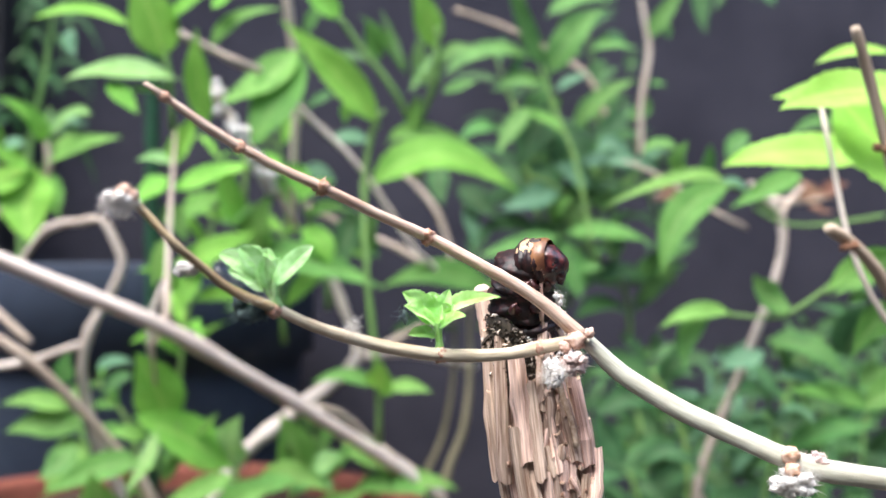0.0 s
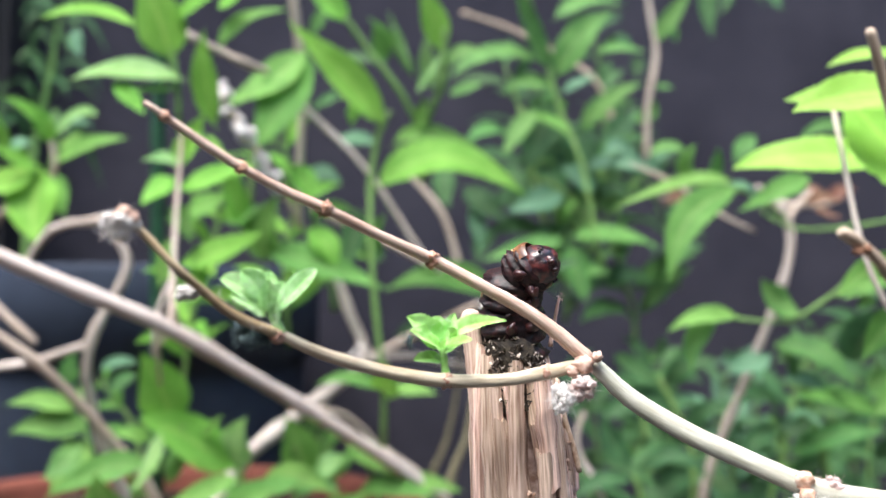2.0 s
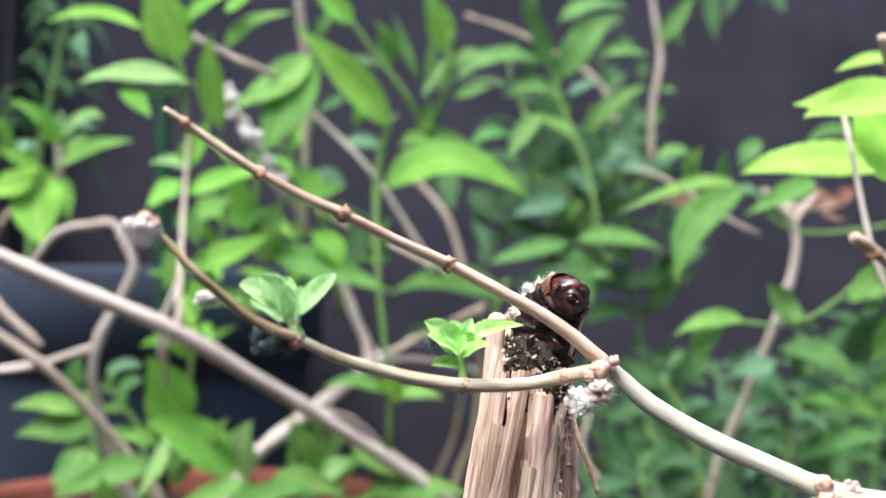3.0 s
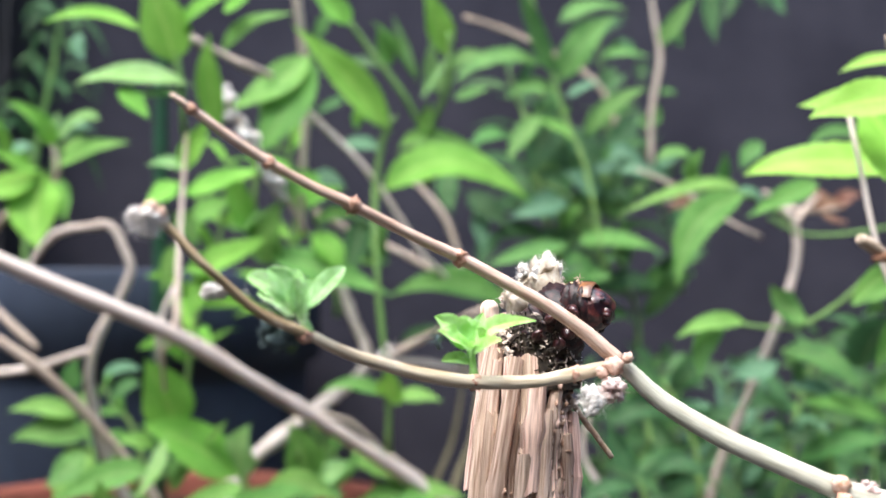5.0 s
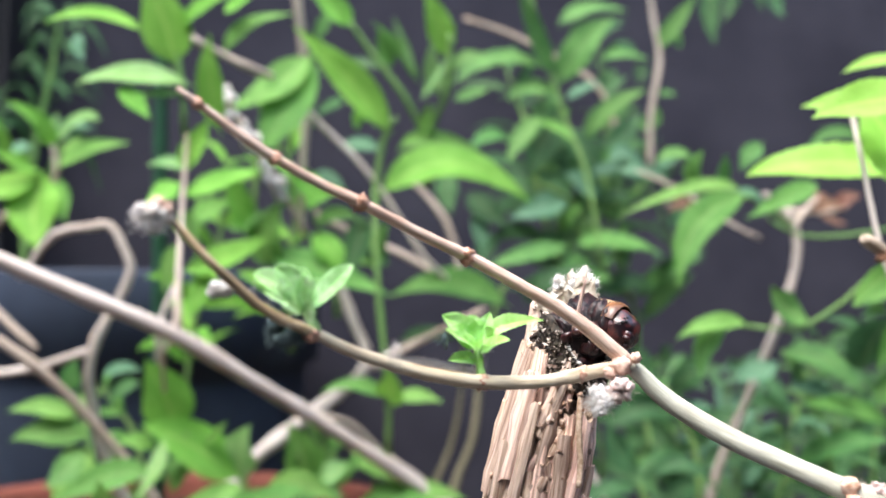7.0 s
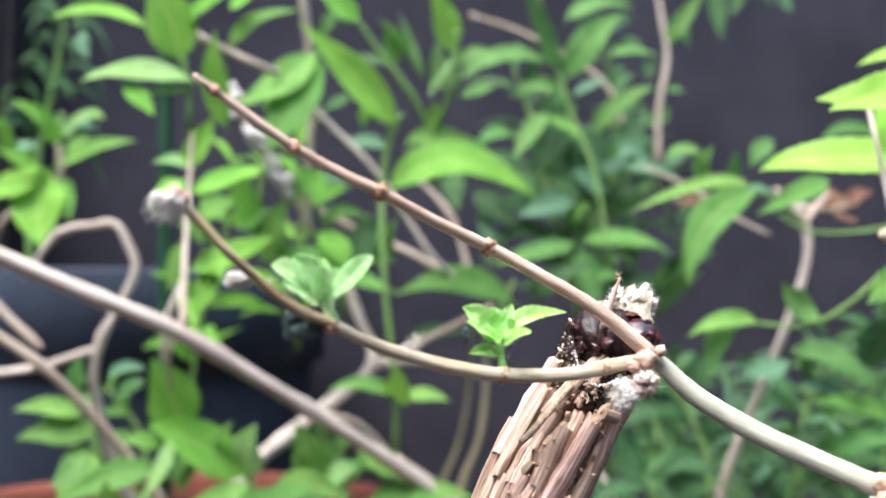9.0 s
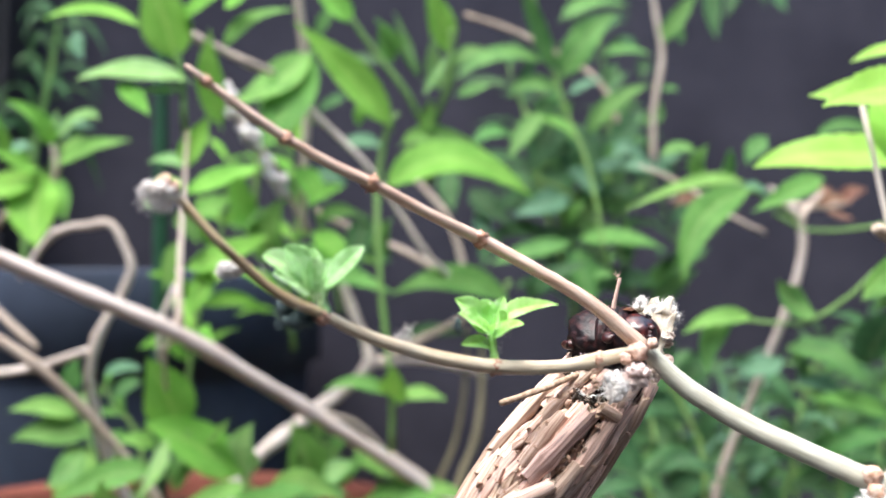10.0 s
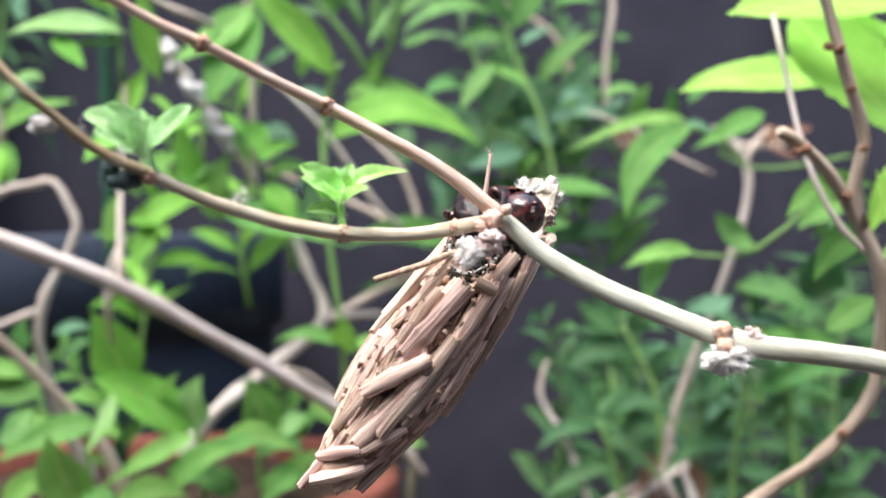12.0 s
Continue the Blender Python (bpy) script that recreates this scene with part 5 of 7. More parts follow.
# hanging leaves from above the view
overhang = thing("hanging_shoot", (0.22, 0.64, 0.66), "dark green shoot drooping down the wall", "plant shoot")
stem(overhang, [(0.22, 0.815, 0.75, 0.0022), (0.21, 0.7, 0.72, 0.002), (0.1952, 0.6266, 0.5843, 0.00151)], STEM_GREEN,
     [(0.1953, 0.6271, 0.5766, 0.1900, 0.6238, 0.5518, 0.1925, 0.6202, 0.5281, 0.0152, 0), (0.2011, 0.6270, 0.5766, 0.2053, 0.6229, 0.5595, 0.1962, 0.6192, 0.5426, 0.0125, 30), (0.2340, 0.6259, 0.5807, 0.2342, 0.6222, 0.5597, 0.2400, 0.6178, 0.5475, 0.0125, 0), (0.2417, 0.6257, 0.5808, 0.2245, 0.6220, 0.5673, 0.2266, 0.6180, 0.5504, 0.0104, 0)], LEAF_DARK, seed=97)

# ================= the near branch with lime leaves =================
near = thing("leafy_branch", (0.16, 0.46, 0.12), "brown woody branch with serrated lime green leaves", "branch")
stem(near, [(0.16, 0.46, 0.115, 0.00243), (0.12, 0.36, 0.16, 0.00228), (0.0814, 0.2487, 0.2596, 0.00144), (0.0913, 0.2375, 0.2788, 0.00147), (0.1012, 0.2266, 0.2898, 0.00150), (0.1097, 0.2208, 0.3002, 0.00154), (0.1127, 0.2153, 0.3098, 0.00159), (0.1120, 0.2099, 0.3227, 0.00163), (0.1093, 0.2045, 0.3351, 0.00158), (0.1035, 0.2014, 0.3454, 0.00149),
            (0.0960, 0.1973, 0.3553, 0.00131), (0.0896, 0.1944, 0.3607, 0.00122), (0.0833, 0.1916, 0.3638, 0.00120)], BARK_BROWN, nodes=0.0125, swell=0.4, seed=110, label="brown forked stem with a cut stub")
stem(near, [(0.1041, 0.2014, 0.3448, 0.00118), (0.1018, 0.1992, 0.3530, 0.00147), (0.1032, 0.1967, 0.3621, 0.00130), (0.0995, 0.1935, 0.3715, 0.00121), (0.0952, 0.1903, 0.3818, 0.00118), (0.0908, 0.1871, 0.3934, 0.00110), (0.0860, 0.1829, 0.4031, 0.00100)], BARK_BROWN, nodes=0.011, swell=0.4, seed=111)
for k, at in enumerate(((0.0891, 0.1924, 0.3602), (0.0873, 0.1925, 0.3598), (0.0994, 0.1973, 0.3508), (0.0928, 0.189, 0.3801), (0.0951, 0.1889, 0.3794), (0.0983, 0.1916, 0.3717), (0.1017, 0.1939, 0.3603), (0.1066, 0.2201, 0.2985))):
    part("leaf_node", lump(at, 0.0009, 130 + k, (1, 1, 0.8), 0.9, 3), SCALE_DARK, near, "dark leaf scar")
stem(near, [(0.1122, 0.2093, 0.3364, 0.00058), (0.1037, 0.2094, 0.3447, 0.00062), (0.0978, 0.2092, 0.3561, 0.00062), (0.0953, 0.2109, 0.3683, 0.00063), (0.0942, 0.2134, 0.3815, 0.00060), (0.0944, 0.2189, 0.3950, 0.00056)], BARK_PALE, nodes=0.012, seed=112)
stem(near, [(0.1141, 0.2143, 0.3352, 0.00076), (0.1282, 0.2282, 0.3486, 0.00082), (0.1428, 0.2416, 0.3725, 0.00080), (0.1406, 0.2309, 0.3932, 0.00070), (0.1339, 0.2207, 0.4066, 0.00053)], STEM_GREEN,
     [(0.1492, 0.2694, 0.3899, 0.1097, 0.2701, 0.3918, 0.0876, 0.2708, 0.3880, 0.0145, 0), (0.1182, 0.2090, 0.3967, 0.0948, 0.2073, 0.3959, 0.0793, 0.2056, 0.3913, 0.0123, 0), (0.1282, 0.2480, 0.4156, 0.1161, 0.2483, 0.4162, 0.1061, 0.2487, 0.4127, 0.0051, 0),
      (0.1116, 0.2518, 0.4070, 0.1265, 0.2493, 0.3878, 0.1469, 0.2467, 0.3659, 0.0345, 0), (0.1409, 0.2356, 0.4030, 0.1110, 0.2369, 0.4022, 0.0903, 0.2379, 0.4012, 0.0142, 0), (0.1312, 0.2227, 0.3588, 0.1231, 0.2232, 0.3550, 0.1160, 0.2240, 0.3419, 0.0093, 0), (0.1435, 0.2407, 0.3958, 0.1319, 0.2412, 0.3961, 0.1220, 0.2413, 0.4066, 0.0087, 0), (0.1196, 0.2036, 0.3469, 0.1135, 0.2040, 0.3447, 0.1090, 0.2037, 0.3570, 0.0073, 0)], LEAF_LIME, seed=113, serrate=0.035, nodes=0.02)
stem(near, [(0.1274, 0.2390, 0.3295, 0.00064), (0.1325, 0.2532, 0.3443, 0.00068), (0.1340, 0.2676, 0.3595, 0.00064)], STEM_GREEN,
     [(0.1410, 0.2623, 0.3587, 0.1242, 0.2605, 0.3590, 0.1123, 0.2589, 0.3504, 0.0094, 0), (0.1351, 0.2537, 0.3291, 0.1258, 0.2543, 0.3233, 0.1196, 0.2547, 0.3190, 0.0091, 0), (0.1406, 0.2628, 0.3446, 0.1296, 0.2634, 0.3433, 0.1214, 0.2642, 0.3326, 0.0110, 0), (0.1314, 0.2438, 0.3293, 0.1359, 0.2434, 0.3350, 0.1418, 0.2430, 0.3377, 0.0087, 0)],
     LEAF, seed=114, serrate=0.02)

# ================= the twig that bobs =================
PIVOT = Vector((0.0624, 0.1135, 0.3237))
twig = thing("twig", PIVOT, "forked dry twig with reddish tip, two young leaf tufts and wool", "twig")


def scales(at, size, count, seed, squash=(1, 1, 1)):
    """A knob of small overlapping bud scales round a node."""
    verts, faces = lump((0, 0, 0), size, seed, squash, 0.3, 3)
    out = []
    for v in verts:
        q = v / size
        out.append(Vector(at) + v * (0.68 + 0.6 * abs(noise.noise(q * 2.4 + Vector((seed, 0, 0)))) + 0.3 * abs(noise.noise(q * 5 + Vector((0, seed, 0))))))
    return out, faces


upper = [(-0.0298, 0.0937, 0.3699, 0.00023), (-0.0282, 0.0952, 0.3688, 0.00039), (-0.0250, 0.0972, 0.3666, 0.00048), (-0.0213, 0.0997, 0.3643, 0.00052), (-0.0175, 0.1022, 0.3624, 0.00053), (-0.0130, 0.1044, 0.3605, 0.00061), (-0.0074, 0.1087, 0.3580, 0.00064), (-0.0011, 0.1130, 0.3554, 0.00073),
         (0.0053, 0.1149, 0.3521, 0.00077), (0.0124, 0.1167, 0.3480, 0.00085), (0.0186, 0.1181, 0.3429, 0.00100)]
part("fine_stem", tube(upper, 0.0012, 12, 0.05, ridge=0.03, seed=201), TWIG_RED, twig, "thin reddish brown stem tip")
lower = [(0.0183, 0.1182, 0.3426, 0.00087), (0.0156, 0.1178, 0.3421, 0.00086), (0.0129, 0.1174, 0.3416, 0.00089), (0.0076, 0.1152, 0.3409, 0.00081), (0.0004, 0.1120, 0.3411, 0.00084), (-0.0058, 0.1092, 0.3422, 0.00079), (-0.0111, 0.1059, 0.3438, 0.00070), (-0.0146, 0.1035, 0.3452, 0.00063),
         (-0.0176, 0.1013, 0.3469, 0.00056)]
outer = [(-0.0174, 0.1013, 0.3467, 0.00058), (-0.0216, 0.0977, 0.3488, 0.00051), (-0.0243, 0.0952, 0.3513, 0.00047), (-0.0264, 0.0927, 0.3535, 0.00043), (-0.0293, 0.0914, 0.3568, 0.00039), (-0.0305, 0.0899, 0.3576, 0.00031)]
part("side_stem", tube(lower, 0.0012, 12, 0.045, ridge=0.02, seed=202), TWIG_TAN, twig, "tan side stem with dark bark streaks")
butt = [(0.0183, 0.1181, 0.3432, 0.00093), (0.0206, 0.1181, 0.3410, 0.00110), (0.0235, 0.1181, 0.3383, 0.00123), (0.0298, 0.1170, 0.3343, 0.00132), (0.0366, 0.1153, 0.3310, 0.00130), (0.0425, 0.1136, 0.3284, 0.00135), (0.0467, 0.1130, 0.3270, 0.00141), (0.0537, 0.1127, 0.3260, 0.00134),
        (0.0615, 0.1129, 0.3245, 0.00141), (0.0743, 0.1145, 0.3210, 0.00150), (0.0961, 0.1259, 0.3110, 0.00174), (0.13, 0.2, 0.26, 0.0018), (0.165, 0.32, 0.18, 0.0022), (0.18, 0.45, 0.115, 0.0026)]
part("side_stem_tip", tube(outer, 0.0012, 12, 0.06, ridge=0.02, seed=204), TWIG_DARK, twig, "olive brown outer side stem")
part("thick_stem", tube(butt, 0.0016, 14, 0.03, ridge=0.03, seed=203), TWIG_GREEN, twig, "smooth greenish thick stem")
for k, (at, size) in enumerate([((-0.0282, 0.0952, 0.3688), 0.00065), ((-0.0213, 0.0997, 0.3643), 0.0008), ((-0.013, 0.1044, 0.3605), 0.0010), ((-0.0011, 0.113, 0.3554), 0.0011), ((0.0053, 0.1149, 0.3521), 0.0007),
                                ((0.0129, 0.1174, 0.3416), 0.0011), ((0.0004, 0.112, 0.3411), 0.0010), ((-0.0178, 0.1013, 0.3466), 0.0010)]):
    part("leaf_node", scales(at, size, 9, 300 + k), SCALE, twig, "swollen brown leaf node")
part("joint", join(scales((0.0176, 0.117, 0.3426), 0.0013, 22, 320, (1.1, 0.8, 0.95)), scales((0.0192, 0.1163, 0.3435), 0.0007, 10, 321), scales((0.0161, 0.1168, 0.3418), 0.0008, 10, 322)), KNOB, twig, "knobbly pinkish brown joint of the fork")


def wool(name, at, size, seed, mat=WOOL, fibre=120, squash=(1, 1, 1), label=""):
    r = random.Random(seed)
    c = Vector(at)
    geos = []
    for k in range(30):
        d = Vector((r.gauss(0, 1), r.gauss(0, 1), r.gauss(0, 1)))
        d = d.normalized() * min(d.length, 1.9) * size * 0.4
        d = Vector((d.x * squash[0], d.y * squash[1], d.z * squash[2]))
        geos.append(lump(c + d, size * r.uniform(0.14, 0.32), seed + k, squash, 0.7, 3))
    geos.append(hairs(c, size * 0.6, fibre * 2, size * 0.6, 0.00002, seed, squash, 0.7))
    return part(name, join(*geos), mat, twig, label)


wool("wool_tuft", (-0.0309, 0.0899, 0.3572), 0.0019, 401, WOOL, 160, (1.05, 0.9, 0.8), "white wool at the stem end")
part("withered_bud", join(scales((-0.0304, 0.0898, 0.3583), 0.0008, 10, 402), scales((-0.0309, 0.0894, 0.3579), 0.0006, 8, 415), scales((-0.0295, 0.0898, 0.3579), 0.0006, 8, 416)), KNOB, twig, "withered brown bud")
wool("wool_tuft", (-0.0259, 0.096, 0.3510), 0.0011, 403, WOOL, 120, (1.2, 0.8, 0.9), "white wool under the stem")
wool("wool_tuft", (0.0428, 0.1112, 0.3259), 0.0026, 404, WOOL, 160, (1.3, 0.8, 0.7), "white wool hanging at a node")
wool("wool_tuft", (0.0458, 0.113, 0.3279), 0.0017, 405, WOOL_PINK, 80, (1.1, 0.8, 1), "pale wool at a node")
part("withered_bud", join(scales((0.0425, 0.1121, 0.329), 0.0012, 16, 406), scales((0.0424, 0.1111, 0.3274), 0.001, 10, 407)), material("rust_bud", (0.5, 0.28, 0.18), (0.8, 0.64, 0.54), 0.8, 1200, 0.7, 3000, 0.2),
     twig, "rust-coloured withered bud scales")
wool("wool_tuft", (0.0146, 0.1152, 0.3386), 0.0021, 408, WOOL, 200, (0.9, 0.7, 0.9), "white wool below the joint")
wool("wool_tuft", (0.0171, 0.1162, 0.3398), 0.0020, 409, WOOL_PINK, 120, (1.0, 0.9, 0.9), "pinkish wool below the joint")
part("wool_tuft", join(hairs((-0.0094, 0.1056, 0.3449), 0.0005, 60, 0.0013, 0.00002, 410, (1.3, 1, 0.8)), hairs((-0.01, 0.1058, 0.3444), 0.0004, 30, 0.0008, 0.00002, 411)), WOOL, twig, "wisp of white hair on the stem")


def tuft(rows, seed, mat, label, teeth=0.0, point=0.42):
    ob = None
    for k, row in enumerate(rows):
        g = blade(row[0:3], row[3:6], row[6:9], row[9], row[10], teeth, 0.5, seed + k, shape=0.62, blunt=point, crinkle=0.24)
        if ob is None:
            ob = part("leaf_tuft", g, mat, twig, label)
        else:
            part("leaf", g, mat, ob)
    return ob


tuft([(-0.0186, 0.1010, 0.3490, -0.0208, 0.1002, 0.3513, -0.0234, 0.0996, 0.3526, 0.0031, 0), (-0.0185, 0.1014, 0.3493, -0.0200, 0.1016, 0.3520, -0.0207, 0.1018, 0.3538, 0.0029, 15), (-0.0181, 0.1012, 0.3489, -0.0161, 0.1015, 0.3510, -0.0136, 0.1019, 0.3537, 0.0030, 0),
      (-0.0183, 0.1008, 0.3487, -0.0184, 0.1000, 0.3508, -0.0185, 0.0993, 0.3525, 0.0020, 20), (-0.0186, 0.1006, 0.3485, -0.0204, 0.0995, 0.3500, -0.0222, 0.0987, 0.3508, 0.0026, 10), (-0.0182, 0.1008, 0.3487, -0.0174, 0.1002, 0.3508, -0.0169, 0.0999, 0.3523, 0.0018, -25),
      (-0.0175, 0.1014, 0.3474, -0.0181, 0.1006, 0.3494, -0.0190, 0.1001, 0.3509, 0.0015, 10), (-0.0177, 0.1010, 0.3474, -0.0177, 0.1002, 0.3494, -0.0173, 0.0996, 0.3507, 0.0014, -20),
      (-0.0186, 0.1008, 0.3490, -0.0197, 0.1000, 0.3517, -0.0213, 0.0994, 0.3534, 0.0026, -15), (-0.0182, 0.1012, 0.3490, -0.0188, 0.1018, 0.3514, -0.0186, 0.1022, 0.3535, 0.0025, 10)], 501, BUD_PALE,
     "tuft of fuzzy pale green young leaves", 0.03, 0.6)
part("tuft_stalk", tube([(-0.0173, 0.1014, 0.3468, 0.0007), (-0.0177, 0.1013, 0.3477, 0.0006), (-0.0181, 0.1012, 0.3487, 0.0006), (-0.0185, 0.1011, 0.3499, 0.0004)], 0.0006, 9, 0.12, seed=539), BUD_PALE, twig, "short pale green stalk of the tuft")
tuft([(0.0001, 0.1126, 0.3446, -0.0018, 0.1116, 0.3469, -0.0041, 0.1110, 0.3486, 0.0027, 0), (0.0001, 0.1128, 0.3447, -0.0003, 0.1134, 0.3471, -0.0010, 0.1138, 0.3486, 0.0020, 15), (0.0001, 0.1128, 0.3447, 0.0008, 0.1130, 0.3469, 0.0016, 0.1132, 0.3490, 0.0018, 20),
      (0.0003, 0.1128, 0.3448, 0.0028, 0.1132, 0.3473, 0.0079, 0.1140, 0.3480, 0.0018, 0), (0.0001, 0.1124, 0.3441, 0.0018, 0.1112, 0.3452, 0.0035, 0.1104, 0.3458, 0.0019, -20), (0.0001, 0.1126, 0.3432, -0.0016, 0.1116, 0.3437, -0.0034, 0.1110, 0.3435, 0.0015, 0),
      (0.0000, 0.1124, 0.3445, -0.0019, 0.1106, 0.3460, -0.0038, 0.1094, 0.3470, 0.0021, 10), (0.0002, 0.1126, 0.3446, 0.0007, 0.1108, 0.3462, 0.0006, 0.1096, 0.3472, 0.0018, 0)], 511, BUD,
     "tuft of bright green young leaves", 0.05, 0.85)
part("tuft_stalk", tube([(0.0004, 0.1122, 0.3414, 0.0006), (0.0003, 0.1125, 0.3428, 0.00046), (0.0001, 0.1127, 0.3442, 0.0005), (0.0001, 0.1127, 0.3452, 0.0004)], 0.0006, 9, 0.1, seed=540), BUD, twig, "short green stalk of the tuft")
part("leaf_down", join(hairs((0.0002, 0.1120, 0.3462), 0.0022, 160, 0.0006, 0.000012, 541), hairs((0.0001, 0.1122, 0.3435), 0.001, 60, 0.0007, 0.000012, 542)), WOOL, twig, "fine white down on the young leaves")
part("leaf_down", join(hairs((-0.0191, 0.0989, 0.3499), 0.0026, 220, 0.0006, 0.000012, 531), hairs((-0.0218, 0.0989, 0.3512), 0.0016, 90, 0.0008, 0.000012, 532)), WOOL, twig, "fine white down on the young leaves")
fz = [lump((-0.02, 0.1015, 0.3462), 0.0013, 521, (1.4, 1, 0.8), 0.5), lump((-0.0214, 0.1011, 0.3475), 0.0009, 522, (1, 1, 1.2), 0.5), hairs((-0.0202, 0.1011, 0.3467), 0.0016, 150, 0.0012, 0.00005, 523, (1.3, 1, 0.9))]
part("dark_fuzz", join(*fz), FUZZ_DARK, twig, "dark grey withered fuzz under the tuft")
part("dark_fuzz", join(lump((-0.0038, 0.11, 0.3457), 0.0006, 524, (0.6, 0.6, 1.4), 0.4), hairs((-0.0038, 0.11, 0.3459), 0.0006, 20, 0.001, 0.00005, 525)), FUZZ_DARK, twig)

# ================= the bagworm's case =================
bag = thing("bagworm_case", (0, 0, 0), "bagworm case of dry twig pieces bound with brown silk", "insect case")
LENGTH = 0.0325


def girth(h):
    """The radius of the case h metres below its rim."""
    u = h / LENGTH
    return 0.0048 + 0.0011 * math.sin(min(1, u * 1.5) * math.pi / 2) - 0.0033 * max(0, (u - 0.58) / 0.42) ** 1.15


core = [(max(0.0008, girth(LENGTH) * 0.5), -LENGTH * 0.985)] + [(girth(LENGTH * k / 14) - 0.0016, -LENGTH * k / 14) for k in range(13, -1, -1)] + [(0.0042, 0.001), (0.003, 0.0012)]
cv, cf = lathe(core, (0, 0, 0), 28)
cv = [Vector(v) * (1 + 0.05 * noise.noise(Vector(v) * 400)) for v in cv]
part("silk_core", (cv, cf), SILK, bag, "brown silk lining of the case")


def stick(angle, top, length, radius, tilt, seed, proud=0.0, splay=0.0):
    """A split piece of dry twig laid on the case, with cut ends and grooves."""
    r = random.Random(seed)
    sides, rings = r.choice((12, 14)), 7
    shape = [1 + r.uniform(-0.16, 0.08) for k in range(sides)]
    bend, knot = r.uniform(-0.00015, 0.00015), r.uniform(0.15, 0.85)
    verts, faces, slots, flow = [], [], [], []
    ends = []
    for u in (0.0, 1.0):
        h = top + u * length
        a = angle + tilt * (u - 0.5) * length / 0.007
        rr = girth(min(max(h, 0), LENGTH)) - 0.0004 + proud + splay * u * length + min(h, 0) * 0.25
        ends.append(Vector((rr * math.cos(a), rr * math.sin(a), -h)))
    arc = min(0.0012, (1 - math.cos(min(1.2, abs(tilt) * length / 0.014))) * 0.006)
    middle = girth(min(max(top + length / 2, 0), LENGTH)) - 0.0004 + proud + splay * 0.5 * length
    arc = max(arc, middle - Vector(((ends[0] + ends[1]) / 2)[:2]).length)
    line = (ends[1] - ends[0]).normalized()
    out = Vector((math.cos(angle), math.sin(angle), 0))
    out = (out - line * out.dot(line)).normalized()
    tan = line.cross(out)
    for i in range(rings + 1):
        u = i / rings
        c = ends[0].lerp(ends[1], u) + out * (arc * (0.65 + 0.35 * (1 - (2 * u - 1) ** 2)) + bend * math.sin(u * 3))
        swell = (0.93 if i in (0, rings) else 1) + 0.3 * math.exp(-((u - knot) * length / 0.0007) ** 2)
        for k in range(sides):
            b = 2 * math.pi * k / sides
            q = radius * shape[k] * swell * (1 + r.uniform(-0.06, 0.06))
            verts.append(c + out * math.cos(b) * q * 0.85 + tan * math.sin(b) * q + Vector((0, 0, r.uniform(-1, 1) * radius * 0.4 if i in (0, rings) else 0)))
            flow.append((math.cos(b) * radius + seed * 0.1, math.sin(b) * radius, u * length * 0.06))
    for i in range(rings):
        for k in range(sides):
            a, b = i * sides + k, i * sides + (k + 1) % sides
            faces.append((a, a + sides, b + sides, b))
            slots.append(0)
    for first, turn in ((0, 1), (rings * sides, -1)):
        start = len(verts)
        rim = [verts[first + k].copy() for k in range(sides)]
        middle = sum(rim, Vector()) / sides
        pith = middle + line * turn * radius * 0.35
        verts += rim + [v.lerp(middle, 0.45) + line * turn * radius * r.uniform(-0.1, 0.25) for v in rim] + [pith]
        flow += [flow[first + k] for k in range(sides)] * 2 + [flow[first]]
        for k in range(sides):
            a, b = start + k, start + (k + 1) % sides
            faces += [(b, a, a + sides, b + sides)[::turn], (b + sides, a + sides, start + 2 * sides)[::turn]]
            slots += [1, 1]
    return (verts, faces, flow), slots


srng = random.Random(11)
count = 0


def lay(angle, top, length, radius, tilt, proud=0.0, splay=0.0):
    global count
    count += 1
    geo, slots = stick(angle, top, length, radius, tilt, count, proud, splay)
    part("twig_piece", geo, [STRAW, STRAW_END], bag, slots=slots, smooth=count % 3 > 0)


BACK = math.pi / 2
FRONT = -math.pi / 2
BROAD = FRONT + radians(98)
for row, (top, n) in enumerate([(-0.001, 18), (0.0045, 23), (0.009, 23), (0.0135, 23), (0.018, 22), (0.0225, 19), (0.027, 13)]):
    for k in range(n):
        a = 2 * math.pi * (k + 0.5 * (row % 2) + srng.uniform(-0.32, 0.32)) / n
        seen_end = math.cos(a - (FRONT + 1.7)) > 0.42
        if not seen_end and (row in (3, 5) or (row and k % 4 == 0)):
            continue
        ln = srng.uniform(0.006, 0.012) if seen_end else srng.uniform(0.009, 0.026)
        t0 = top + srng.uniform(-0.0025, 0.0035)
        ln = min(ln, LENGTH + srng.uniform(-0.002, 0.003) - t0)
        tilt = srng.gauss(-0.12, 0.22) if seen_end else srng.gauss(0, 0.12)
        wide = srng.uniform(0.0006, 0.00095) if seen_end else srng.uniform(0.0006, 0.00105)
        sunk = 0.0007 if row else 0.0
        lay(a, t0, ln, wide, tilt, srng.uniform(-0.0008, 0.001) - sunk, srng.uniform(-0.01, 0.05))
for k in range(30):
    lay(FRONT + 1.7 + srng.uniform(-1.3, 1.3), srng.uniform(0, 0.031), srng.uniform(0.0015, 0.005), srng.uniform(0.0003, 0.0005), srng.gauss(0, 0.3), srng.uniform(0.0003, 0.0009))
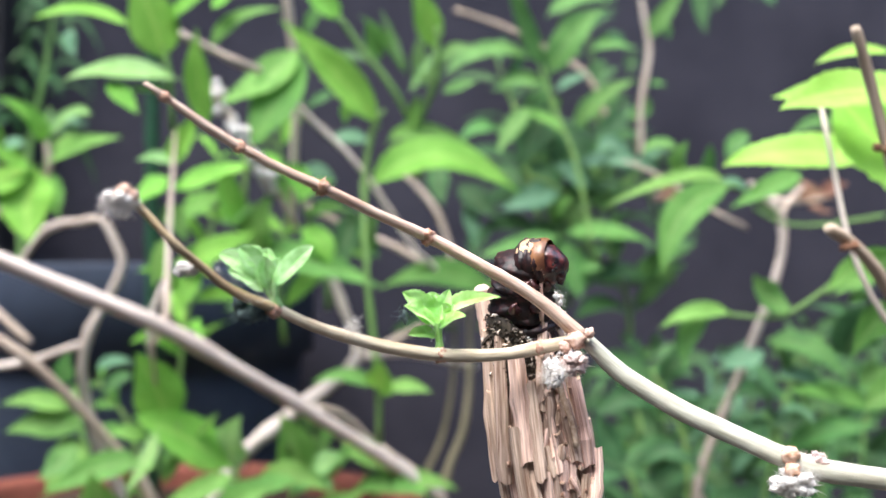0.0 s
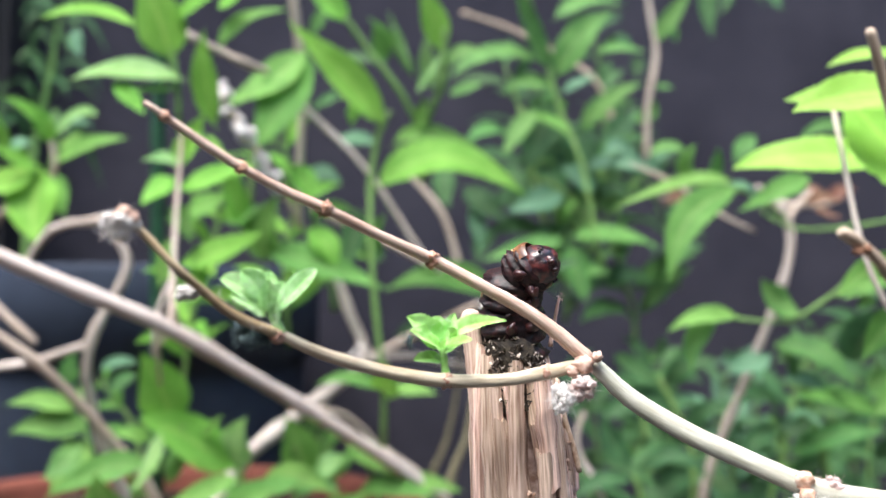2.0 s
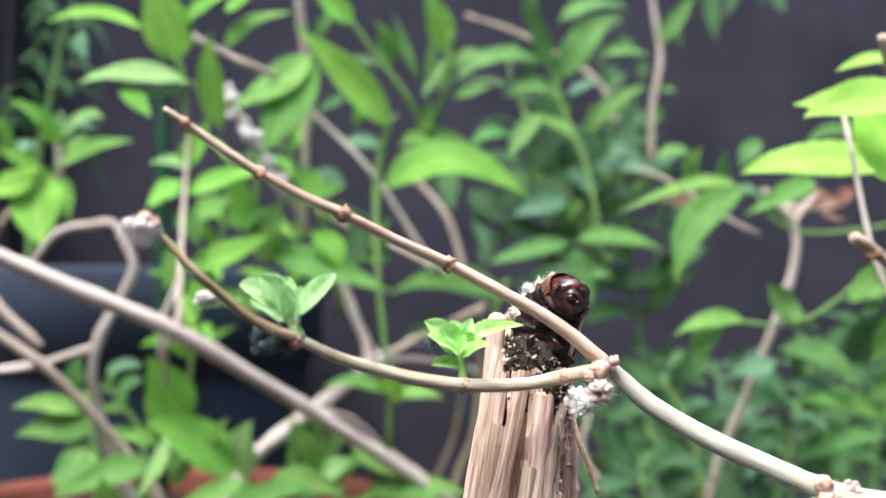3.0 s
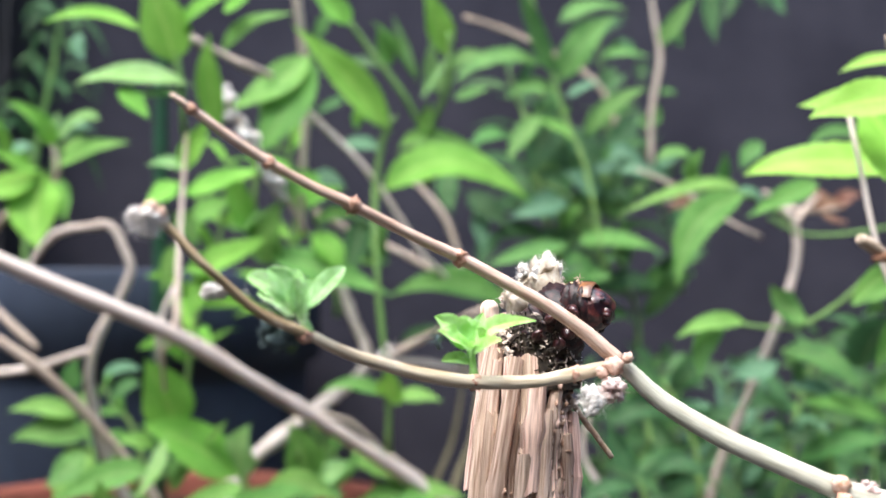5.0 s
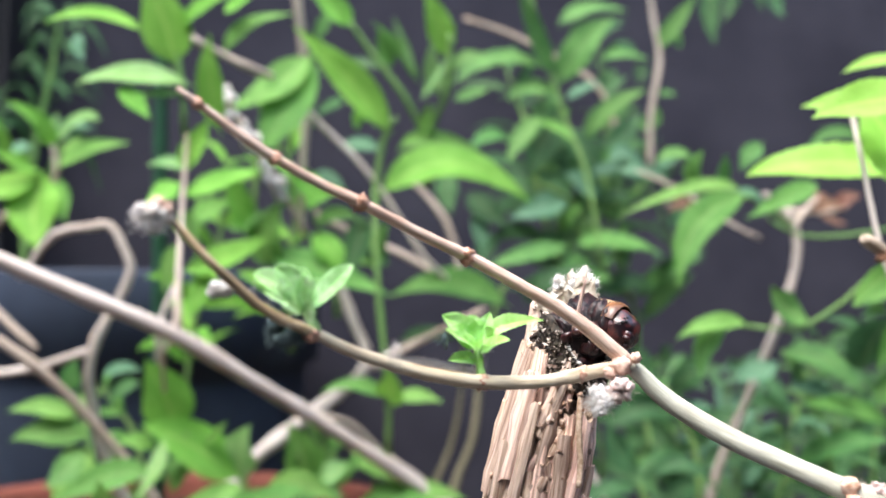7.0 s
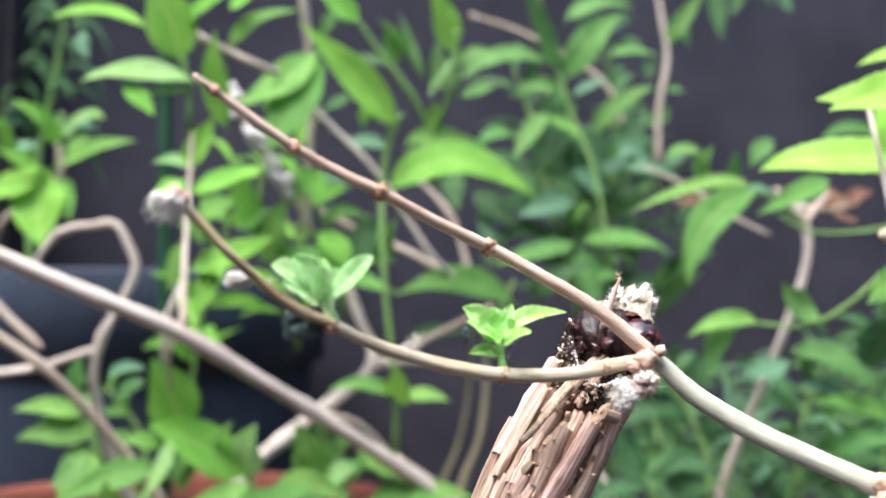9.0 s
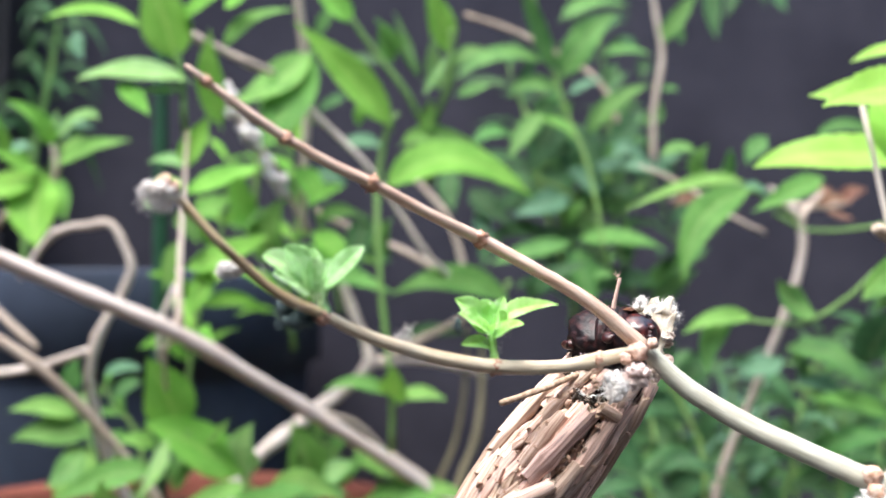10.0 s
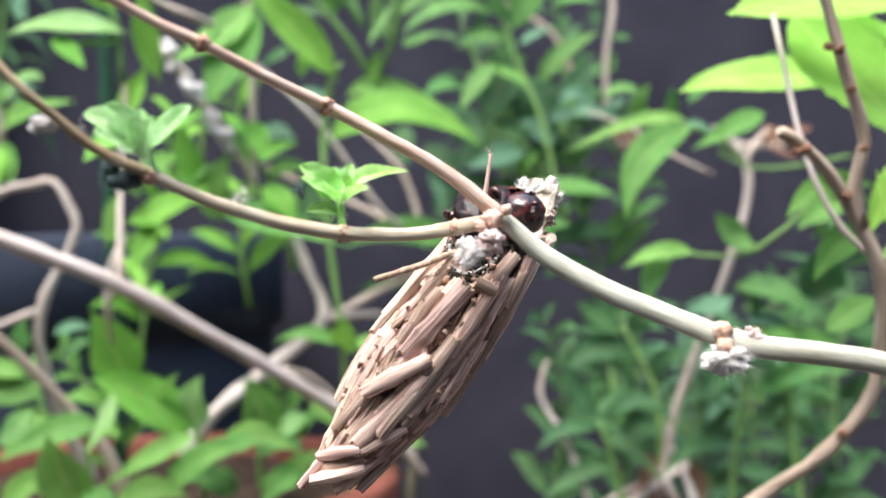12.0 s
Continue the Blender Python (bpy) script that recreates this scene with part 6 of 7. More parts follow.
# the short pieces on the broad side: top, turn, foot, turn, radius, how far it stands off
for h0, a0, h1, a1, wide, off in [
        (0.0160, 0.78, 0.0236, 0.62, 0.00080, -0.0004), (0.0110, 0.98, 0.0222, 0.55, 0.00090, -0.0006), (0.0072, 0.65, 0.0151, 0.63, 0.00083, 0.0006), (0.0048, 0.18, 0.0160, 0.34, 0.00103, 0.0011),
        (0.0145, -0.09, 0.0227, 0.56, 0.00083, 0.0013), (0.0011, -0.31, 0.0130, -0.38, 0.00096, 0.0006), (0.0107, -0.25, 0.0255, -0.24, 0.00083, 0.0006), (0.0165, -0.19, 0.0284, 0.09, 0.00083, 0.0007),
        (0.0205, 0.04, 0.0296, 0.37, 0.00052, 0.0004), (0.0078, -0.63, 0.0230, -0.45, 0.00096, 0.0003), (0.0283, -0.22, 0.0327, 1.10, 0.00062, 0.0009), (0.0231, -0.63, 0.0286, -0.18, 0.00062, 0.0009),
        (0.0302, -0.72, 0.0355, 0.78, 0.00069, 0.0007), (0.0286, 0.48, 0.0372, 1.25, 0.00055, 0.0003), (-0.0030, -0.84, 0.0053, -1.25, 0.00083, 0.0004), (0.0008, -0.60, 0.0086, -0.74, 0.00069, 0.0005),
        (0.0045, -0.51, 0.0134, -0.58, 0.00062, 0.0002), (0.0018, 0.95, 0.0117, 1.14, 0.00083, 0.0000), (0.0195, -0.20, 0.0255, -0.04, 0.00062, 0.0000), (0.0178, -0.54, 0.0257, -0.66, 0.00069, 0.0000),
        (0.0128, -1.02, 0.0221, -1.18, 0.00090, -0.0002), (0.0222, 0.58, 0.0272, 0.68, 0.00090, 0.0000), (0.0034, -0.37, 0.0037, 0.08, 0.00055, 0.0012), (0.0308, -0.28, 0.0340, -0.17, 0.00055, 0.0004),
        (0.0290, -0.54, 0.0332, 0.67, 0.00062, 0.0001)]:
    lay(BROAD - (a0 + a1) / 2, h0, h1 - h0, wide * 1.12, (a0 - a1) * 0.007 / (h1 - h0), off)
# the loose piece that sticks out, the tall pieces by the lip, and the slanting ones at the foot
loose = part("twig_piece", tube([(0, 0, 0, 0.00034), (0.0002, 0, 0.004, 0.00042), (0, 0.0002, 0.008, 0.0004), (0, 0, 0.0112, 0.00036)], 0.0008, 9, 0.1, seed=36), STRAW_END, bag, "loose twig piece hanging off by a thread")


def stub(angle, reach, foot, top, radius, seed):
    """A stout upright piece of twig beside the mouth, with a rounded top."""
    x, y = math.cos(angle), math.sin(angle)
    line = [(foot, 1.0), (foot * 0.5 + top * 0.5, 1.0), (top - radius * 1.6, 1.06), (top - radius * 0.8, 1.03), (top - radius * 0.3, 0.8), (top, 0.35)]
    part("twig_piece", tube([(reach * x, reach * y, z, radius * w) for z, w in line], 0.0004, 14, 0.05, ridge=0.06, seed=seed), TWIG_RED, bag, "stout pale twig piece with a rounded top")


stub(BACK + 1.38, 0.0056, -0.010, 0.0094, 0.00122, 41)
stub(BACK + 0.66, 0.0052, -0.008, 0.0078, 0.0008, 42)
lay(FRONT + 0.05, 0.0003, 0.014, 0.0012, -0.05, 0.0013)
lay(FRONT - 0.15, 0.0095, 0.0165, 0.001, -0.05, 0.001)
lay(FRONT + 0.27, 0.004, 0.0125, 0.0009, -0.04, 0.0012)
lay(BACK + 1.55, -0.0045, 0.02, 0.0010, 0.02, 0.0012)
lay(BACK + 1.85, -0.003, 0.02, 0.0010, 0.02, 0.001)
lay(FRONT + 0.55, 0.014, 0.014, 0.0008, 0.0, 0.0)
lay(FRONT + 0.3, 0.0155, 0.0085, 0.0009, -0.05, 0.0003)

bits = []
for k in range(150):
    a, h = (srng.uniform(0, 6.28) if k % 3 == 0 else FRONT + 1.7 + srng.uniform(-1.2, 1.2)), srng.uniform(0.0, LENGTH * 0.97)
    q = girth(h) + srng.uniform(-0.0002, 0.0008)
    bits.append(lump((q * math.cos(a), q * math.sin(a), -h), srng.uniform(0.00018, 0.0004), 1000 + k, (1, 1, srng.uniform(0.5, 1.8)), 0.9, 2))
tagged(part("bark_crumb", join(*bits), CRUMB, bag, "small brown bark crumbs stuck on the case"), kind="stuff")

# the neck of the case: silk tube with chewed bits, and its fluffy lip
neck = [(0.0046, -0.0015), (0.0046, 0.001), (0.0045, 0.004), (0.0048, 0.0074), (0.0045, 0.0079), (0.0038, 0.007), (0.0034, 0.002)]
nv, nf = lathe(neck, (0, 0, 0), 32)
OPEN = FRONT + 1.25


def dip(x, y, z):
    """How far the rim of the neck sinks on its open side."""
    return max(0.0, z) * 0.85 * max(0.0, math.cos(math.atan2(y, x) - OPEN)) ** 1.6


nv = [Vector(v) + Vector(v).normalized() * 0.0005 * noise.noise(Vector(v) * 900) - Vector((0, 0, dip(*v))) for v in nv]
neck_ob = part("neck", (nv, nf), DEBRIS_DARK, bag, "dark silk neck covered in chewed bits")


def crumbs(count, seed, radius, low, high, size, spread=6.3, facing=0.0):
    r = random.Random(seed)
    geos = []
    for k in range(count):
        a, h = facing + r.uniform(-spread / 2, spread / 2), r.uniform(low, high)
        c = Vector((math.cos(a) * radius, math.sin(a) * radius, h))
        c.z -= dip(*c)
        d = Vector((r.gauss(0, 1), r.gauss(0, 1), r.gauss(0, 1))).normalized() * size * r.uniform(0.5, 1.4)
        s = d.orthogonal().normalized() * size * 0.22
        u = d.normalized().cross(s)
        v = []
        for p, w in ((c - d * 0.5, 0.7), (c, 1.0), (c + d * 0.5, 0.5)):
            v += [p + s * w, p + u * w * 0.6, p - s * w, p - u * w * 0.6]
        f = [(0, 1, 2, 3), (11, 10, 9, 8)]
        for i in range(2):
            for j in range(4):
                f.append((i * 4 + j, i * 4 + (j + 1) % 4, i * 4 + 4 + (j + 1) % 4, i * 4 + 4 + j))
        geos.append((v, f))
    return join(*geos)


tagged(part("debris_crust", join(crumbs(420, 61, 0.0048, -0.001, 0.008, 0.0007), crumbs(90, 65, 0.0052, -0.002, 0.005, 0.0014, 1.5, BACK + 1.4)), DEBRIS_MIX, neck_ob, "pale chewed plant bits", smooth=False), kind="stuff")
tagged(part("debris_crust", crumbs(420, 62, 0.0048, -0.001, 0.008, 0.0008), DEBRIS_DARK, neck_ob, "black chewed plant bits", smooth=False), kind="stuff")
rim_bits = []
for k in range(50):
    b = OPEN + random.Random(k).uniform(-0.85, 0.85)
    c = Vector((math.cos(b) * 0.0046, math.sin(b) * 0.0046, 0.0079))
    c.z -= dip(*c)
    rim_bits.append(lump(c, random.Random(k + 99).uniform(0.0001, 0.00026), 970 + k, (1.4, 1.4, 0.7), 0.9, 2))
part("mouth_rim", join(*rim_bits), WOOL, neck_ob, "pale silk rim of the mouth")
# the lip stands up at the back and curls inwards
LIP_AT = BACK - 0.18
OUT, SIDE = Vector((math.cos(LIP_AT), math.sin(LIP_AT), 0)), Vector((-math.sin(LIP_AT), math.cos(LIP_AT), 0))


def flap(h, k, inner=0.0):
    """A point of the lip: h up from 0 to 1, k across from -1 to 1."""
    half = 0.0043 - 0.0011 * h * h + 0.0003 * math.sin(h * 9 + k)
    q = 0.0044 + 0.0026 * h ** 1.3 - 0.0012 * k * k - inner * (0.4 + 1.1 * h)
    top = 0.0114 - 0.0030 * k * k - 0.0009 * math.sin(k * 2.6) + 0.0005 * math.sin(k * 13)
    p = OUT * q + SIDE * (half * k) + Vector((0, 0, 0.0038 + top * h))
    return p + OUT * 0.0013 * noise.noise(p * 600) + SIDE * 0.0008 * noise.noise(p * 900 + OUT) + Vector((0, 0, h * 0.0018 * noise.noise(p * 500) + 0.0007 * noise.noise(p * 1500)))


lv, lf, nu, nh = [], [], 28, 20
for side in (0, 1):
    for i in range(nh + 1):
        for k in range(nu + 1):
            lv.append(flap(i / nh, 2 * k / nu - 1, side * 0.0024))
row, lay_n = nu + 1, (nh + 1) * (nu + 1)
for i in range(nh):
    for k in range(nu):
        a = i * row + k
        lf.append((a, a + 1, a + row + 1, a + row))
        lf.append((lay_n + a, lay_n + a + row, lay_n + a + row + 1, lay_n + a + 1))
for k in range(nu):
    a = nh * row + k
    lf += [(a, a + 1, lay_n + a + 1, lay_n + a), (k, lay_n + k, lay_n + k + 1, k + 1)]
for i in range(nh):
    a, b = i * row, i * row + nu
    lf += [(a, a + row, lay_n + a + row, lay_n + a), (b, lay_n + b, lay_n + b + row, b + row)]
lip_ob = part("lip", (lv, lf), LIP, bag, "ragged pale silk lip of the case")
wrng = random.Random(77)
wisps, flakes = [], []
for k in range(110):
    c = flap(wrng.uniform(0.68, 1.0), wrng.uniform(-0.95, 0.95), wrng.uniform(0.0, 0.0018))
    wisps += [lump(c, wrng.uniform(0.0002, 0.0005), 740 + k, (1, 1, 1.3), 0.6, 3), hairs(c, 0.0006, 26, 0.0009, 0.000016, 780 + k, (1, 1, 1.5), 0.3)]
part("lip_wool", join(*wisps), WOOL, lip_ob, "white fluff on the lip")
for k in range(280):
    edge = k % 3
    h, w = (wrng.uniform(0.1, 0.95), wrng.choice((-1.0, -1.0, -0.9, 1.0))) if edge == 0 else (wrng.uniform(0.02, 0.6) ** 1.3, wrng.uniform(-0.95, 0.95))
    c = flap(h, w, wrng.choice((0.0, 0.0017)))
    flakes.append(lump(c, wrng.uniform(0.0003, 0.0006), 860 + k, (1, wrng.uniform(0.3, 0.9), wrng.uniform(0.5, 1.3)), 0.9, 2))
tagged(part("debris_crust", join(*flakes), DEBRIS_PALE, lip_ob, "pale flakes stuck on the lip", smooth=False), kind="stuff")

a = FRONT + 0.9
spike = tube([(math.cos(a) * q, math.sin(a) * q, z, w) for q, z, w in ((0.0049, 0.0062, 0.0003), (0.0054, 0.0082, 0.0003), (0.0061, 0.0106, 0.00025), (0.0067, 0.0126, 0.00018))], 0.0006, 8, 0.15, seed=33)
splinter = part("twig_splinter", join(spike, hairs((math.cos(a) * 0.007, math.sin(a) * 0.007, 0.0126), 0.0003, 14, 0.0007, 0.00004, 35)), STRAW, bag, "thin pale splinter standing by the mouth")

# ================= the caterpillar =================
worm = thing("caterpillar", (0, 0, 0), "bagworm caterpillar with glossy dark head leaning out of its case", "caterpillar")


def ringed(radius, height, seed, folds=4, flat=0.92):
    """A soft body ring with skin folds; local z runs towards the head, local y to the belly."""
    verts, faces, n, sides = [], [], 20, 32
    for i in range(n + 1):
        u = i / n
        z = (u - 0.5) * height
        rr = radius * max(0.12, (1 - abs(2 * u - 1) ** 4.5) ** 0.5) * (1 + 0.035 * math.cos(u * folds * 2 * math.pi))
        for k in range(sides):
            a = 2 * math.pi * k / sides
            q = rr * (1 + 0.12 * noise.noise(Vector((math.cos(a) * 2, math.sin(a) * 2, z * 900 + seed))) + 0.16 * noise.noise(Vector((math.cos(a) * 5, math.sin(a) * 5, z * 2500 + seed))))
            verts.append((q * math.cos(a), q * math.sin(a) * flat, z))
    for i in range(n):
        for k in range(sides):
            a, b = i * sides + k, i * sides + (k + 1) % sides
            faces.append((a, b, b + sides, a + sides))
    faces += [tuple(range(sides))[::-1], tuple(range(n * sides, (n + 1) * sides))]
    return verts, faces


def shield(radius, height, seed, span=2.3, shift=0.0):
    """A hard plate over the back of a ring."""
    verts, faces, n, m = [], [], 6, 14
    for i in range(n + 1):
        z = (i / n - 0.5) * height * 0.8
        for k in range(m + 1):
            a = -math.pi / 2 + (k / m - 0.5) * span
            q = radius * (0.98 + 0.04 * math.cos((i / n - 0.5) * 3) - (0.06 if k in (0, m) or i in (0, n) else 0))
            verts.append((q * math.cos(a), q * math.sin(a) * 0.94, z + shift))
    for i in range(n):
        for k in range(m):
            a = i * (m + 1) + k
            faces.append((a, a + 1, a + m + 2, a + m + 1))
    return verts, faces


RINGS = []
for k, (radius, height, mat) in enumerate([(0.0044, 0.0076, SKIN), (0.0043, 0.0070, SKIN), (0.0040, 0.0062, SKIN), (0.0034, 0.0050, SKIN)]):
    ring = part("abdomen" if k == 0 else "thorax_ring", ringed(radius, height, k), mat, worm, "dark wrinkled body ring")
    RINGS.append(ring)
    if k == 3:
        part("collar", shield(radius * 1.005, height * 0.5, 9, 4.4, height * 0.26), COLLAR, ring, "amber collar behind the head")
    if k:
        part("back_plate", shield(radius * 0.99, height * 0.8, k, (2.4, 2.6, 2.8)[k - 1]), (SHELL, PLATE, PLATE)[k - 1], ring, ("dark back plate", "cream back plate with black spots", "cream back plate with black spots")[k - 1])
    if k:
        for s in (-1, 1):
            leg = tube([(s * 0.0012, radius * 0.8, 0, 0.0008), (s * 0.0017, radius * 1.02, 0.0003, 0.0006), (s * 0.0016, radius * 1.08, 0.0008, 0.0004), (s * 0.0011, radius * 1.08, 0.0013, 0.0001)], 0.0003, 10, 0.1)
            part("leg", leg, LEG, ring, "reddish brown jointed leg")
hv, hf = lump((0, 0, 0), 0.0029, 901, (0.98, 0.94, 1.08), 0.06, 4)
shaped = []
for v in hv:
    groove = math.exp(-(v.x / 0.0005) ** 2) * max(0.0, (-v.y + 0.6 * v.z) / 0.0033)
    flat = max(0.0, (v.z - 0.0016) / 0.0033) * max(0.0, (v.y + 0.001) / 0.0033)
    v = Vector((v.x * (1 - 28 * max(0.0, v.z)), v.y * (1 - 28 * max(0.0, v.z)), v.z))
    shaped.append(v * (1 - 0.1 * groove - 0.45 * flat + 0.03 * noise.noise(v * 1100) + 0.025 * noise.noise(v * 2600) + 0.015 * noise.noise(v * 6000)))
hv = shaped
head = part("head", (hv, hf), SHELL, worm, "glossy dark maroon head")
part("face_plate", lump((0, 0.0010, 0.0020), 0.0012, 902, (1.1, 0.7, 0.8), 0.15, 2), SHELL, head)
for s in (-1, 1):
    part("jaw", lump((s * 0.0006, 0.0017, 0.0023), 0.0005, 903 + s, (0.8, 0.8, 1.2), 0.2, 1), LEG, head, "reddish jaw")
    part("eye_spots", join(*[lump((s * 0.0023, 0.0012 - 0.0004 * q, 0.0014 + 0.0003 * math.sin(q * 2)), 0.00025, 906 + q, (1, 1, 1), 0.0, 1) for q in range(4)]), BLACK, head)


# ================= what moves, and how =================
def hang(x, y, z, lean, pitch, spin):
    return pose(x, y, z) @ pose(0, 0, 0, 0, lean, 0) @ pose(0, 0, 0, pitch) @ pose(0, 0, 0, 0, 0, spin)


def facing(at, way, belly):
    """A pose at a place with local z along way and local y towards belly."""
    z = Vector(way).normalized()
    y = Vector(belly)
    y = (y - z * y.dot(z)).normalized()
    x = y.cross(z)
    m = Matrix((x, y, z)).transposed().to_4x4()
    m.translation = at
    return m


def motions():
    rows = [
        (0, 0.06353, 0.11468, 0.32505, 0.10, 0.01, -0.92),
        (0.1, 0.06336, 0.11488, 0.32525, -0.79, 0.62, 0.53),
        (0.2, 0.06262, 0.11504, 0.32370, -0.60, 0.10, 1.71),
        (0.3, 0.06266, 0.11475, 0.32300, -0.63, -1.08, 1.53),
        (0.4, 0.06367, 0.11467, 0.32519, -1.05, -0.70, -0.11),
        (0.5, 0.06366, 0.11540, 0.32554, -0.50, 0.40, -0.13),
        (0.6, 0.06230, 0.11471, 0.32218, -0.17, -0.30, 2.60),
        (0.7, 0.06196, 0.11366, 0.32099, -1.42, -1.69, 1.92),
        (0.8, 0.06257, 0.11352, 0.32338, -1.44, -1.67, 0.71),
        (0.9, 0.06300, 0.11336, 0.32470, -1.62, -0.85, 0.40),
        (1, 0.06242, 0.11275, 0.32405, -0.77, -0.48, 1.16),
        (1.2, 0.06258, 0.11283, 0.32417, -1.16, -0.92, 1.07),
        (1.5, 0.06223, 0.11214, 0.32386, -0.03, -0.05, -0.07),
        (1.7, 0.06250, 0.11327, 0.32533, -1.67, -1.34, 0.62),
        (2, 0.06265, 0.11412, 0.32318, -1.42, -0.72, 0.45),
        (2.2, 0.06242, 0.11467, 0.32389, -2.15, -0.59, 1.02),
        (2.5, 0.06219, 0.11380, 0.32315, -2.27, -1.94, 1.09),
        (2.7, 0.06264, 0.11448, 0.32345, -1.44, -0.23, 2.31),
        (3, 0.06231, 0.11361, 0.32377, -1.65, -0.94, 0.13),
        (5, 0.06264, 0.11387, 0.32436, -1.29, -0.64, 0.66),
        (5.5, 0.06225, 0.11327, 0.32357, -0.80, -0.37, 0.40),
        (6, 0.06244, 0.11407, 0.32360, -0.94, -0.63, 0.84),
        (6.5, 0.06227, 0.11270, 0.32382, -0.48, -0.36, -0.04),
        (7, 0.06217, 0.11323, 0.32397, -1.16, -0.57, 1.05),
        (9, 0.06272, 0.11375, 0.32416, -0.88, -0.43, 0.30),
        (9.5, 0.06231, 0.11268, 0.32374, 0.07, -0.17, 0.33),
        (10, 0.06247, 0.11336, 0.32376, -0.73, -0.06, -0.10),
        (10.5, 0.06244, 0.11354, 0.32374, 0.00, 0.00, 0.00),
        (11, 0.06244, 0.11354, 0.32374, 0.00, 0.00, 0.00),
        (11.5, 0.06244, 0.11354, 0.32374, 0.00, 0.00, 0.00),
        (12, 0.06244, 0.11354, 0.32374, 0.00, 0.00, 0.00),
    ]
    walk(twig, [(r[0], pose(*r[1:])) for r in rows])
    # the case: seconds, place of its rim, lean, pitch, turn about its own length
    case = [
        (0.0, 0.0135, 0.1278, 0.3426, -9, 0, -26), (0.1, 0.0145, 0.1278, 0.3437, -12, 0, -28), (0.2, 0.0132, 0.1278, 0.3415, -7, 0, -35), (0.3, 0.0132, 0.1278, 0.3399, 1, 0, -50), (0.4, 0.0143, 0.1278, 0.3421, 11, 0, -78),
        (0.5, 0.0143, 0.1278, 0.3424, 15, 0, -95), (0.6, 0.0126, 0.1278, 0.3386, 15, 0, -96), (0.7, 0.0119, 0.1278, 0.3363, 14, 0, -96), (0.8, 0.0126, 0.1278, 0.3387, 13, 0, -95), (0.9, 0.0133, 0.1278, 0.3405, 12, 0, -93), (1.0, 0.0129, 0.1278, 0.3401, 10, 0, -90), (1.2, 0.0127, 0.1278, 0.3397, 8, 0, -87), (1.5, 0.0125, 0.1278, 0.3400, 5, 0, -82),
        (1.7, 0.0120, 0.1278, 0.3404, 2, 0, -52), (1.9, 0.0108, 0.1278, 0.3395, -4, 0, 2), (2.0, 0.0102, 0.1278, 0.3392, -5, 0, 25), (2.2, 0.0097, 0.1278, 0.3385, -9, 0, 30), (2.5, 0.0086, 0.1278, 0.3372, -2, 0, 19), (2.7, 0.0098, 0.1278, 0.3388, 2, 0, 14),
        (3.0, 0.0099, 0.1278, 0.3386, 6, 0, 6), (4.8, 0.0089, 0.1278, 0.3410, 3, 0, 0), (5.0, 0.0085, 0.1278, 0.3409, 3, 0, 0), (5.5, 0.0090, 0.1278, 0.3405, 2, 0, -4), (6.0, 0.0089, 0.1278, 0.3404, 4, 0, -10),
        (6.5, 0.0095, 0.1278, 0.3407, 6.5, 0, -22), (7.0, 0.0111, 0.1278, 0.3407, 10.5, 0, -45), (8.8, 0.0133, 0.1278, 0.3400, 26.5, 0, -72), (9.2, 0.0138, 0.1278, 0.3397, 28.5, 0, -77), (9.5, 0.0164, 0.1278, 0.3384, 37, 0, -95),
        (10.0, 0.0168, 0.1278, 0.3382, 39, 0, -97), (10.5, 0.0166, 0.1278, 0.3380, 40, 0, -98), (11.0, 0.0171, 0.1278, 0.3382, 39.5, 0, -98), (11.5, 0.0170, 0.1278, 0.3381, 39, 0, -98), (12.0, 0.0186, 0.1278, 0.3380, 38.5, 0, -98),
    ]
    walk(bag, [(r[0], hang(*r[1:])) for r in case])
    swing = [(0.0, 1.0, 8), (2.5, 1.0, 10), (3.0, 1.05, 25), (4.8, 1.85, 40), (6.3, 1.8, 38), (7.0, 1.3, 14), (8.8, 0.8, 40), (9.5, 0.7, 38), (12.0, 0.7, 38)]
    away = [(t, Vector((math.cos(FRONT + a), math.sin(FRONT + a), 0)), radians(d)) for t, a, d in swing]
    walk(loose, [(t, facing(o * 0.0055 + Vector((0, 0, -0.0022)), o * math.sin(d) - Vector((0, 0, math.cos(d))), (-o.y, o.x, 0))) for t, o, d in away])
    # the neck is drawn in when the caterpillar withdraws
    bent = [(0.0, -0.0028, 0.0, -4, -0.0085), (0.25, -0.0028, 0.0, -4, -0.008), (0.45, -0.0028, 0.0, -4, -0.005), (1.8, -0.0028, 0.0, -4, -0.0045), (2.5, -0.0018, 0.0, -4, -0.0014), (3.0, -0.0014, 0.0, -4, -0.0008), (4.8, 0.0, 0.0, -4, 0.0), (6.0, 0.0, 0.0, -10, 0.0), (6.5, 0.0, 0.0, -22, -0.0008),
            (7.0, -0.0003, -2, -45, -0.0017), (8.8, -0.0022, -6, -72, -0.0023), (9.2, -0.0024, -8, -77, -0.0024), (9.5, -0.0040, -20, -95, -0.0026), (12.0, -0.0042, -22, -98, -0.0026)]

    def aside(t):
        """How far the body and the neck lean over to the right at the rim."""
        return float(np.interp(t, (2.0, 3.0, 4.8, 6.5, 8.8), (0.0, 0.0008, 0.0022, 0.0022, 0.0)))

    def tip(slide, lean, spin, over=0.0):
        return pose(over * math.cos(radians(spin)), -over * math.sin(radians(spin)), slide) @ pose(0, 0, 0, 0, 0, -spin) @ pose(0, 0, 0, 0, lean, 0) @ pose(0, 0, 0, 0, 0, spin)

    walk(neck_ob, [(t, tip(slide, lean, spin, aside(t))) for t, slide, lean, spin, low in bent])
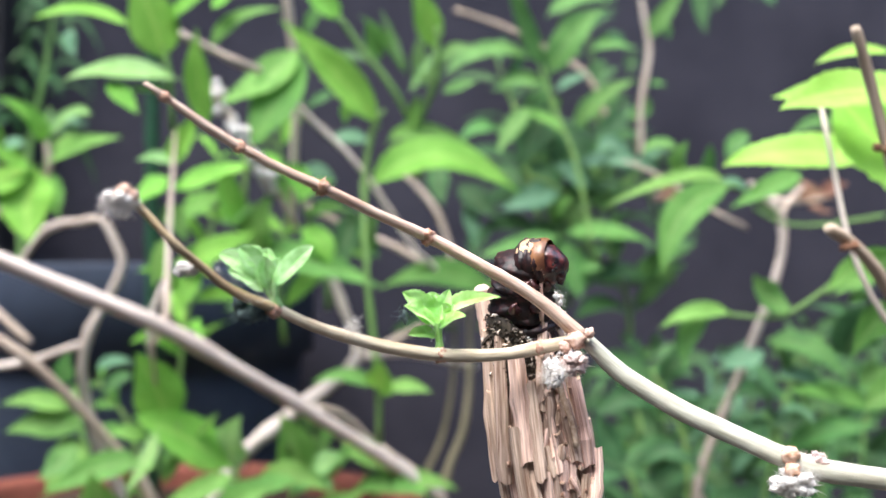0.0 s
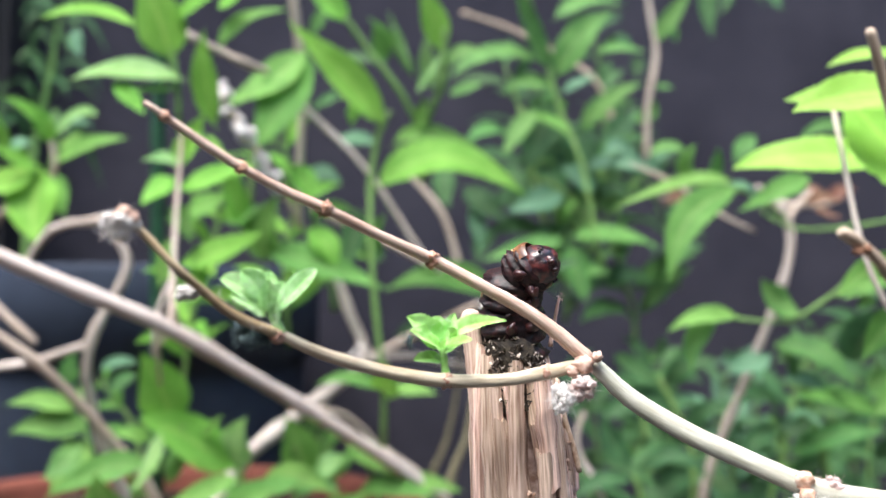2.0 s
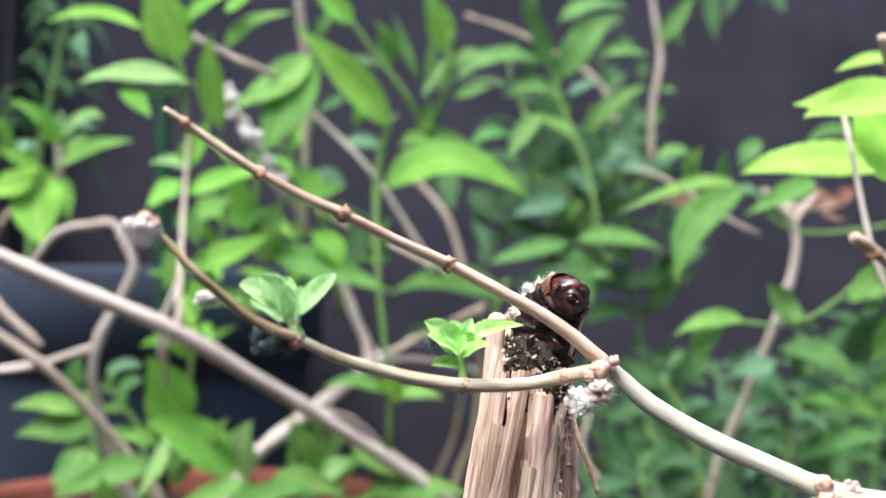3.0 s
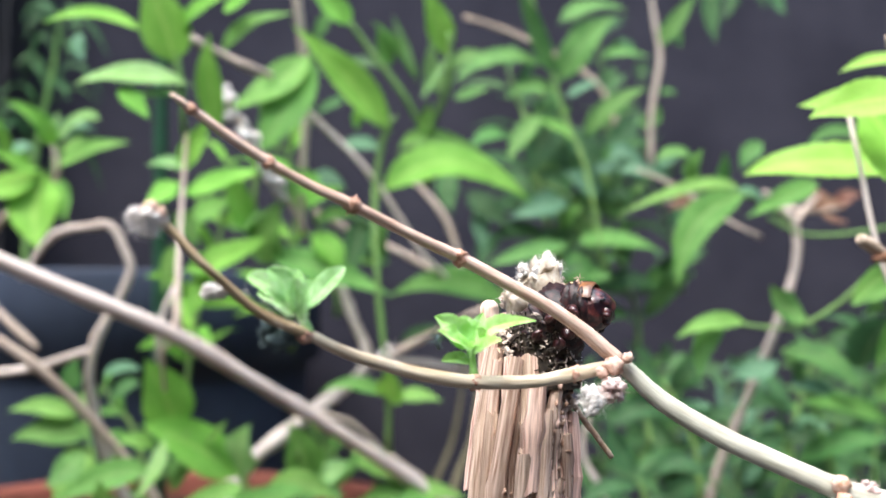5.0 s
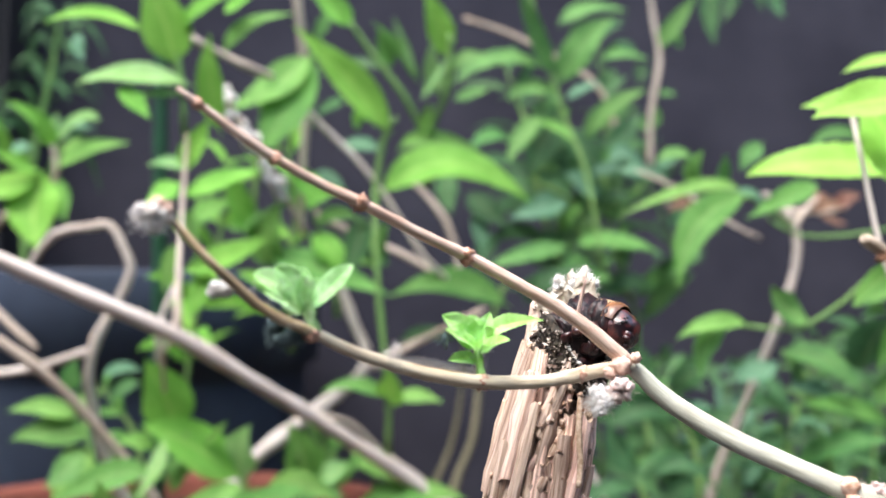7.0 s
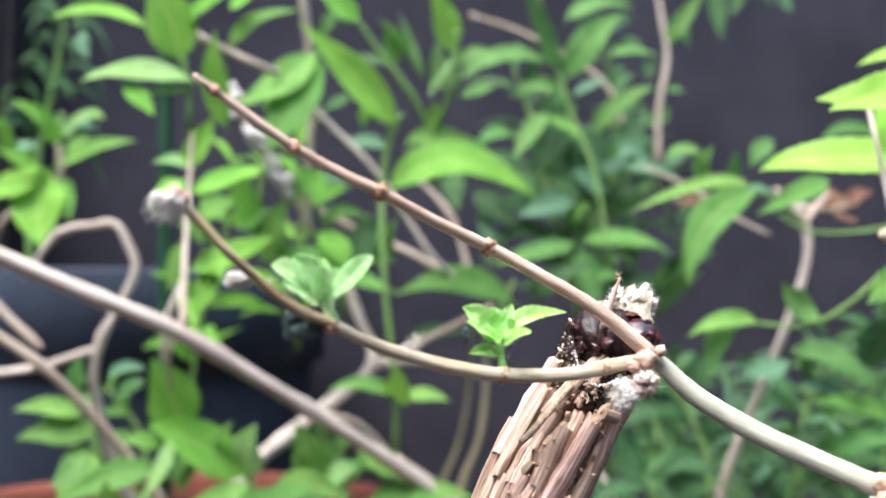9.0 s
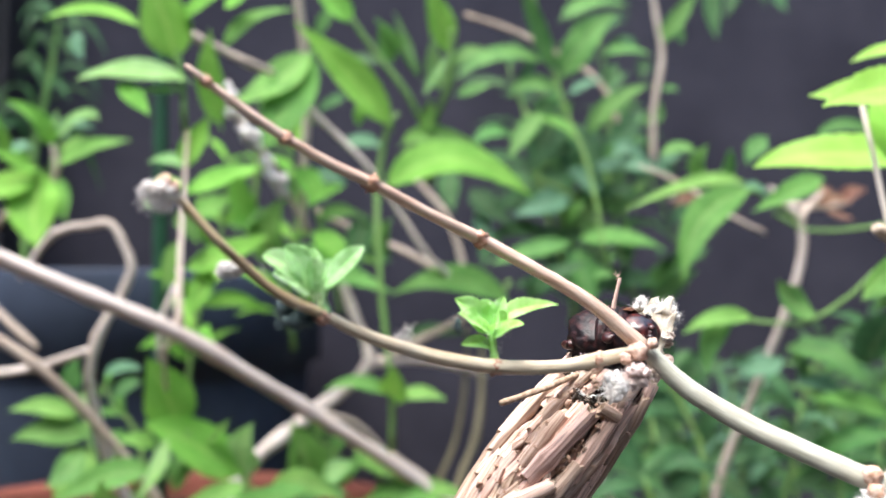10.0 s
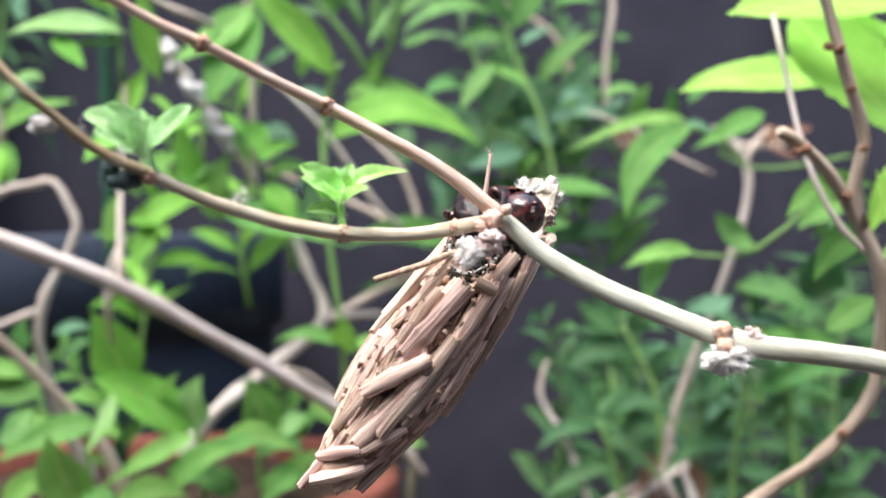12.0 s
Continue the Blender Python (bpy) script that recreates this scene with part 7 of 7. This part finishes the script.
    # the lip stays behind the mouth while the case twists under it
    stay = [(0.0, 0), (6.0, 0), (6.5, 12), (7.0, 46), (8.8, 66), (9.2, 70), (9.5, 92), (12.0, 92)]
    walk(lip_ob, [(t, tip(low, lean * 0.4, spin) @ pose(0, 0, 0, 0, 0, float(np.interp(t, *zip(*stay))))) for t, slide, lean, spin, low in bent])
    walk(splinter, [(t, tip(slide * 0.1 if t > 7.5 else slide, lean * 0.8, spin)) for t, slide, lean, spin, low in bent])
    # the caterpillar: seconds, place of its head, where the head points, where the belly faces
    heads = [
        (0.0, 0.0158, 0.1238, 0.3536, (1, -0.3, -0.25), (0.1, -0.3, -1)), (0.1, 0.0158, 0.1238, 0.3552, (0.95, -0.35, -0.15), (0.2, -0.35, -1)), (0.2, 0.0142, 0.1238, 0.3533, (0.9, -0.4, 0), (0.4, -0.4, -0.9)), (0.3, 0.0121, 0.1238, 0.3520, (0.2, -0.5, 0.8), (0.8, -0.5, -0.2)),
        (0.4, 0.0112, 0.1238, 0.3544, (-0.3, -0.4, 0.8), (0.8, -0.5, 0.2)), (0.5, 0.0103, 0.1238, 0.3558, (-0.6, -0.3, 0.8), (0.8, -0.5, 0.5)), (0.6, 0.0084, 0.1238, 0.3529, (-0.55, -0.3, 0.8), (0.8, -0.5, 0.45)),
        (0.7, 0.0070, 0.1238, 0.3510, (-0.5, -0.3, 0.85), (0.8, -0.5, 0.4)), (0.8, 0.0080, 0.1238, 0.3530, (-0.4, -0.3, 0.9), (0.85, -0.5, 0.3)), (0.9, 0.0090, 0.1238, 0.3554, (-0.25, -0.3, 0.95), (0.85, -0.5, 0.15)), (1.0, 0.0095, 0.1238, 0.3557, (-0.15, -0.3, 1), (0.9, -0.5, 0)), (1.2, 0.0101, 0.1238, 0.3563, (0, -0.3, 1), (0.9, -0.5, 0)), (1.5, 0.0112, 0.1238, 0.3553, (0.15, -0.3, 1), (0.9, -0.5, 0)),
        (1.8, 0.0119, 0.1238, 0.3545, (0.5, -0.3, 0.7), (0.6, -0.9, -0.3)), (2.0, 0.0127, 0.1238, 0.3537, (0.8, -0.35, 0.3), (0.3, -1, -0.2)), (2.2, 0.0111, 0.1238, 0.3540, (0.65, -0.5, 0.4), (0.2, -1, -0.2)), (2.5, 0.0112, 0.1238, 0.3489, (0.4, -0.6, 0.55), (0.2, -1, -0.3)),
        (2.7, 0.0129, 0.1238, 0.3512, (0.4, -0.65, 0.45), (0.1, -1, -0.3)), (3.0, 0.0141, 0.1238, 0.3507, (0.4, -0.75, 0.3), (-0.2, -0.8, -0.5)), (4.8, 0.0160, 0.1238, 0.3499, (0.9, -0.4, -0.1), (-0.3, -0.8, -0.5)), (5.5, 0.0169, 0.1238, 0.3479, (0.9, -0.4, -0.3), (-0.3, -0.8, -0.5)),
        (6.5, 0.0181, 0.1238, 0.3465, (0.85, -0.5, -0.35), (-0.3, -0.8, -0.5)), (7.0, 0.0183, 0.1238, 0.3464, (0.7, -0.6, -0.3), (-0.3, -0.8, -0.5)), (8.8, 0.0182, 0.1238, 0.3448, (0.7, -0.6, -0.1), (-0.5, -0.7, 0.2)),
        (9.5, 0.0187, 0.1238, 0.3441, (0.85, -0.5, -0.05), (-0.5, -0.7, 0.3)), (10.0, 0.0190, 0.1238, 0.3442, (0.85, -0.5, -0.05), (-0.5, -0.7, 0.3)), (10.5, 0.0194, 0.1238, 0.3441, (0.85, -0.5, -0.05), (-0.5, -0.7, 0.3)),
        (11.0, 0.0197, 0.1238, 0.3443, (0.85, -0.5, -0.05), (-0.5, -0.7, 0.3)), (11.5, 0.0196, 0.1238, 0.3444, (0.85, -0.5, -0.05), (-0.5, -0.7, 0.3)), (12.0, 0.0219, 0.1238, 0.3436, (0.85, -0.5, -0.05), (-0.5, -0.7, 0.3)),
    ]
    times = [r[0] for r in case]
    places = np.array([[*r[1:4], r[4]] for r in case])

    def rim(t):
        q = [float(np.interp(t, times, places[:, k])) for k in range(4)]
        up = radians(q[3] + float(np.interp(t, [r[0] for r in bent], [r[2] for r in bent])))
        return Vector(q[:3]), Vector((math.sin(up), 0, math.cos(up)))

    stays, tracks = [], [[] for _ in range(5)]
    for t, x, y, z, way, belly in heads:
        base, axis = rim(t)
        stays.append((t, pose(*base)))
        h, w = Vector((x, y, z)) - base, Vector(way).normalized()
        reach = h.length
        over = Vector((aside(t), 0, 0))
        p0, p1 = axis * -0.001 + over * 0.5, axis * (0.002 + 0.35 * reach) + over
        p3 = h - w * 0.0010
        p2 = p3 - w * float(np.interp(t, (0.0, 6.5, 8.8, 12.0), (0.3, 0.3, 1.0, 1.2))) * reach
        for k, u in enumerate((0.08, 0.36, 0.64, 0.93)):
            p = p0 * (1 - u) ** 3 + p1 * 3 * u * (1 - u) ** 2 + p2 * 3 * u * u * (1 - u) + p3 * u ** 3
            d = (p1 - p0) * (1 - u) ** 2 + (p2 - p1) * 2 * u * (1 - u) + (p3 - p2) * u * u
            tracks[k].append((t, facing(p, d, belly)))
        tracks[4].append((t, facing(h, way, belly)))
    walk(worm, stays)
    for ob, rows in zip((*RINGS, head), tracks):
        walk(ob, rows)


motions()
